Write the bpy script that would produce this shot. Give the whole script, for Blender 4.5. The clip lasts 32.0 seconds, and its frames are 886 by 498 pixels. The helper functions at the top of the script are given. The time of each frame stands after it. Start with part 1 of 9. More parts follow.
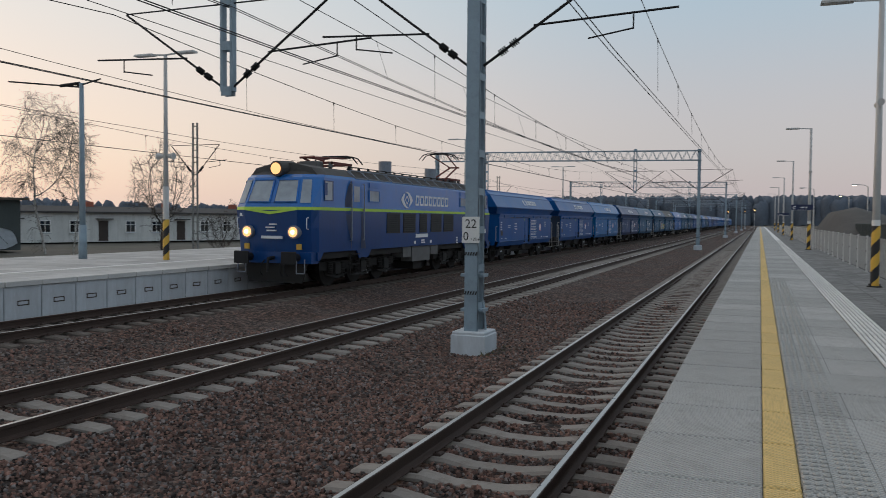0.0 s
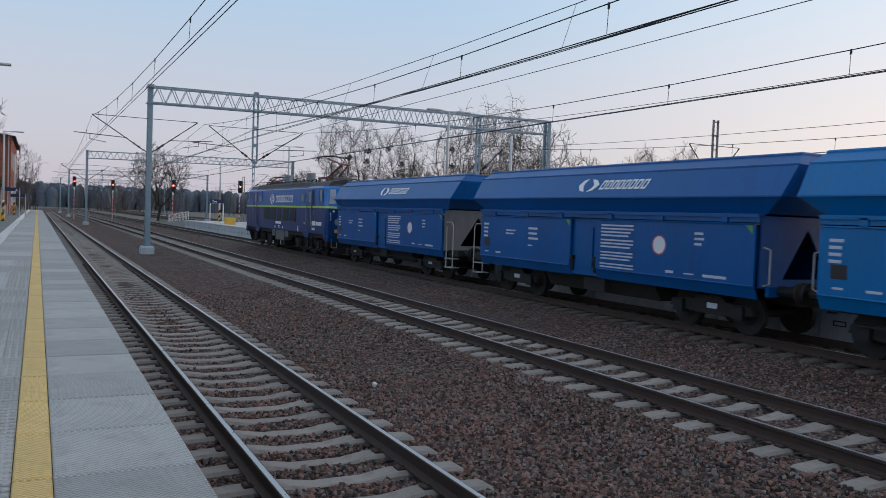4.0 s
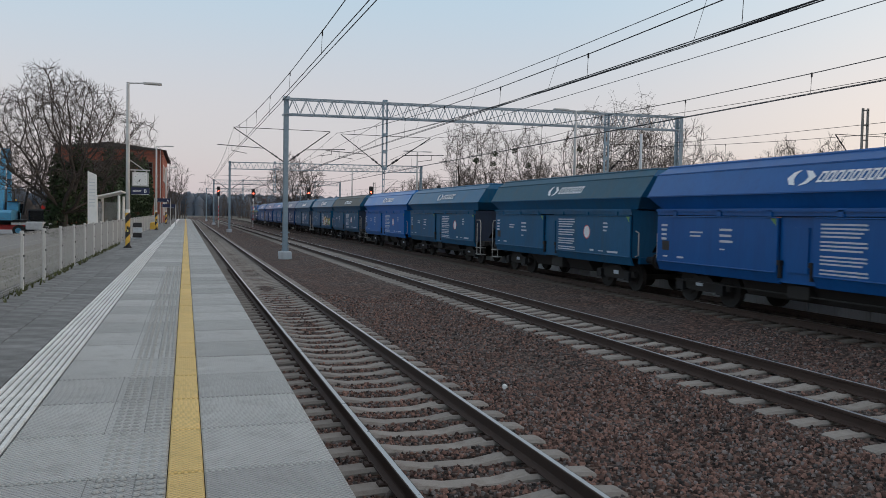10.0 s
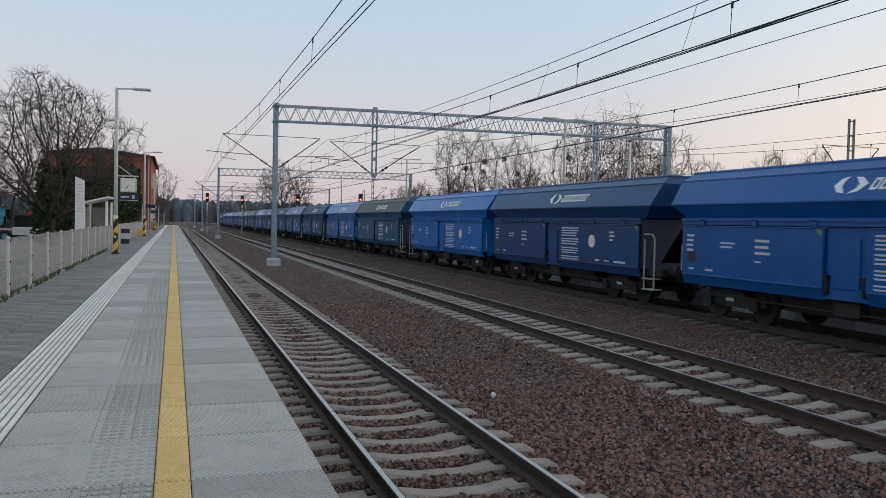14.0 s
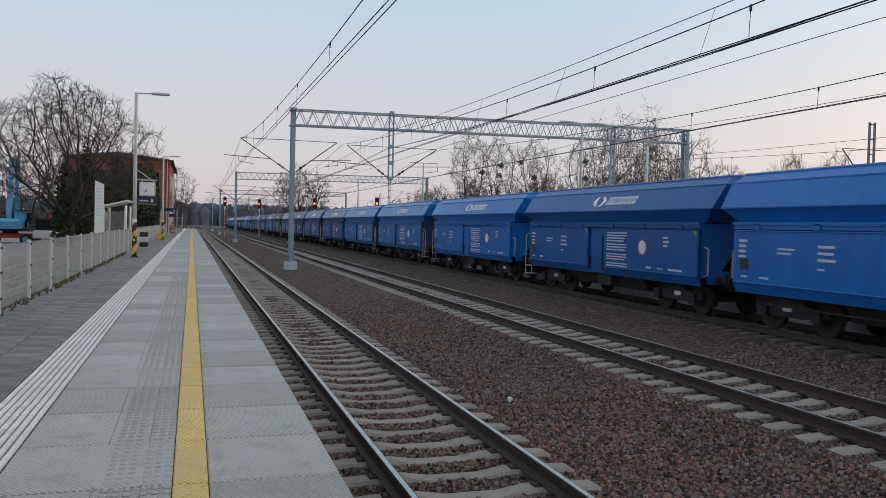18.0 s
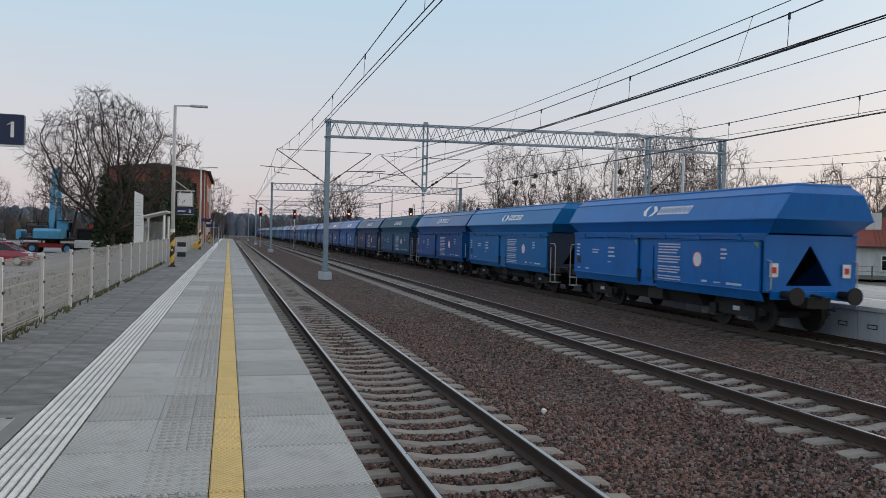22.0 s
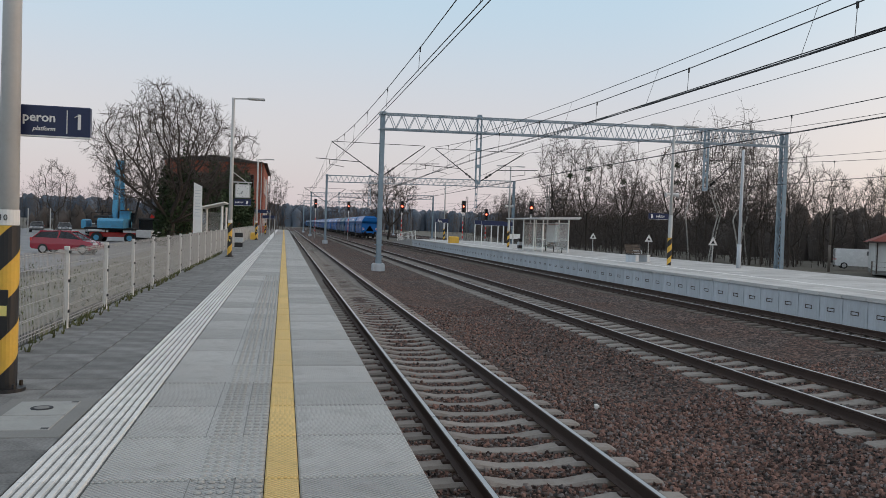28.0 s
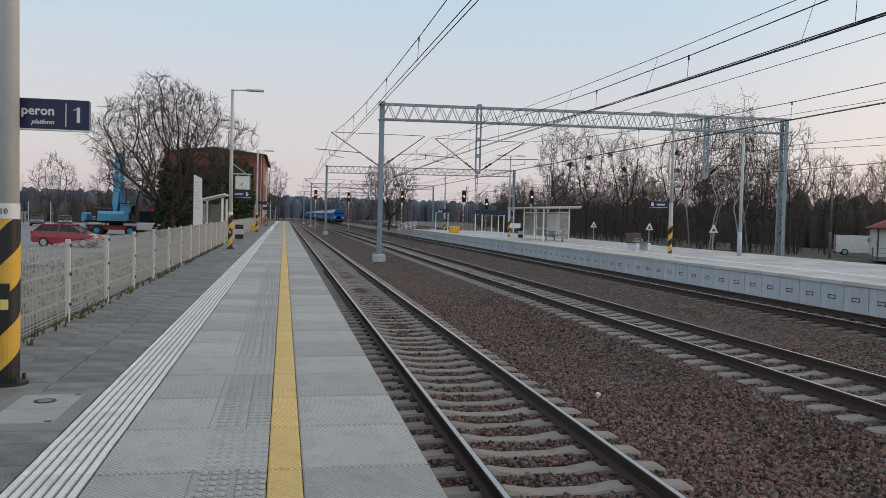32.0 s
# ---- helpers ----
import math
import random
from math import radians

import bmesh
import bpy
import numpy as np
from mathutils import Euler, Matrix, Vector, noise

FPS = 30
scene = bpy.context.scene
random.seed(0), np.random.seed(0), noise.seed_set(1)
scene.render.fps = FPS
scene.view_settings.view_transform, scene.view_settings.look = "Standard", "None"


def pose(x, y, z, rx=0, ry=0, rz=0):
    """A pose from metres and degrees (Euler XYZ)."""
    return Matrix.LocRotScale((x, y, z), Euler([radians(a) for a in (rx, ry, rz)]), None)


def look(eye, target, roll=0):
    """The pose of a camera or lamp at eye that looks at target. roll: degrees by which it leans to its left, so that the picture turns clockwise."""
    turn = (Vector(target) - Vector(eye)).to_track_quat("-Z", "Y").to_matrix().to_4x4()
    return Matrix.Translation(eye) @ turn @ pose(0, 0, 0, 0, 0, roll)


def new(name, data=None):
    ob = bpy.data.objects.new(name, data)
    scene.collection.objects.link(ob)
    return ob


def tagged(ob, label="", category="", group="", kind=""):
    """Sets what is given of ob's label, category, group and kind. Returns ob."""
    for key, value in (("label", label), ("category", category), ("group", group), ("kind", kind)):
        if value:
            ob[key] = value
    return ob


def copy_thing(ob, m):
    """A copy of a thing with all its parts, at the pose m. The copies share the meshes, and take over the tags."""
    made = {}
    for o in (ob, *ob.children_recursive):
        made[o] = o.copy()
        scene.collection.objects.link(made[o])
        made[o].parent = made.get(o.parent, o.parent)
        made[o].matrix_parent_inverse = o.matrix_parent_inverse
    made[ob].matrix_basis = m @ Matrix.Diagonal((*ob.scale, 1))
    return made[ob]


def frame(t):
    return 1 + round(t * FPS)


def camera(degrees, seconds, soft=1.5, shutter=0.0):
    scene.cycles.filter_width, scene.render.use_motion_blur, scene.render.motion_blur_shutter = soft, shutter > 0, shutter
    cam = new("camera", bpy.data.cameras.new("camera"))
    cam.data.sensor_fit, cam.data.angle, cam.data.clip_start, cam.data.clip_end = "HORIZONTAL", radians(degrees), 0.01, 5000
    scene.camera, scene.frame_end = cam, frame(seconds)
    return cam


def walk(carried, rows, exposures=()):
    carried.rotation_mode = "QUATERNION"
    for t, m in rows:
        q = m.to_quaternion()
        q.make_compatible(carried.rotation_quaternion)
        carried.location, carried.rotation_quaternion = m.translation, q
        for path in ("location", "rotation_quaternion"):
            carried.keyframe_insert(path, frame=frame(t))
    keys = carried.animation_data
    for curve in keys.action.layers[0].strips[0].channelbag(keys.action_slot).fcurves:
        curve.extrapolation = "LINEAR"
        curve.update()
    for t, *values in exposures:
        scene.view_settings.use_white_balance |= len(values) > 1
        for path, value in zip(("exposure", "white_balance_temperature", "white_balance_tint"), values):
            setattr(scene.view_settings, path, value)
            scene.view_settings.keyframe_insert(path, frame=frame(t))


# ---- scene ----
cam = camera(57.5, 32.0, soft=0.6, shutter=0.1)
PATH = [
    (0, pose(-0.230, 0, 2.285, 87.93, -0.45, 21.42)),
    (0.5, pose(-0.177, 0, 2.292, 87.77, -0.25, 33.49)),
    (1, pose(-0.123, 0, 2.298, 87.36, -0.68, 51.69)),
    (1.2, pose(-0.102, 0, 2.301, 87.25, -1.01, 60.52)),
    (1.5, pose(-0.070, 0, 2.305, 86.87, -1.61, 74.61)),
    (1.8, pose(-0.071, 0, 2.307, 86.53, -1.41, 89.03)),
    (2, pose(-0.071, 0, 2.308, 86.66, -1.47, 97.95)),
    (2.1, pose(-0.071, 0, 2.308, 86.79, -1.07, 102.82)),
    (2.4, pose(-0.072, 0, 2.309, 87.56, -1.05, 115.45)),
    (2.7, pose(-0.072, 0, 2.311, 87.64, -0.84, 127.51)),
    (3, pose(-0.073, 0, 2.312, 87.62, -0.66, 137.25)),
    (3.5, pose(-0.074, 0, 2.315, 87.65, -1.69, 147.04)),
    (4, pose(-0.075, 0, 2.317, 87.76, -2.19, 153.32)),
    (4.5, pose(-0.076, 0, 2.320, 87.77, -2.22, 157.43)),
    (6.5, pose(-0.074, 0, 2.321, 87.67, -1.63, 162.16)),
    (7, pose(-0.073, 0, 2.321, 87.60, -1.52, 162.95)),
    (7.5, pose(-0.073, 0, 2.321, 87.59, -1.33, 163.17)),
    (8, pose(-0.072, 0, 2.321, 87.60, -1.22, 163.09)),
    (8.5, pose(-0.072, 0, 2.322, 87.46, -1.12, 162.97)),
    (9, pose(-0.071, 0, 2.322, 87.55, -1.26, 162.73)),
    (9.5, pose(-0.070, 0, 2.322, 87.52, -1.12, 162.43)),
    (10, pose(-0.070, 0, 2.322, 87.65, -1.02, 162.34)),
    (10.5, pose(-0.069, 0, 2.323, 87.60, -0.86, 162.25)),
    (11, pose(-0.069, 0, 2.323, 87.66, -0.86, 162.01)),
    (11.5, pose(-0.068, 0, 2.323, 87.81, -0.86, 161.77)),
    (12, pose(-0.068, 0, 2.323, 87.88, -1.17, 161.64)),
    (12.5, pose(-0.067, 0, 2.323, 87.99, -1.26, 161.57)),
    (13, pose(-0.067, 0, 2.324, 88.07, -1.43, 161.64)),
    (13.5, pose(-0.066, 0, 2.324, 88.14, -1.42, 161.64)),
    (14, pose(-0.066, 0, 2.324, 88.21, -1.33, 161.58)),
    (14.5, pose(-0.065, 0, 2.324, 88.25, -1.43, 161.60)),
    (16.5, pose(-0.063, 0, 2.325, 88.30, -1.47, 161.89)),
    (17, pose(-0.062, 0, 2.325, 88.26, -1.41, 162.14)),
    (17.5, pose(-0.062, 0, 2.326, 88.28, -1.46, 162.44)),
    (18, pose(-0.061, 0, 2.326, 88.45, -1.39, 162.73)),
    (18.5, pose(-0.061, 0, 2.326, 88.55, -1.28, 163.01)),
    (19, pose(-0.060, 0, 2.326, 88.71, -1.37, 163.36)),
    (19.5, pose(-0.059, 0, 2.326, 88.86, -1.11, 163.79)),
    (20, pose(-0.058, 0, 2.327, 88.98, -1.04, 164.18)),
    (20.5, pose(-0.057, 0, 2.327, 89.05, -0.96, 164.55)),
    (21, pose(-0.057, 0, 2.327, 89.21, -1.03, 164.91)),
    (21.5, pose(-0.056, 0, 2.327, 89.26, -1.22, 165.01)),
    (22, pose(-0.055, 0, 2.327, 89.13, -1.47, 165.11)),
    (22.5, pose(-0.054, 0, 2.328, 89.05, -1.52, 165.39)),
    (23, pose(-0.053, 0, 2.328, 88.97, -1.49, 167.41)),
    (23.5, pose(-0.052, 0, 2.328, 88.95, -1.54, 169.16)),
    (24, pose(-0.052, 0, 2.328, 88.86, -1.50, 170.16)),
    (24.5, pose(-0.051, 0, 2.329, 88.72, -1.40, 170.27)),
    (25, pose(-0.050, 0, 2.329, 88.63, -1.45, 169.82)),
    (25.5, pose(-0.049, 0, 2.329, 88.61, -1.50, 169.53)),
    (27.5, pose(-0.046, 0, 2.330, 88.51, -1.92, 169.07)),
    (28, pose(-0.045, 0, 2.330, 88.50, -1.97, 168.85)),
    (28.5, pose(-0.045, 0, 2.330, 88.46, -1.98, 168.76)),
    (29, pose(-0.045, 0, 2.330, 88.39, -2.04, 168.67)),
    (29.5, pose(-0.045, 0, 2.330, 88.31, -2.02, 168.61)),
    (30, pose(-0.045, 0, 2.330, 88.22, -1.81, 168.64)),
    (30.5, pose(-0.045, 0, 2.330, 88.15, -1.70, 168.64)),
    (31, pose(-0.045, 0, 2.330, 88.06, -1.58, 168.72)),
    (31.5, pose(-0.045, 0, 2.330, 87.88, -1.47, 168.76)),
    (32, pose(-0.045, 0, 2.330, 87.79, -1.47, 168.88)),
]
EXPOSURE = [(0, -0.3, 6550, 10), (0.6, -0.36, 6400, 10), (1.2, -0.48, 6200, 10), (2.0, -0.6, 6200, 10), (2.6, -0.38, 5900, 10), (3.2, -0.12, 5800, 10),
            (4.5, -0.08, 6000, 10), (7, -0.03, 6400, 10), (9, -0.02, 6450, 10), (20, 0.02, 6400, 10), (32, 0.05, 6500, 10)]
walk(cam, PATH, EXPOSURE)

# ---- light ----
SUN_AZ = 80.0      # degrees from +Y towards -X: the afterglow behind the far platform
world = bpy.data.worlds.new("dusk_sky")
scene.world = world
world.use_nodes = True
wt = world.node_tree
sky = wt.nodes.new("ShaderNodeTexSky")
sky.sky_type = "NISHITA"
sky.sun_disc = False
sky.sun_elevation = radians(2.0)
sky.sun_rotation = radians(-SUN_AZ)
sky.altitude = 200
sky.air_density = 1.0
sky.dust_density = 3.0
sky.ozone_density = 2.0
# thin high haze: lilac at the horizon, pale blue overhead
way = wt.nodes.new("ShaderNodeTexCoord")
split = wt.nodes.new("ShaderNodeSeparateXYZ")
wt.links.new(way.outputs["Generated"], split.inputs[0])
haze = wt.nodes.new("ShaderNodeValToRGB")
haze.color_ramp.interpolation = "EASE"
e = haze.color_ramp.elements
e[0].position, e[0].color = 0.0, (0.63, 0.555, 0.575, 1)
e[1].position, e[1].color = 1.0, (0.555, 0.57, 0.605, 1)
for place, tone in ((0.10, (0.61, 0.58, 0.61, 1)), (0.30, (0.47, 0.60, 0.70, 1))):
    e.new(place).color = tone
wt.links.new(split.outputs["Z"], haze.inputs[0])
scale_up = wt.nodes.new("ShaderNodeVectorMath")
scale_up.operation = "SCALE"
scale_up.inputs[3].default_value = 8.9
wt.links.new(haze.outputs[0], scale_up.inputs[0])
both = wt.nodes.new("ShaderNodeVectorMath")
both.operation = "ADD"
wt.links.new(sky.outputs[0], both.inputs[0])
wt.links.new(scale_up.outputs[0], both.inputs[1])
# the broad warm side of the sky towards the sunken sun
toward = wt.nodes.new("ShaderNodeVectorMath")
toward.operation = "DOT_PRODUCT"
wt.links.new(way.outputs["Generated"], toward.inputs[0])
toward.inputs[1].default_value = (-math.sin(radians(SUN_AZ)), math.cos(radians(SUN_AZ)), 0)
side = wt.nodes.new("ShaderNodeMapRange")
side.interpolation_type = "SMOOTHSTEP"
side.inputs[1].default_value, side.inputs[2].default_value = 0.2, 1.0
wt.links.new(toward.outputs["Value"], side.inputs[0])
warm = wt.nodes.new("ShaderNodeVectorMath")
warm.operation = "SCALE"
warm.inputs[0].default_value = (3.6, 2.2, 0.9)
wt.links.new(side.outputs[0], warm.inputs[3])
all_sky = wt.nodes.new("ShaderNodeVectorMath")
all_sky.operation = "ADD"
wt.links.new(both.outputs[0], all_sky.inputs[0])
wt.links.new(warm.outputs[0], all_sky.inputs[1])
bg = wt.nodes["Background"]
wt.links.new(all_sky.outputs[0], bg.inputs[0])
bg.inputs[1].default_value = 0.11
sun = new("sun", bpy.data.lights.new("sun", "SUN"))
sun.data.energy, sun.data.angle, sun.data.color = 0.5, radians(20), (1.0, 0.72, 0.5)
sun.matrix_world = look((0, 0, 50), (50 * math.sin(radians(SUN_AZ)), -50 * math.cos(radians(SUN_AZ)), 44))

# ---- materials ----
def mat(name, color, rough=0.7, metal=0.0, var=0.25, scale=3.0, fine=40.0, bump=0.2, bump_scale=None, stain=None, stain_amount=0.0, per_object=0.0,
        object_space=True, coat=0.0, streak=False, island=0.0, spec=0.5):
    """Colour with two scales of variation, an optional stain colour, relief, and variation from piece to piece."""
    m = bpy.data.materials.new(name)
    m.use_nodes = True
    nt = m.node_tree
    bs = nt.nodes["Principled BSDF"]
    bs.inputs["Metallic"].default_value = metal
    bs.inputs["Specular IOR Level"].default_value = spec
    if coat:
        bs.inputs["Coat Weight"].default_value = coat
        bs.inputs["Coat Roughness"].default_value = 0.25
    tc = nt.nodes.new("ShaderNodeTexCoord")
    if object_space:
        co = tc.outputs["Object"]
    else:
        geo = nt.nodes.new("ShaderNodeNewGeometry")
        co = geo.outputs["Position"]
    if streak:
        mp = nt.nodes.new("ShaderNodeMapping")
        mp.inputs["Scale"].default_value = (1, 1, 0.18)
        nt.links.new(co, mp.inputs[0])
        co = mp.outputs[0]
    big = nt.nodes.new("ShaderNodeTexNoise")
    big.inputs["Scale"].default_value, big.inputs["Detail"].default_value = scale, 5
    small = nt.nodes.new("ShaderNodeTexNoise")
    small.inputs["Scale"].default_value, small.inputs["Detail"].default_value = fine, 4
    nt.links.new(co, big.inputs["Vector"])
    nt.links.new(co, small.inputs["Vector"])
    add = nt.nodes.new("ShaderNodeMath")
    add.operation = "MULTIPLY_ADD"
    nt.links.new(small.outputs[0], add.inputs[0])
    add.inputs[1].default_value = 0.6
    nt.links.new(big.outputs[0], add.inputs[2])
    ramp = nt.nodes.new("ShaderNodeMapRange")
    ramp.inputs[1].default_value, ramp.inputs[2].default_value = 0.45, 1.15
    ramp.inputs[3].default_value, ramp.inputs[4].default_value = 1 - var, 1 + var
    nt.links.new(add.outputs[0], ramp.inputs[0])
    value = ramp.outputs[0]
    for source, amount in (("Object", per_object), ("Island", island)):
        if amount:
            node = nt.nodes.new("ShaderNodeObjectInfo" if source == "Object" else "ShaderNodeNewGeometry")
            mr = nt.nodes.new("ShaderNodeMapRange")
            mr.inputs[3].default_value, mr.inputs[4].default_value = 1 - amount, 1 + amount
            nt.links.new(node.outputs["Random" if source == "Object" else "Random Per Island"], mr.inputs[0])
            mul = nt.nodes.new("ShaderNodeMath")
            mul.operation = "MULTIPLY"
            nt.links.new(value, mul.inputs[0])
            nt.links.new(mr.outputs[0], mul.inputs[1])
            value = mul.outputs[0]
    col = nt.nodes.new("ShaderNodeVectorMath")
    col.operation = "SCALE"
    col.inputs[0].default_value = color[:3]
    nt.links.new(value, col.inputs[3])
    out = col.outputs[0]
    if stain:
        st = nt.nodes.new("ShaderNodeTexNoise")
        st.inputs["Scale"].default_value, st.inputs["Detail"].default_value = scale * 2.3, 7
        st.inputs["Roughness"].default_value = 0.7
        nt.links.new(co, st.inputs["Vector"])
        mr = nt.nodes.new("ShaderNodeMapRange")
        mr.inputs[1].default_value, mr.inputs[2].default_value = 0.5, 0.72
        mr.inputs[3].default_value, mr.inputs[4].default_value = 0, stain_amount
        nt.links.new(st.outputs[0], mr.inputs[0])
        mx = nt.nodes.new("ShaderNodeMix")
        mx.data_type = "RGBA"
        nt.links.new(mr.outputs[0], mx.inputs[0])
        nt.links.new(out, mx.inputs[6])
        mx.inputs[7].default_value = (*stain[:3], 1)
        out = mx.outputs[2]
    nt.links.new(out, bs.inputs["Base Color"])
    rr = nt.nodes.new("ShaderNodeMapRange")
    rr.inputs[3].default_value, rr.inputs[4].default_value = max(0.03, rough - 0.12), min(1, rough + 0.1)
    nt.links.new(big.outputs[0], rr.inputs[0])
    nt.links.new(rr.outputs[0], bs.inputs["Roughness"])
    if bump:
        bp = nt.nodes.new("ShaderNodeBump")
        bp.inputs["Strength"].default_value = bump
        bp.inputs["Distance"].default_value = 0.01
        if bump_scale:
            bn = nt.nodes.new("ShaderNodeTexNoise")
            bn.inputs["Scale"].default_value, bn.inputs["Detail"].default_value = bump_scale, 3
            nt.links.new(co, bn.inputs["Vector"])
            nt.links.new(bn.outputs[0], bp.inputs["Height"])
        else:
            nt.links.new(small.outputs[0], bp.inputs["Height"])
        nt.links.new(bp.outputs[0], bs.inputs["Normal"])
    return m


def glow(name, color, strength):
    m = bpy.data.materials.new(name)
    m.use_nodes = True
    bs = m.node_tree.nodes["Principled BSDF"]
    bs.inputs["Base Color"].default_value = (*color, 1)
    bs.inputs["Emission Color"].default_value = (*color, 1)
    bs.inputs["Emission Strength"].default_value = strength
    return m


def glass(name, color, rough=0.05):
    m = bpy.data.materials.new(name)
    m.use_nodes = True
    bs = m.node_tree.nodes["Principled BSDF"]
    bs.inputs["Base Color"].default_value = (*color, 1)
    bs.inputs["Roughness"].default_value = rough
    bs.inputs["Transmission Weight"].default_value = 0.85
    bs.inputs["IOR"].default_value = 1.45
    return m


def ballast_material():
    m = bpy.data.materials.new("ballast_bed")
    m.use_nodes = True
    nt = m.node_tree
    bs = nt.nodes["Principled BSDF"]
    geo = nt.nodes.new("ShaderNodeNewGeometry")
    vo = nt.nodes.new("ShaderNodeTexVoronoi")
    vo.inputs["Scale"].default_value = 16
    nt.links.new(geo.outputs["Position"], vo.inputs["Vector"])
    big = nt.nodes.new("ShaderNodeTexNoise")
    big.inputs["Scale"].default_value, big.inputs["Detail"].default_value = 0.5, 6
    nt.links.new(geo.outputs["Position"], big.inputs["Vector"])
    sep = nt.nodes.new("ShaderNodeSeparateColor")
    nt.links.new(vo.outputs["Color"], sep.inputs[0])
    r1 = nt.nodes.new("ShaderNodeValToRGB")
    e = r1.color_ramp.elements
    # darker than the loose stones: shade in the gaps is put into these tones
    e[0].color, e[1].color = (0.018, 0.012, 0.01, 1), (0.19, 0.135, 0.112, 1)
    e[0].position, e[1].position = 0.1, 0.95
    mid = r1.color_ramp.elements.new(0.55)
    mid.color = (0.07, 0.046, 0.037, 1)
    nt.links.new(sep.outputs[0], r1.inputs[0])
    rust = nt.nodes.new("ShaderNodeMix")
    rust.data_type = "RGBA"
    rust.blend_type = "MULTIPLY"
    mr = nt.nodes.new("ShaderNodeMapRange")
    mr.inputs[1].default_value, mr.inputs[2].default_value = 0.4, 0.65
    nt.links.new(big.outputs[0], mr.inputs[0])
    nt.links.new(mr.outputs[0], rust.inputs[0])
    nt.links.new(r1.outputs[0], rust.inputs[6])
    rust.inputs[7].default_value = (1.0, 0.78, 0.68, 1)
    nt.links.new(rust.outputs[2], bs.inputs["Base Color"])
    bs.inputs["Roughness"].default_value = 0.9
    bp = nt.nodes.new("ShaderNodeBump")
    bp.inputs["Strength"].default_value, bp.inputs["Distance"].default_value = 1.0, 0.06
    inv = nt.nodes.new("ShaderNodeMath")
    inv.operation = "SUBTRACT"
    inv.inputs[0].default_value = 1.0
    nt.links.new(vo.outputs["Distance"], inv.inputs[1])
    nt.links.new(inv.outputs[0], bp.inputs["Height"])
    nt.links.new(bp.outputs[0], bs.inputs["Normal"])
    return m


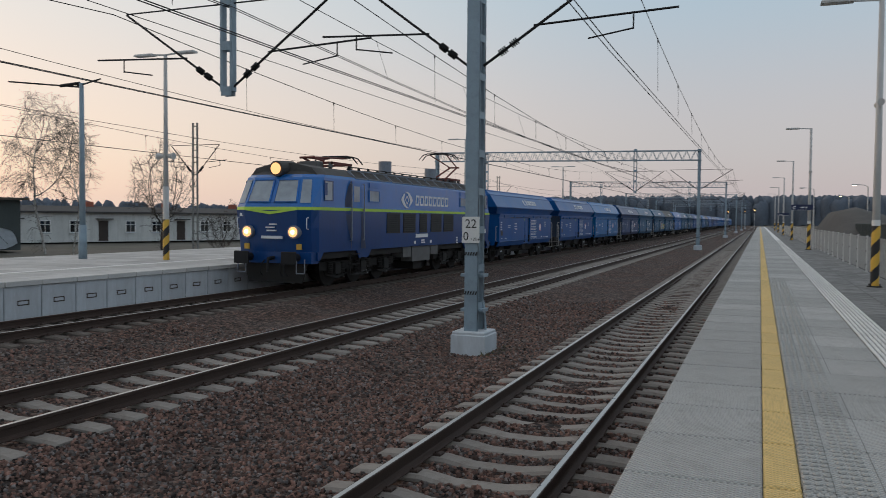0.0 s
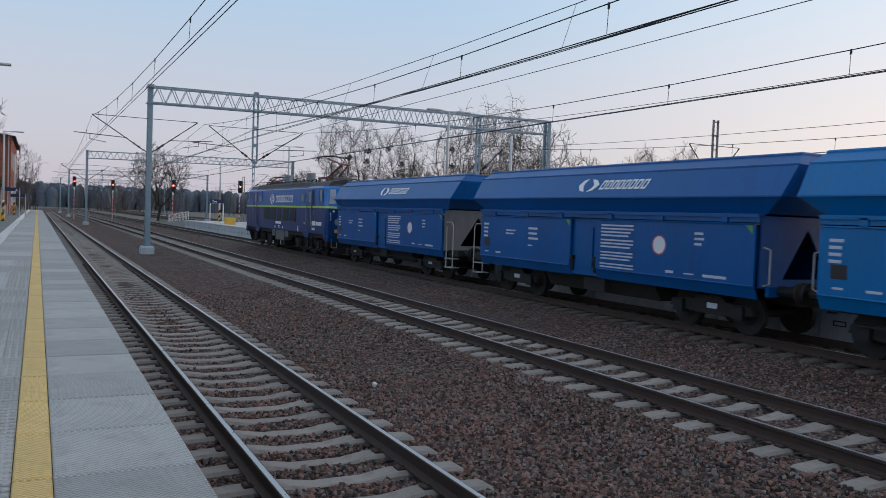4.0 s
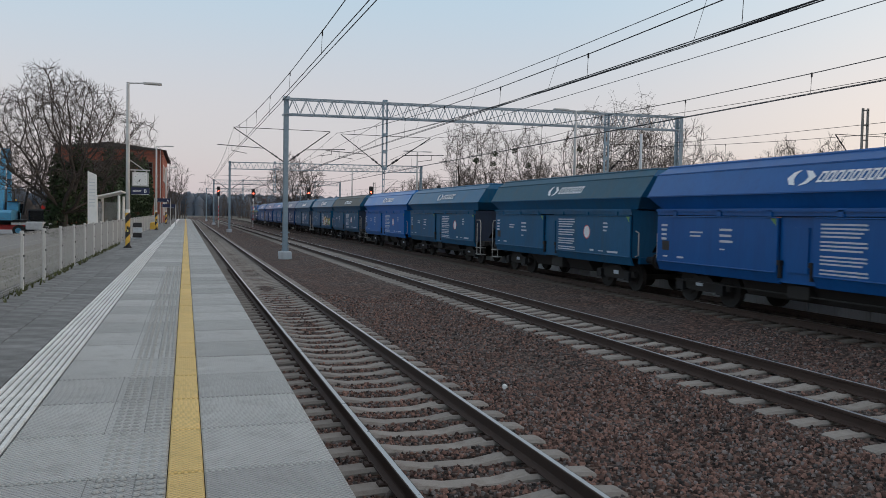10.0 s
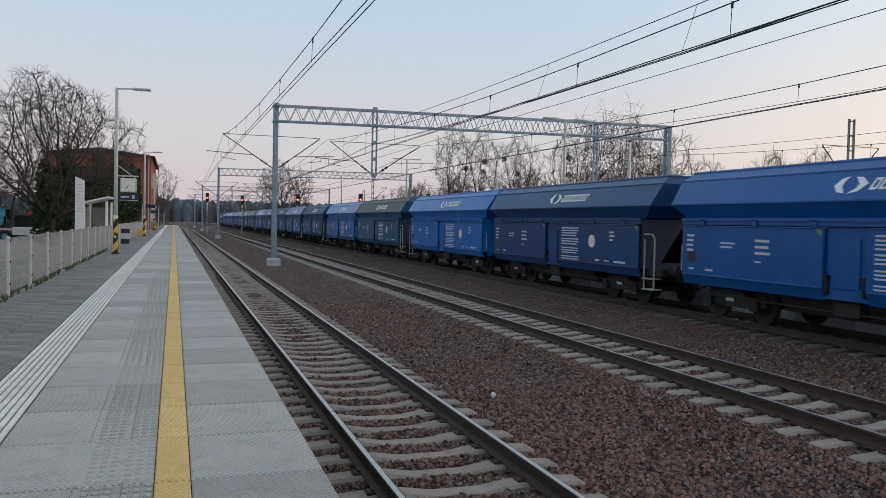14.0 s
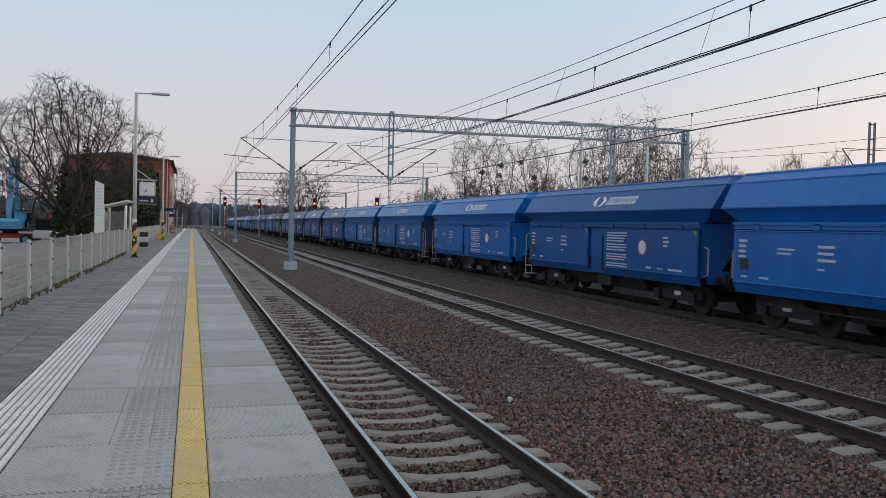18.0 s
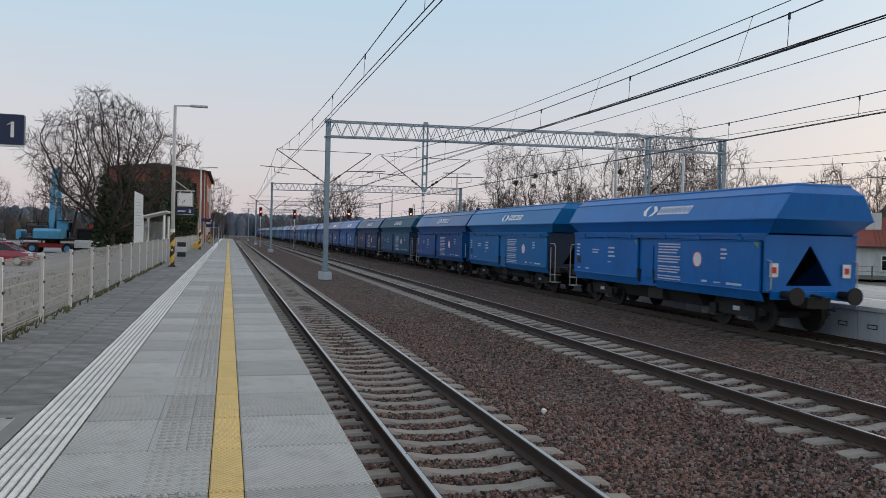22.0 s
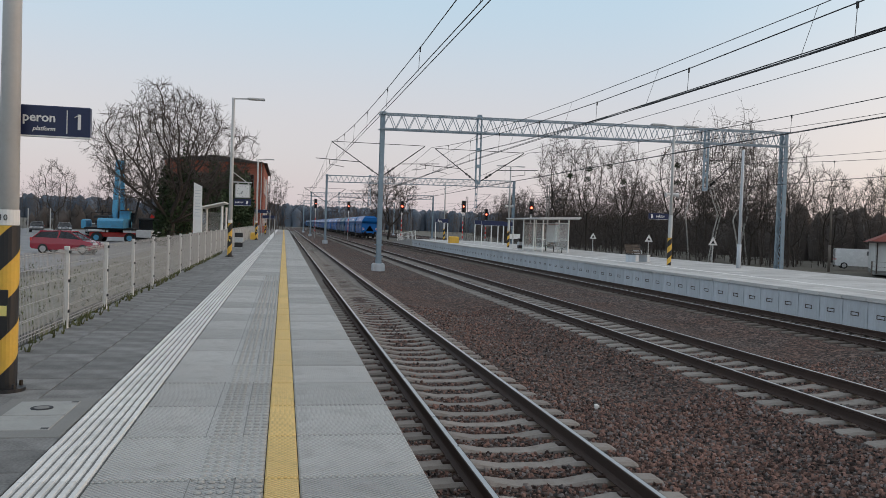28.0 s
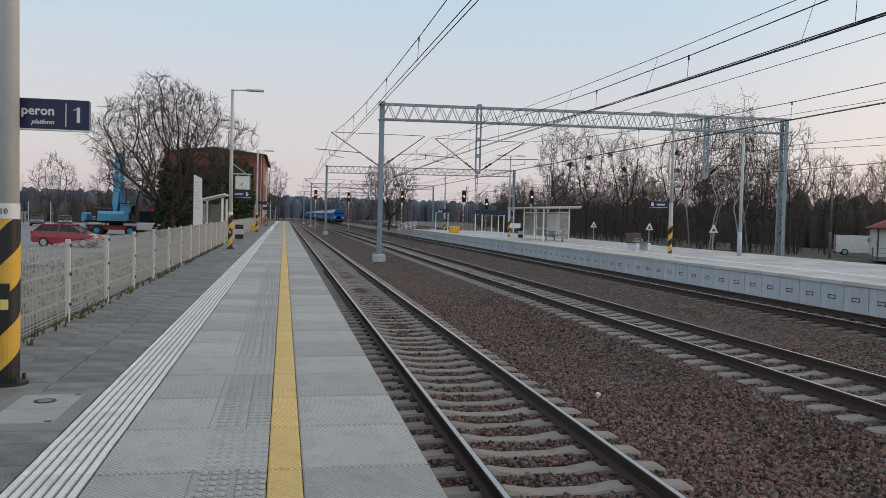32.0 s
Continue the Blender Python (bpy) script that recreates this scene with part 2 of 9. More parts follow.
M = dict(
    ballast=ballast_material(),
    stone=mat("ballast_stone", (0.155, 0.086, 0.067), 0.85, var=0.15, scale=0.6, island=0.95, bump=0.3, fine=120, object_space=False),
    stone_grey=mat("grey_ballast_stone", (0.145, 0.125, 0.118), 0.85, var=0.15, scale=0.6, island=0.9, bump=0.3, fine=120, object_space=False),
    ground=mat("bare_ground", (0.115, 0.105, 0.085), 0.95, var=0.4, scale=0.15, fine=3, bump=0.5, object_space=False, stain=(0.07, 0.08, 0.04), stain_amount=0.6),
    verge=mat("dry_grassy_verge", (0.22, 0.205, 0.165), 0.95, var=0.4, scale=0.3, fine=5, bump=0.5, object_space=False, stain=(0.12, 0.13, 0.07), stain_amount=0.6),
    asphalt=mat("worn_asphalt", (0.26, 0.26, 0.262), 0.9, var=0.25, scale=0.4, fine=60, object_space=False),
    sleeper=mat("sleeper_concrete", (0.255, 0.23, 0.205), 0.85, var=0.22, scale=2.5, fine=60, stain=(0.14, 0.10, 0.08), stain_amount=0.65, per_object=0.12, island=0.12),
    old_sleeper=mat("grimy_sleeper_concrete", (0.12, 0.10, 0.085), 0.9, var=0.3, scale=2.5, fine=60, stain=(0.07, 0.055, 0.045), stain_amount=0.7),
    rail_side=mat("rusted_rail_steel", (0.06, 0.038, 0.03), 0.75, 0.3, var=0.25, scale=4, fine=70),
    rail_top=mat("polished_rail_head", (0.46, 0.45, 0.44), 0.32, 1.0, var=0.1, scale=6, fine=60, bump=0.05),
    slab=mat("platform_slab_concrete", (0.43, 0.43, 0.415), 0.85, var=0.14, scale=1.2, fine=90, stain=(0.27, 0.265, 0.25), stain_amount=0.6, per_object=0.15, island=0.15),
    groove=mat("darker_grey_concrete", (0.21, 0.21, 0.20), 0.9, var=0.2, scale=2, fine=60),
    deck=mat("weathered_island_slab", (0.53, 0.525, 0.51), 0.85, var=0.16, scale=0.7, fine=30, stain=(0.3, 0.28, 0.26), stain_amount=0.6, island=0.16, per_object=0.1),
    stud=mat("pale_warning_studs", (0.40, 0.40, 0.38), 0.8, var=0.15, scale=2, fine=60),
    white_strip=mat("white_guide_tile", (0.76, 0.76, 0.74), 0.8, var=0.12, scale=2, fine=60, stain=(0.4, 0.4, 0.38), stain_amount=0.45, per_object=0.06),
    yellow=mat("yellow_tactile_tile", (0.78, 0.55, 0.21), 0.8, var=0.14, scale=2.2, fine=70, stain=(0.36, 0.27, 0.12), stain_amount=0.5, per_object=0.06),
    paver=mat("dark_grey_paver", (0.165, 0.165, 0.16), 0.92, var=0.65, scale=3, fine=55, per_object=0.16, island=0.16),
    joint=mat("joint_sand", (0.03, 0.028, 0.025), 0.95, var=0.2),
    edge_wall=mat("platform_wall_concrete", (0.52, 0.555, 0.59), 0.85, var=0.15, scale=1.5, fine=40, stain=(0.28, 0.28, 0.28), stain_amount=0.4, per_object=0.07, streak=True),
    galv=mat("blue_grey_mast_paint", (0.26, 0.34, 0.40), 0.55, 0.2, var=0.14, scale=3, fine=50, stain=(0.15, 0.19, 0.22), stain_amount=0.4, bump=0.08),
    truss=mat("grey_truss_paint", (0.30, 0.36, 0.41), 0.6, 0.1, var=0.15, scale=3, fine=50, bump=0.08),
    dark_steel=mat("dark_weathered_steel", (0.022, 0.023, 0.025), 0.65, 0.5, var=0.25, scale=5, fine=60),
    lamp_grey=mat("light_grey_pole_paint", (0.50, 0.50, 0.49), 0.5, 0.0, var=0.08, scale=3, fine=30, bump=0.05, stain=(0.38, 0.38, 0.37), stain_amount=0.3),
    black_paint=mat("black_paint", (0.018, 0.018, 0.019), 0.5, var=0.2, scale=5, fine=40, bump=0.06),
    yellow_paint=mat("yellow_warning_paint", (0.72, 0.43, 0.06), 0.5, var=0.1, scale=4, fine=40, bump=0.05, stain=(0.4, 0.26, 0.08), stain_amount=0.3),
    white_paint=mat("white_paint", (0.78, 0.78, 0.76), 0.55, var=0.08, scale=4, fine=40, bump=0.05),
    fence_white=mat("white_coated_fence_steel", (0.62, 0.62, 0.60), 0.55, var=0.12, scale=4, fine=40, bump=0.05, stain=(0.42, 0.40, 0.36), stain_amount=0.4),
    fence_wire=mat("grey_coated_fence_wire", (0.38, 0.38, 0.37), 0.6, var=0.15, scale=4, fine=40, bump=0.0),
    sign_blue=mat("navy_sign_panel", (0.012, 0.022, 0.075), 0.35, var=0.1, scale=2, fine=20, bump=0.02),
    red_paint=mat("red_paint", (0.55, 0.03, 0.025), 0.4, var=0.1, bump=0.04),
    wire=mat("dark_copper_wire", (0.03, 0.03, 0.032), 0.6, 0.4, var=0.2, bump=0),
    bark=mat("grey_brown_bark", (0.05, 0.041, 0.034), 0.95, var=0.35, scale=3, fine=18, bump=0.6),
    twig=mat("brown_twigs", (0.082, 0.068, 0.06), 0.95, var=0.3, scale=0.6, fine=6, bump=0, island=0.25),
    birch=mat("birch_bark", (0.42, 0.40, 0.37), 0.85, var=0.2, scale=2.5, fine=9, stain=(0.04, 0.035, 0.03), stain_amount=0.95, bump=0.3),
    ivy=mat("dark_evergreen_leaves", (0.035, 0.06, 0.025), 0.8, var=0.4, scale=1.2, fine=8, bump=0, island=0.5),
    brick_red=mat("red_station_brick", (0.30, 0.095, 0.06), 0.85, var=0.2, scale=1, fine=18, per_object=0.15, island=0.2),
    glass_dark=glass("dark_window_glass", (0.05, 0.06, 0.07)),
    graffiti_yellow=mat("yellow_spray_paint", (0.55, 0.38, 0.05), 0.6, bump=0),
    graffiti_red=mat("red_spray_paint", (0.40, 0.06, 0.05), 0.6, bump=0),
    graffiti_green=mat("green_spray_paint", (0.14, 0.30, 0.08), 0.6, bump=0),
    graffiti_white=mat("white_spray_paint", (0.6, 0.6, 0.58), 0.6, bump=0),
    graffiti_dark=mat("black_spray_paint", (0.03, 0.03, 0.03), 0.6, bump=0),
    # distance haze is painted into this blue-grey base colour
    far_wood=mat("haze_tinted_woods", (0.10, 0.122, 0.155), 0.95, var=0.3, scale=0.05, fine=0.6, bump=0, object_space=False, island=0.2),
    rubber=mat("black_rubber", (0.02, 0.02, 0.02), 0.8, var=0.15),
)


# ---- mesh helpers ----
class MB:
    """Gathers boxes, bars, tubes and prisms into one mesh."""

    def __init__(self):
        self.v, self.f = [], []

    def add(self, verts, faces):
        n = len(self.v)
        self.v += [tuple(p) for p in verts]
        self.f += [tuple(i + n for i in f) for f in faces]
        return self

    def box(self, x0, x1, y0, y1, z0, z1):
        v = [(x, y, z) for z in (z0, z1) for y in (y0, y1) for x in (x0, x1)]
        return self.add(v, [(0, 2, 3, 1), (4, 5, 7, 6), (0, 1, 5, 4), (2, 6, 7, 3), (0, 4, 6, 2), (1, 3, 7, 5)])

    def cham(self, x0, x1, y0, y1, z0, z1, c):
        """A box whose top edges are chamfered by c."""
        v = [(x0, y0, z0), (x1, y0, z0), (x1, y1, z0), (x0, y1, z0), (x0, y0, z1 - c), (x1, y0, z1 - c), (x1, y1, z1 - c), (x0, y1, z1 - c),
             (x0 + c, y0 + c, z1), (x1 - c, y0 + c, z1), (x1 - c, y1 - c, z1), (x0 + c, y1 - c, z1)]
        f = [(3, 2, 1, 0), (8, 9, 10, 11)]
        for k in range(4):
            j = (k + 1) % 4
            f += [(k, j, j + 4, k + 4), (k + 4, j + 4, j + 8, k + 8)]
        return self.add(v, f)

    def tube(self, p, q, r0, r1=None, n=8, caps=True):
        p, q = Vector(p), Vector(q)
        r1 = r0 if r1 is None else r1
        d = (q - p).normalized()
        a = d.orthogonal().normalized()
        b = d.cross(a)
        v = []
        for c, r in ((p, r0), (q, r1)):
            v += [c + (a * math.cos(2 * math.pi * k / n) + b * math.sin(2 * math.pi * k / n)) * r for k in range(n)]
        f = [(k, (k + 1) % n, n + (k + 1) % n, n + k) for k in range(n)]
        if caps:
            f += [tuple(range(n))[::-1], tuple(range(n, 2 * n))]
        return self.add(v, f)

    def bar(self, p, q, w, h=None, up=(0, 0, 1)):
        p, q = Vector(p), Vector(q)
        h = w if h is None else h
        d = (q - p).normalized()
        s = d.cross(Vector(up))
        s = d.orthogonal().normalized() if s.length < 1e-4 else s.normalized()
        u = s.cross(d)
        v = [c + s * (w / 2 * i) + u * (h / 2 * j) for c in (p, q) for i, j in ((-1, -1), (1, -1), (1, 1), (-1, 1))]
        return self.add(v, [(0, 1, 2, 3), (7, 6, 5, 4), (0, 4, 5, 1), (1, 5, 6, 2), (2, 6, 7, 3), (3, 7, 4, 0)])

    def prism(self, profile, y0, y1, axis="y"):
        """A closed profile of (across, z), swept along y (or along x, with across = y)."""
        n = len(profile)
        v = [((a, y, z) if axis == "y" else (y, a, z)) for y in (y0, y1) for a, z in profile]
        f = [(k, (k + 1) % n, n + (k + 1) % n, n + k) for k in range(n)]
        return self.add(v, f + [tuple(range(n))[::-1], tuple(range(n, 2 * n))])

    def sheet(self, pts):
        return self.add(pts, [tuple(range(len(pts)))])

    def path(self, pts, r, n=5):
        """One bent tube through the points."""
        pts = [Vector(p) for p in pts]
        v, f = [], []
        for k, p in enumerate(pts):
            d = (pts[min(k + 1, len(pts) - 1)] - pts[max(k - 1, 0)]).normalized()
            a = d.cross(Vector((0.31, 0.17, 0.93))).normalized()
            b = d.cross(a)
            v += [p + (a * math.cos(2 * math.pi * j / n) + b * math.sin(2 * math.pi * j / n)) * r for j in range(n)]
            if k:
                f += [((k - 1) * n + j, (k - 1) * n + (j + 1) % n, k * n + (j + 1) % n, k * n + j) for j in range(n)]
        f += [tuple(range(n))[::-1], tuple(range(len(v) - n, len(v)))]
        return self.add(v, f)

    def two(self, name, material, second, first_face, last_face):
        """The mesh with a second material on some of its faces."""
        me = self.mesh(name, material)
        me.materials.append(second)
        for k in range(first_face, last_face):
            me.polygons[k].material_index = 1
        return me

    def mesh(self, name, material, smooth=False):
        me = bpy.data.meshes.new(name)
        me.from_pydata(self.v, [], self.f)
        if smooth:
            me.shade_smooth()
        me.materials.append(material)
        return me

    def fix(self, name, material, smooth=False):
        """The mesh with its face directions put right."""
        me = self.mesh(name, material, smooth)
        bm = bmesh.new()
        bm.from_mesh(me)
        bmesh.ops.recalc_face_normals(bm, faces=bm.faces)
        bm.to_mesh(me)
        bm.free()
        return me


def part(name, mb, material, parent, label="", smooth=False, fix=True):
    me = mb if isinstance(mb, bpy.types.Mesh) else (mb.fix if fix else mb.mesh)(name, material, smooth)
    ob = new(name, me)
    ob.parent = parent
    return tagged(ob, label) if label else ob


def thing(name, label, category, group="", kind="", at=None):
    ob = new(name)
    ob.empty_display_size = 0.2
    tagged(ob, label, category, group, kind)
    if at is not None:
        ob.matrix_basis = at
    return ob


def words(name, text, size, material, parent, m, label="", align="LEFT", thick=0.004, squeeze=1.0, shear=0.0, bold=0.0):
    """Raised lettering in the built-in font, as a mesh; it stands in the xz plane and reads along x before m."""
    cu = bpy.data.curves.new(name, "FONT")
    cu.body, cu.size, cu.extrude, cu.align_x, cu.resolution_u, cu.shear, cu.offset = text, size, thick, align, 2, shear, bold * size
    tmp = bpy.data.objects.new(name, cu)
    scene.collection.objects.link(tmp)
    me = bpy.data.meshes.new_from_object(tmp.evaluated_get(bpy.context.evaluated_depsgraph_get()))
    bpy.data.objects.remove(tmp)
    bpy.data.curves.remove(cu)
    me.transform(m @ pose(0, 0, 0, 90) @ Matrix.Diagonal((squeeze, 1, 1, 1)))
    me.materials.clear()
    me.materials.append(material)
    ob = new(name, me)
    ob.parent = parent
    return tagged(ob, label) if label else ob

# ---- plan: y runs along the tracks, x across them, z = 0 at the top of the rails ----
TRACKS = {"track_1": -2.68, "track_2": -8.65, "track_3": -14.8, "track_4": -27.9, "track_5": -36.0}
SHIFT = {-8.65: 0.15}             # where the sleepers of that track begin
Y0, Y1 = -420.0, 620.0
DECK = 0.76                       # platform height
EDGE, FENCE = -0.98, 2.88         # near platform: edge and fence
FAR0, FAR1 = -16.5, -26.1         # far platform: the edge at track 3 and the edge at track 4
MAST_X, DROP1, DROP2, END_X = -5.66, -11.6, -26.75, -32.3
SPANS = [-240.0, -176.0, -112.0, -48.2, 15.35, 80.0, 145.0, 210.0, 275.0, 340.0]


def ground():
    n = 26
    xs = sorted({-2500, -1200, -500, -200, -120, -80, -60, -50, -44, 3.3, 3.38, 8, 14, 25, 40, 70, 120, 300, 900, 2500})
    ys = sorted({-2500, -1200, -700, -430, 640, 900, 1500, 2500} | {-400 + 40 * k for k in range(n)})
    g = MB()
    rng = random.Random(3)
    idx = {}
    for i, x in enumerate(xs):
        for j, y in enumerate(ys):
            z = -0.5 if x < 3.35 else -0.2
            if x > 40 or x < -60:
                z += rng.uniform(-0.2, 0.2)
            idx[i, j] = len(g.v)
            g.v.append((x, y, z))
    for i in range(len(xs) - 1):
        for j in range(len(ys) - 1):
            g.f.append((idx[i, j], idx[i + 1, j], idx[i + 1, j + 1], idx[i, j + 1]))
    return tagged(new("ground", g.mesh("ground", M["ground"])), "brown winter ground with sparse grass beside the railway", "ground", kind="structure")


def bed_height(x, y):
    """The ballast: low under the sleepers' middle, heaped a little between the tracks."""
    z = -0.4
    for tx in TRACKS.values():
        d = abs(x - tx)
        if d < 3.3:
            z = max(z, -0.235 - 0.16 * min(1, max(0, (d - 1.7) / 1.1)))
    if x > -1.35:
        z = -0.33 + (-1.35 - x) * 0.1
    return z + 0.03 * noise.noise((x * 1.3, y * 1.3, 0)) + 0.015 * noise.noise((x * 5, y * 5, 3))


def ballast_bed():
    ys = [Y0, -300, -200, -140, -100, -80, -65] + [-55 + 0.5 * k for k in range(221)] + [65, 80, 100, 140, 200, 300, 450, Y1]
    for name, x1, x0, step in (("ballast", EDGE + 0.03, FAR0 - 0.05, 0.34), ("ballast", FAR1 + 0.05, -41.0, 0.8)):
        n = int((x1 - x0) / step)
        xs = [x0 + (x1 - x0) * k / n for k in range(n + 1)]
        g = MB()
        for y in ys:
            g.v += [(x, y, bed_height(x, y)) for x in xs]
        w = len(xs)
        g.f = [(j * w + i, j * w + i + 1, (j + 1) * w + i + 1, (j + 1) * w + i) for j in range(len(ys) - 1) for i in range(n)]
        tagged(new(name, g.mesh(name, M["ballast"], True)), "brown and grey crushed stone ballast", "ballast", kind="structure")


def loose_stones():
    """The nearest stones of the ballast as real pieces."""
    rng = np.random.default_rng(5)
    base = np.array([(1, 0.1, -0.3), (-0.6, 0.85, -0.3), (-0.5, -0.9, -0.3), (0.75, 0.2, 0.75), (-0.4, 0.6, 0.75), (-0.3, -0.7, 0.75)])
    tri = np.array([(0, 1, 4), (0, 4, 3), (1, 2, 5), (1, 5, 4), (2, 0, 3), (2, 3, 5), (3, 4, 5)])
    spots = []
    for x0, x1, y0, y1, per in ((-7.6, -1.0, -12, 12, 560), (-7.6, -1.0, 12, 26, 140), (-7.6, -1.0, -26, -12, 140), (-13.4, -7.6, -16, 16, 120)):
        n = int((x1 - x0) * (y1 - y0) * per)
        spots.append(np.column_stack([rng.uniform(x0, x1, n), rng.uniform(y0, y1, n)]))
    spots = np.vstack(spots)
    keep = np.ones(len(spots), bool)
    for tx in (-2.68, -8.65, -14.8):       # leave the rails free
        for s in (-0.75, 0.75):
            keep &= np.abs(spots[:, 0] - tx - s) > 0.1
    spots = spots[keep]
    n = len(spots)
    size = rng.uniform(0.013, 0.03, n) * rng.choice([1, 1, 1, 1.35], n)
    z = np.array([bed_height(x, y) for x, y in spots]) + size * 0.3
    # stones lie on no sleeper
    on = np.zeros(n, bool)
    for tx in (-2.68, -8.65, -14.8):
        along = (spots[:, 1] - SHIFT.get(tx, 0)) / 0.6
        on |= (np.abs(spots[:, 0] - tx) < 1.33) & (np.abs(along - np.round(along)) * 0.6 < 0.14)
    keep = ~on
    spots, size, z = spots[keep], size[keep], z[keep]
    n = len(spots)
    a = rng.uniform(0, 6.283, n)
    tilt = rng.uniform(-0.6, 0.6, n)
    v = base[None] * rng.uniform(0.6, 1.25, (n, 6, 3)) * size[:, None, None]
    ca, sa, ct, st = np.cos(a)[:, None], np.sin(a)[:, None], np.cos(tilt)[:, None], np.sin(tilt)[:, None]
    x, y, zz = v[..., 0], v[..., 1] * ct - v[..., 2] * st, v[..., 1] * st + v[..., 2] * ct
    w = np.stack([x * ca - y * sa + spots[:, :1], x * sa + y * ca + spots[:, 1:], zz + z[:, None]], -1).reshape(-1, 3)
    f = (tri[None] + 6 * np.arange(n)[:, None, None]).reshape(-1, 3)
    me = bpy.data.meshes.new("ballast_stones")
    me.vertices.add(len(w))
    me.vertices.foreach_set("co", w.ravel())
    me.loops.add(f.size)
    me.loops.foreach_set("vertex_index", f.ravel())
    me.polygons.add(len(f))
    me.polygons.foreach_set("loop_start", np.arange(0, f.size, 3))
    me.update(calc_edges=True)
    me.materials.append(M["stone"])
    me.materials.append(M["stone_grey"])
    me.polygons.foreach_set("material_index", np.repeat((rng.random(n) < 0.3).astype(np.int32), len(tri)))
    tagged(new("ballast_stones", me), "loose crushed granite stones between the rails", "ballast", kind="stuff")


def sleeper_mesh():
    """A prestressed concrete sleeper: raised under the rails, sunk in the middle."""
    g = MB()
    cuts = [(-1.3, -0.215), (-1.25, -0.195), (-0.95, -0.18), (-0.55, -0.178), (-0.25, -0.225), (0.25, -0.225), (0.55, -0.178), (0.95, -0.18), (1.25, -0.195), (1.3, -0.215)]
    for x, z in cuts:
        g.v += [(x, -0.14, -0.36), (x, -0.135, z - 0.03), (x, -0.1, z), (x, 0.1, z), (x, 0.135, z - 0.03), (x, 0.14, -0.36)]
    for k in range(len(cuts) - 1):
        for j in range(5):
            a = k * 6 + j
            g.f.append((a, a + 6, a + 7, a + 1))
    g.f += [tuple(range(6)), tuple(range(len(g.v) - 1, len(g.v) - 7, -1))]
    return g.fix("sleeper", M["sleeper"])


def tracks():
    sl = sleeper_mesh()
    dirty = sl.copy()
    dirty.name = "grimy_sleeper"
    dirty.materials[0] = M["old_sleeper"]
    prof = [(-0.075, -0.172), (0.075, -0.172), (0.075, -0.162), (0.02, -0.145), (0.01, -0.13), (0.01, -0.05), (0.036, -0.036), (0.036, -0.008), (0.03, -0.002),
            (-0.03, -0.002), (-0.036, -0.008), (-0.036, -0.036), (-0.01, -0.05), (-0.01, -0.13), (-0.02, -0.145), (-0.075, -0.162)]
    for name, tx in TRACKS.items():
        tr = thing(name, "railway track of rusty rails on concrete sleepers" if tx > -20 else "railway track with dark rails beside the woods", "railway track", kind="structure", at=pose(tx, 0, 0))
        for s in (-0.752, 0.752):
            g = MB()
            g.prism([(a + s, z) for a, z in prof], Y0, Y1)
            rail = part("rail", g, M["rail_side"], tr)
            top = MB().add([(s - 0.022, Y0, 0), (s + 0.022, Y0, 0), (s + 0.022, Y1, 0), (s - 0.022, Y1, 0), (s - 0.027, Y0, -0.003), (s + 0.027, Y0, -0.003), (s + 0.027, Y1, -0.003), (s - 0.027, Y1, -0.003)],
                           [(0, 1, 2, 3), (1, 5, 6, 2), (4, 0, 3, 7)])
            part("running_surface", top, M["rail_top"], rail, "polished steel running surface", fix=False)
        near = 75 if tx > -20 else 0
        far = MB()
        for k in range(int(Y0 / 0.6), int(Y1 / 0.6)):
            y = k * 0.6 + SHIFT.get(tx, 0)
            if abs(y) > 240 or (tx < -20 and not -120 < y < 110):
                continue
            if abs(y) < near:
                ob = part("sleeper", sl if tx > -10 else dirty, None, tr)
                ob.location.y = y
            else:
                far.box(-1.3, 1.3, y - 0.12, y + 0.12, -0.36, -0.19)
        part("sleepers", far, M["sleeper"] if tx > -10 else M["old_sleeper"], tr, fix=False)["kind"] = "stuff"
        if near:
            clip = MB()
            for k in range(-60, 60):
                y = k * 0.6 + SHIFT.get(tx, 0)
                for s in (-0.752, 0.752):
                    for side in (-1, 1):
                        x = s + side * 0.11
                        clip.cham(x - 0.045, x + 0.045, y - 0.06, y + 0.06, -0.18, -0.148, 0.012)
                        clip.tube((x - side * 0.01, y - 0.05, -0.14), (x - side * 0.01, y + 0.05, -0.14), 0.012, n=5)
            part("rail_clips", clip, M["rail_side"], tr, fix=False)["kind"] = "stuff"


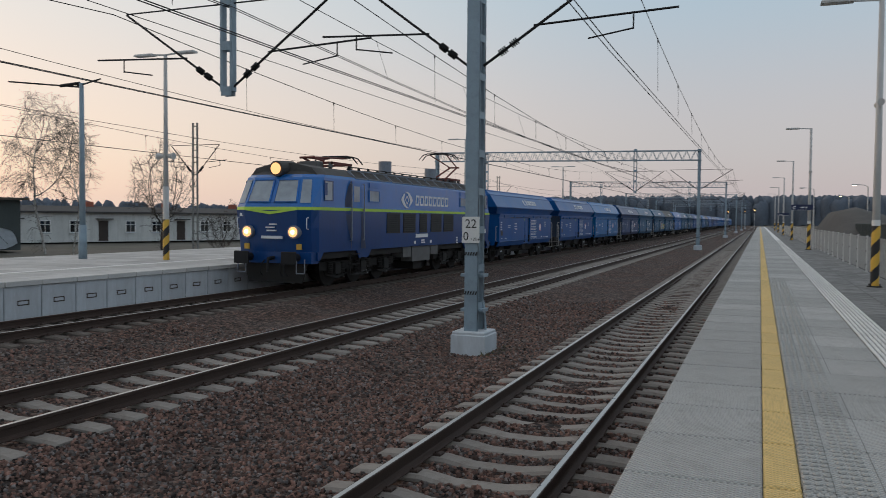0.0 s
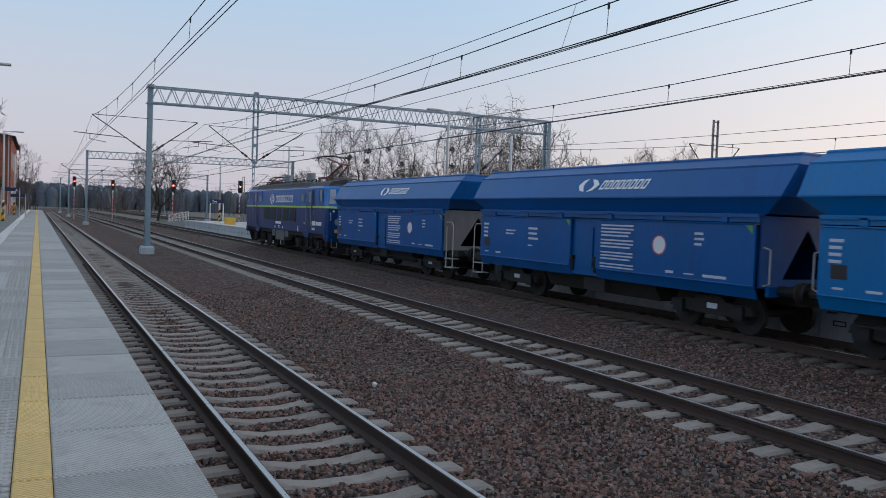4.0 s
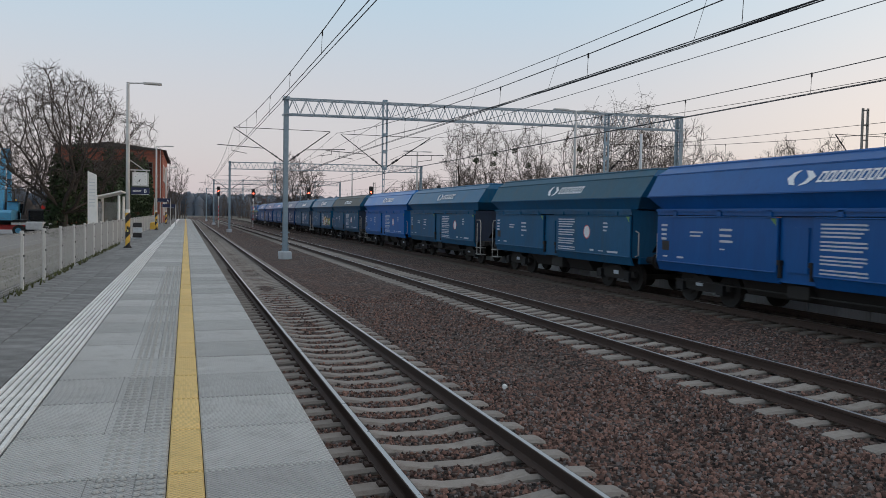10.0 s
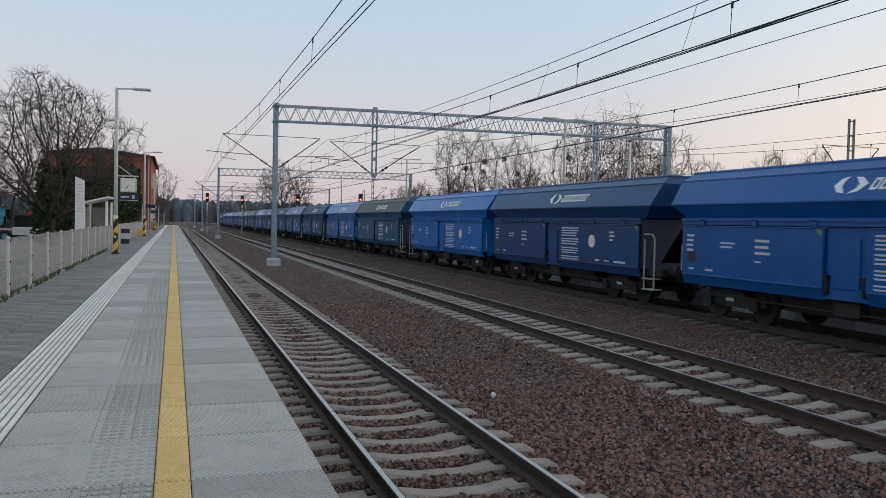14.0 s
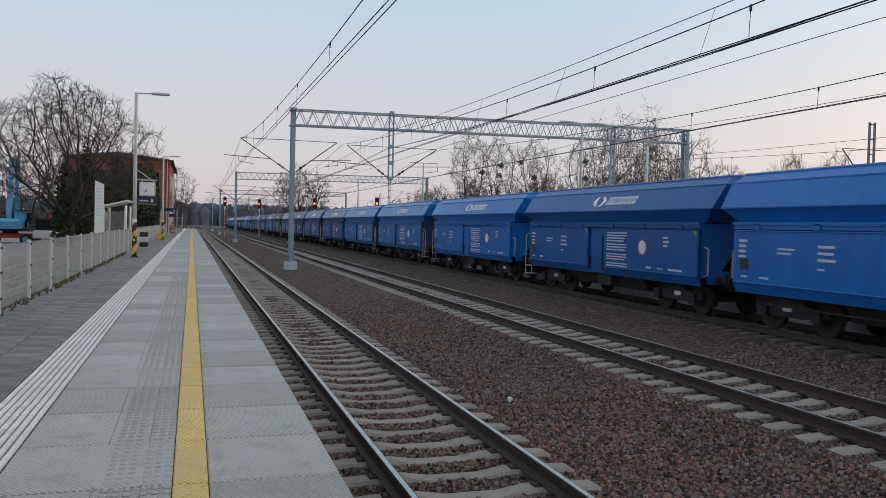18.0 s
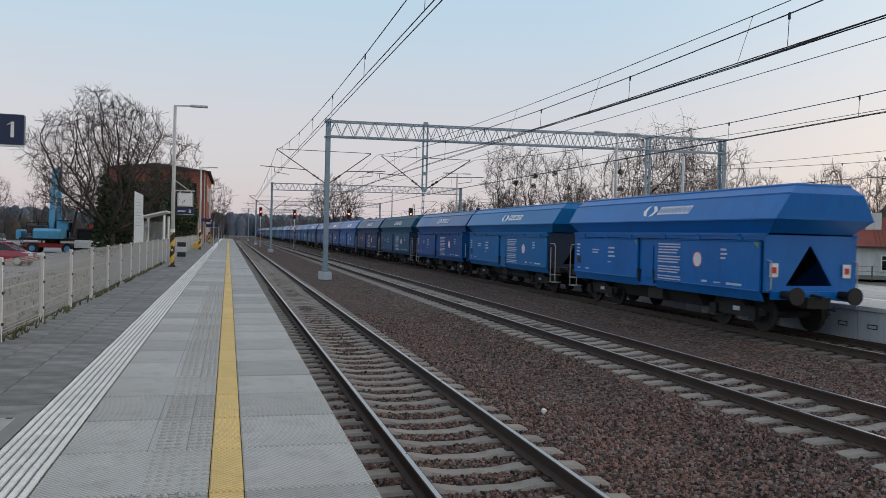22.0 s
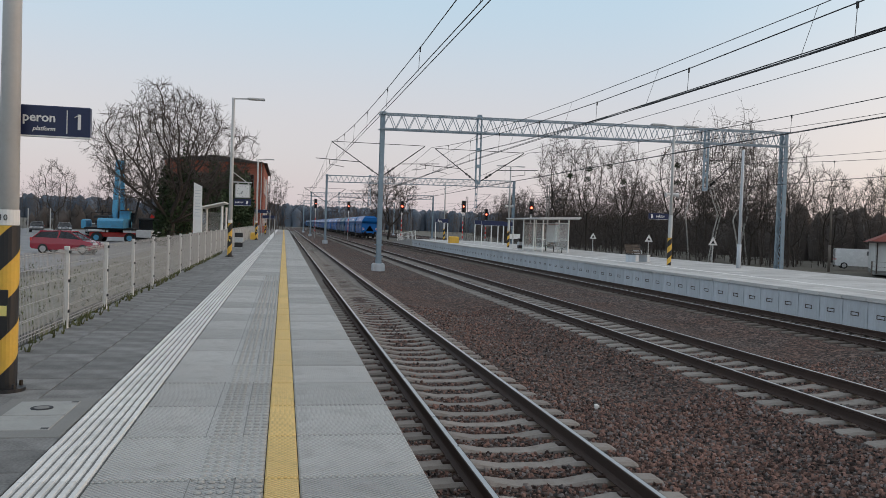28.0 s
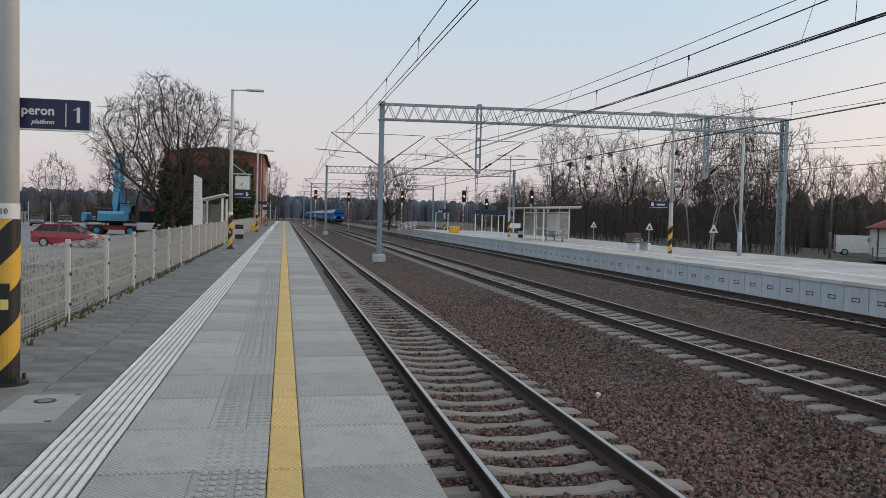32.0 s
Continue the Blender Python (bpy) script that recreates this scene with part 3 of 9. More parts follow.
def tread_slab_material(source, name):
    """Concrete with a cast diamond tread; shade in its grooves is painted into the colour."""
    m = M[source].copy()
    m.name = name
    nt = m.node_tree
    geo = nt.nodes.new("ShaderNodeNewGeometry")
    mp = nt.nodes.new("ShaderNodeMapping")
    mp.inputs["Rotation"].default_value = (0, 0, radians(45))
    mp.inputs["Scale"].default_value = (1, 1, 0)
    nt.links.new(geo.outputs["Position"], mp.inputs[0])
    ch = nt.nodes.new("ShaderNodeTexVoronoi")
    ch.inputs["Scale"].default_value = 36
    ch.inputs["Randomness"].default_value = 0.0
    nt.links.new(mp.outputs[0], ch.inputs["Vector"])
    bp = next(n for n in nt.nodes if n.type == "BUMP")
    b2 = nt.nodes.new("ShaderNodeBump")
    b2.inputs["Strength"].default_value, b2.inputs["Distance"].default_value = 0.9, 0.02
    b2.invert = True
    nt.links.new(ch.outputs["Distance"], b2.inputs["Height"])
    nt.links.new(bp.outputs[0], b2.inputs["Normal"])
    nt.links.new(b2.outputs[0], nt.nodes["Principled BSDF"].inputs["Normal"])
    # darker grooves and lighter raised diamonds: relief shading put into the colour
    groove_shade = nt.nodes.new("ShaderNodeMapRange")
    groove_shade.inputs[1].default_value, groove_shade.inputs[2].default_value = 0.35, 0.6
    groove_shade.inputs[3].default_value, groove_shade.inputs[4].default_value = 1.12, 0.68
    nt.links.new(ch.outputs["Distance"], groove_shade.inputs[0])
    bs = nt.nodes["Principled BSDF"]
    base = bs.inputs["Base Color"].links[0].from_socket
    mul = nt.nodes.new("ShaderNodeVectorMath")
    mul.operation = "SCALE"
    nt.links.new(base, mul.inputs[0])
    nt.links.new(groove_shade.outputs[0], mul.inputs[3])
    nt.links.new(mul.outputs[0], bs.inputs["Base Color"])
    return m


SLAB = 1.0        # slab pitch along the platform


def near_platform():
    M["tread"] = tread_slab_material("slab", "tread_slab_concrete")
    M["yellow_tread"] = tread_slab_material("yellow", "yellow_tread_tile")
    y0, y1 = -175.0, 300.0
    p = thing("platform_near", "station platform of grey concrete slabs with a yellow tactile line", "platform", kind="structure")
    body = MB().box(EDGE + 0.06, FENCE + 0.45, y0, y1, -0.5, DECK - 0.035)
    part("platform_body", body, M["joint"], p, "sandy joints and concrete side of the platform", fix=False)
    wall = MB().box(EDGE + 0.16, EDGE + 0.2, y0, y1, -0.5, DECK - 0.16)
    part("platform_wall", wall, M["edge_wall"], p, fix=False)
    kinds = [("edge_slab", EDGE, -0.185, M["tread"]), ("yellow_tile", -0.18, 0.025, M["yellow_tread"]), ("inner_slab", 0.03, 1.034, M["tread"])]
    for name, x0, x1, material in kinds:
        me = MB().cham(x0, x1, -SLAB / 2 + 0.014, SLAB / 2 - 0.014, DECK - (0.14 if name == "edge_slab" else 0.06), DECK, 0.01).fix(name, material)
        far = MB()
        for k in range(int(y0 / SLAB), int(y1 / SLAB)):
            y = k * SLAB + 0.48
            if abs(y) < 75:
                ob = part(name, me, None, p)
                ob.location.y = y
                ob.location.z = 0.004 * noise.noise((x0 * 3, y * 0.77, 1))
            else:
                far.box(x0, x1, y - SLAB / 2 + 0.008, y + SLAB / 2 - 0.008, DECK - 0.06, DECK)
        part(name + "s", far, material, p, fix=False)["kind"] = "stuff"
    # raised dots beside the yellow line, each with a painted ring of shade
    dots, rim = MB(), MB()
    for k in range(-24, 24):
        yc = k * SLAB + 0.48
        rim.box(0.198, 0.204, yc - 0.488, yc + 0.488, DECK - 0.004, DECK + 0.0012)
        rim.box(0.462, 0.467, yc - 0.488, yc + 0.488, DECK - 0.004, DECK + 0.0012)
        for i in range(6):
            for j in range(10):
                x, y = 0.055 + i * 0.063 + (0.025 if i > 2 else 0), yc - 0.44 + j * 0.0975
                hexagon = [(math.cos(a * 1.0472), math.sin(a * 1.0472)) for a in range(6)]
                rim.add([(x + 0.027 * c, y + 0.027 * d, DECK + 0.0015) for c, d in hexagon], [(0, 1, 2, 3, 4, 5)])
                v = [(x + 0.023 * c, y + 0.023 * d, DECK) for c, d in hexagon] + [(x + 0.014 * c, y + 0.014 * d, DECK + 0.011) for c, d in hexagon]
                dots.add(v, [(a, (a + 1) % 6, 6 + (a + 1) % 6, 6 + a) for a in range(6)] + [(6, 7, 8, 9, 10, 11)])
    part("tactile_dots", dots, M["stud"], p, "rows of cast warning studs", fix=False)["kind"] = "stuff"
    part("stud_grime", rim, M["groove"], p, "joint lines, and shade painted as dark rings round the studs", fix=False)["kind"] = "stuff"
    # ribbed white guide tiles, the bed between the ribs a darker grey
    PITCH = 0.392
    h = PITCH / 2 - 0.002
    g = MB().box(1.04, 1.455, -h, h, DECK - 0.05, DECK - 0.0085)
    for i in range(7):
        x = 1.068 + i * 0.06
        g.prism([(x - 0.021, DECK - 0.0085), (x + 0.021, DECK - 0.0085), (x + 0.014, DECK + 0.006), (x - 0.014, DECK + 0.006)], -h, h)
    me = g.two("guide_tile", M["white_strip"], M["groove"], 0, 6)
    far = MB()
    for k in range(int(y0 / PITCH), int(y1 / PITCH)):
        y = k * PITCH - 0.14
        if -75 < y < 75:
            ob = part("guide_tile", me, None, p)
            ob.location = (0.003 * noise.noise((y * 3.1, 4, 1)), y, 0.003 * noise.noise((y * 2.3, 1, 5)))
        else:
            far.box(1.04, 1.455, y - h, y + h, DECK - 0.05, DECK)
    part("guide_tiles", far, M["white_strip"], p, fix=False)["kind"] = "stuff"
    # dark paving
    g = MB().cham(-0.247, 0.247, -0.247, 0.247, -0.05, 0, 0.005)
    me = g.fix("paver", M["paver"])
    far = MB()
    for k in range(int(y0 / 0.5), int(y1 / 0.5)):
        for i in range(3):
            x, y = 1.46 + 0.25 + i * 0.5, k * 0.5
            if -7.5 < y < -6.0 and i < 1:
                continue
            if -30 < y < 20:
                ob = part("paver", me, None, p)
                ob.location = (x, y, DECK + 0.004 * noise.noise((x, y, 7)))
            else:
                far.box(x - 0.246, x + 0.246, y - 0.246, y + 0.246, DECK - 0.05, DECK)
    part("pavers", far, M["paver"], p, fix=False)["kind"] = "stuff"


def far_platform():
    y0, y1 = -104.0, 130.0
    p = thing("platform_far", "island platform with pale concrete slabs and a panelled side wall", "platform", kind="structure")
    part("platform_body", MB().box(FAR1 + 0.2, FAR0 - 0.2, y0, y1, -0.5, DECK - 0.05), M["joint"], p, fix=False)
    # wall panels, each with a cast slot
    g = MB().cham(-0.02, 0.05, -0.515, 0.515, -0.4, DECK - 0.13, 0.008)
    first = len(g.f)
    g.box(0.05, 0.056, -0.17, 0.17, 0.17, 0.195)
    g.box(0.05, 0.056, -0.17, 0.17, 0.27, 0.295)
    g.box(0.05, 0.056, -0.17, -0.14, 0.195, 0.27)
    g.box(0.05, 0.056, 0.14, 0.17, 0.195, 0.27)
    me = g.two("wall_panel", M["edge_wall"], M["rail_side"], first, len(g.f))
    top = MB().cham(-1.0, 0.04, -0.515, 0.515, DECK - 0.12, DECK, 0.01).fix("edge_slab", M["deck"])
    k = 0
    y = y0
    while y < y1:
        ob = part("wall_panel", me, None, p)
        ob.location = (FAR0 - 0.06, y + 0.53, 0)
        ob = part("edge_slab", top, None, p)
        ob.location = (FAR0, y + 0.53, 0.003 * noise.noise((y, 2, 2)))
        y += 1.06
    rest = MB()
    y = y0
    while y < y1:
        for x0, x1 in ((FAR0 - 1.01, FAR0 - 1.4), (FAR0 - 1.42, FAR0 - 2.4), (FAR0 - 2.42, FAR0 - 4.3), (FAR0 - 4.32, FAR0 - 6.2), (FAR0 - 6.22, FAR0 - 7.4), (FAR0 - 7.42, FAR1)):
            rest.box(x1, x0, y + 0.01, y + 1.05, DECK - 0.08, DECK - 0.004)
        y += 1.06
    part("deck_slabs", rest, M["deck"], p, fix=False)["kind"] = "stuff"
    part("guide_strip", MB().box(FAR0 - 2.42, FAR0 - 2.75, y0, y1, DECK - 0.06, DECK), M["white_strip"], p, fix=False)
    part("far_wall", MB().box(FAR1, FAR1 + 0.2, y0, y1, -0.5, DECK - 0.02), M["edge_wall"], p, fix=False)


def channel_post(g, x, y, z0, z1, w=0.36, d=0.26, taper=0.0):
    """Two channels with batten plates, as railway masts are made."""
    for s in (-1, 1):
        g.bar((x + s * (w / 2 + taper), y, z0), (x + s * w / 2, y, z1), 0.07, d, up=(0, 1, 0))
    n = max(2, int((z1 - z0) / 0.85))
    for k in range(n + 1):
        z = z0 + (z1 - z0) * k / n
        for s in (-1, 1):
            g.box(x - w / 2, x + w / 2, y + s * d / 2 - 0.012, y + s * d / 2 + 0.012, z - 0.1, z + 0.1)


def bracket(g, ins, x, y, z, side, reach, rise, tie):
    """A catenary arm with its insulators and steady arm. side: +1 towards +x."""
    tip = (x + side * reach, y, z + rise)
    g.tube((x + side * 0.15, y, z), tip, 0.028, n=6)
    g.tube((x, y, z + rise + 0.02), (tip[0], y, tip[2] + 0.02), 0.018, n=5)
    for f in (0.12, 0.2):
        c = Vector((x + side * (0.15 + (reach - 0.15) * f), y, z + rise * f))
        d = (Vector(tip) - c).normalized()
        for k in range(4):
            ins.tube(c + d * (k * 0.045), c + d * (k * 0.045 + 0.02), 0.075, n=8)
    zz = z + 0.72
    x0 = x + side * (0.15 + (reach - 0.15) * 0.36)
    g.tube((x0, y, zz), (x + side * (reach + tie), y, zz + 0.12), 0.022, n=5)
    g.tube((x + side * (reach + tie * 0.1), y, zz + 0.1), (x + side * (reach + tie * 0.1), y, zz - 0.22), 0.016, n=5)
    g.tube((x + side * (reach + tie * 0.1), y, zz - 0.2), (x + side * (reach - 0.75), y, zz - 0.33), 0.016, n=5)


def gantry(y, first=None):
    """A truss portal over all the tracks: mast, box truss, hanging posts, end tower."""
    if first is not None:
        return copy_thing(first, pose(0.1 if y == SPANS[4] else 0, y, 0))
    t = thing("catenary_gantry", "blue-grey steel truss portal carrying the overhead wires", "gantry", group="catenary gantries", at=pose(0, y, 0))
    m = MB()
    for s in (-1, 1):
        m.bar((MAST_X, s * 0.2, 0.06), (MAST_X, s * 0.15, 9.05), 0.27, 0.045, up=(0, 1, 0))
        for e in (-1, 1):
            m.bar((MAST_X + e * 0.125, s * 0.18, 0.06), (MAST_X + e * 0.125, s * 0.13, 9.05), 0.02, 0.09, up=(0, 1, 0))
    for k in range(12):
        z = 0.5 + k * 0.76
        for e in (-1, 1):
            m.box(MAST_X + e * 0.13 - 0.008, MAST_X + e * 0.13 + 0.008, -0.18, 0.18, z, z + 0.14)
    part("mast", m, M["galv"], t, fix=False)
    b = MB().cham(MAST_X - 0.36, MAST_X + 0.36, -0.38, 0.38, -0.6, 0.02, 0.03)
    b.cham(MAST_X - 0.34, MAST_X + 0.34, -0.36, 0.36, 0.0, 0.07, 0.02)
    part("mast_footing", b, M["edge_wall"], t, "pale concrete footing", fix=False)
    for zz in (0.45, 1.15):
        part("mast_stiffener", MB().box(MAST_X - 0.24, MAST_X + 0.24, -0.16, 0.16, zz, zz + 0.06), M["galv"], t, fix=False)
    for s in (-1, 1):
        part("foot_plate", MB().bar((MAST_X + s * 0.2, 0.15, 0.06), (MAST_X + s * 0.14, 0.15, 0.65), 0.1, 0.02), M["galv"], t, fix=False)
    for zz in (0.8, 1.58):
        band = MB()
        for k in range(5):
            x = MAST_X - 0.135 + k * 0.055
            band.add([(x, -0.232, zz), (x + 0.03, -0.232, zz), (x + 0.055, -0.232, zz + 0.07), (x + 0.025, -0.232, zz + 0.07)], [(0, 1, 2, 3)])
        part("hazard_band", band, M["black_paint"], t, "short black and white hazard stripes", fix=False)
    tr = MB()
    zb, zt, w = 8.1, 9.0, 0.35
    xa, xb = MAST_X, END_X
    def zoff(x):
        return 0.36 * (x - xa) / (xb - xa)
    for yy in (-w, w):
        for z in (zb, zt):
            tr.bar((xa + 0.2, yy, z), (xb - 0.2, yy, z + 0.36), 0.08, 0.08)
        n = 34
        for k in range(n):
            x0, x1 = xa + (xb - xa) * k / n, xa + (xb - xa) * (k + 0.5) / n
            x2 = xa + (xb - xa) * (k + 1) / n
            tr.bar((x0, yy, zb + zoff(x0)), (x1, yy, zt + zoff(x1)), 0.035)
            tr.bar((x1, yy, zt + zoff(x1)), (x2, yy, zb + zoff(x2)), 0.035)
    for k in range(0, 35):
        x = xa + (xb - xa) * k / 34
        for z in (zb, zt):
            tr.bar((x, -w, z + zoff(x)), (x, w, z + zoff(x)), 0.03)
    part("truss", tr, M["truss"], t, fix=False)
    part("mast_cap", MB().cham(MAST_X - 0.17, MAST_X + 0.17, -0.3, 0.3, 9.05, 9.12, 0.01), M["galv"], t, fix=False)
    for x, z0 in ((DROP1, 5.15), (DROP2, 5.4)):
        d = MB()
        channel_post(d, x, 0, z0, 9.2, 0.26, 0.16)
        part("hanging_post", d, M["galv"], t, fix=False)
    e = MB()
    for sy in (-1, 1):
        e.bar((END_X, sy * 0.36, -0.3), (END_X, sy * 0.28, 9.35), 0.24, 0.03, up=(0, 1, 0))
        for sx in (-0.11, 0.11):
            e.bar((END_X + sx, sy * 0.32, -0.3), (END_X + sx, sy * 0.24, 9.35), 0.025, 0.07, up=(0, 1, 0))
    n = 16
    for k in range(n):
        za, zc = -0.1 + 9.2 * k / n, -0.1 + 9.2 * (k + 1) / n
        for sx in (-0.12, 0.12):
            e.bar((END_X + sx, -0.3 if k % 2 else 0.3, za), (END_X + sx, 0.3 if k % 2 else -0.3, zc), 0.045)
    part("end_tower", e, M["galv"], t, fix=False)
    part("tower_footing", MB().cham(END_X - 0.4, END_X + 0.4, -0.65, 0.65, -0.5, 0.05, 0.03), M["edge_wall"], t, "pale concrete footing", fix=False)
    for x, z, sides in ((MAST_X, 5.35, ((1, 2.98, 0.9), (-1, 2.6, 0.9))), (DROP1, 5.25, ((1, 2.7, 0.9), (-1, 2.9, 0.9))), (DROP2, 5.45, ((-1, 2.1, 0.9),))):
        for side, reach, tie in sides:
            g, ins = MB(), MB()
            bracket(g, ins, x, 0, z, side, reach, 1.85, tie)
            arm = part("bracket_arm", g, M["dark_steel"], t, fix=False)
            part("insulator", ins, M["dark_steel"], arm, "dark ribbed insulators", fix=False)
    return t


def wires():
    """Messenger wire, twin contact wires and droppers over each track, and feeders on the portals."""
    for name, x in (("track_1", -2.68), ("track_2", -8.65), ("track_3", -14.8), ("track_4", -28.2)):
        t = thing("catenary_wires", "thin dark overhead contact and messenger wires", "overhead wire", group="overhead wires")
        mes, drop = MB(), MB()
        con = [MB(), MB()]
        line = []
        for s0, s1 in zip(SPANS, SPANS[1:]):
            pts = []
            for k in range(13):
                f = k / 12
                z = 7.15 - 1.15 * 4 * f * (1 - f)
                pts.append((x, s0 + (s1 - s0) * f, z))
            line += pts if not line else pts[1:]
            for k in range(1, 12):
                drop.tube(pts[k], (x + 0.02, pts[k][1], 5.52), 0.006, n=4, caps=False)
                drop.box(x - 0.012, x + 0.012, pts[k][1] - 0.02, pts[k][1] + 0.02, pts[k][2] - 0.09, pts[k][2] + 0.02)
        mes.path(line, 0.011, 4)
        for k, c in enumerate(con):
            xs = x + (-0.04 if k else 0.06)
            pts = [(xs + 0.22 * (1 if i % 2 else -1), s, 5.5) for i, s in enumerate(SPANS)]
            c.path(pts, 0.010, 4)
            part("contact_wire", c, M["wire"], t, fix=False)
        part("messenger_wire", mes, M["wire"], t, fix=False)
        part("droppers", drop, M["wire"], t, fix=False)["kind"] = "stuff"
    t = thing("catenary_wires", "second messenger and contact wire pair between the tracks", "overhead wire", group="overhead wires")
    wire, contact, drop = MB(), [MB(), MB()], MB()
    upper, lower = [(-11.75, SPANS[0], 8.2)], [(-11.35, SPANS[0], 7.0)]
    for s0, s1 in zip(SPANS, SPANS[1:]):
        for k in range(1, 9):
            y, dip = s0 + (s1 - s0) * k / 8, 0.55 * 4 * (k / 8) * (1 - k / 8)
            upper.append((-11.75, y, 8.2 - dip))
            lower.append((-11.35, y, 7.0 - dip))
            if k < 8:
                drop.tube(upper[-1], lower[-1], 0.006, n=4, caps=False)
    part("messenger_wire", wire.path(upper, 0.011, 4), M["wire"], t, fix=False)
    for c, off in zip(contact, (-0.04, 0.06)):
        part("contact_wire", c.path([(x + off, y, z) for x, y, z in lower], 0.01, 4), M["wire"], t, fix=False)
    part("droppers", drop, M["wire"], t, fix=False)["kind"] = "stuff"
    for x, z, dip in ((-17.0, 8.05, 0.05), (-25.0, 8.3, 0.55), (-31.9, 7.6, 0.55)):
        t = thing("feeder_wire", "single dark feeder wire hung between the portals", "overhead wire", group="overhead wires")
        line = [(x, SPANS[0], z)]
        for s0, s1 in zip(SPANS, SPANS[1:]):
            line += [(x, s0 + (s1 - s0) * k / 8, z - dip * 4 * (k / 8) * (1 - k / 8)) for k in range(1, 9)]
        g = MB().path(line, 0.012, 4)
        part("wire", g, M["wire"], t, fix=False)

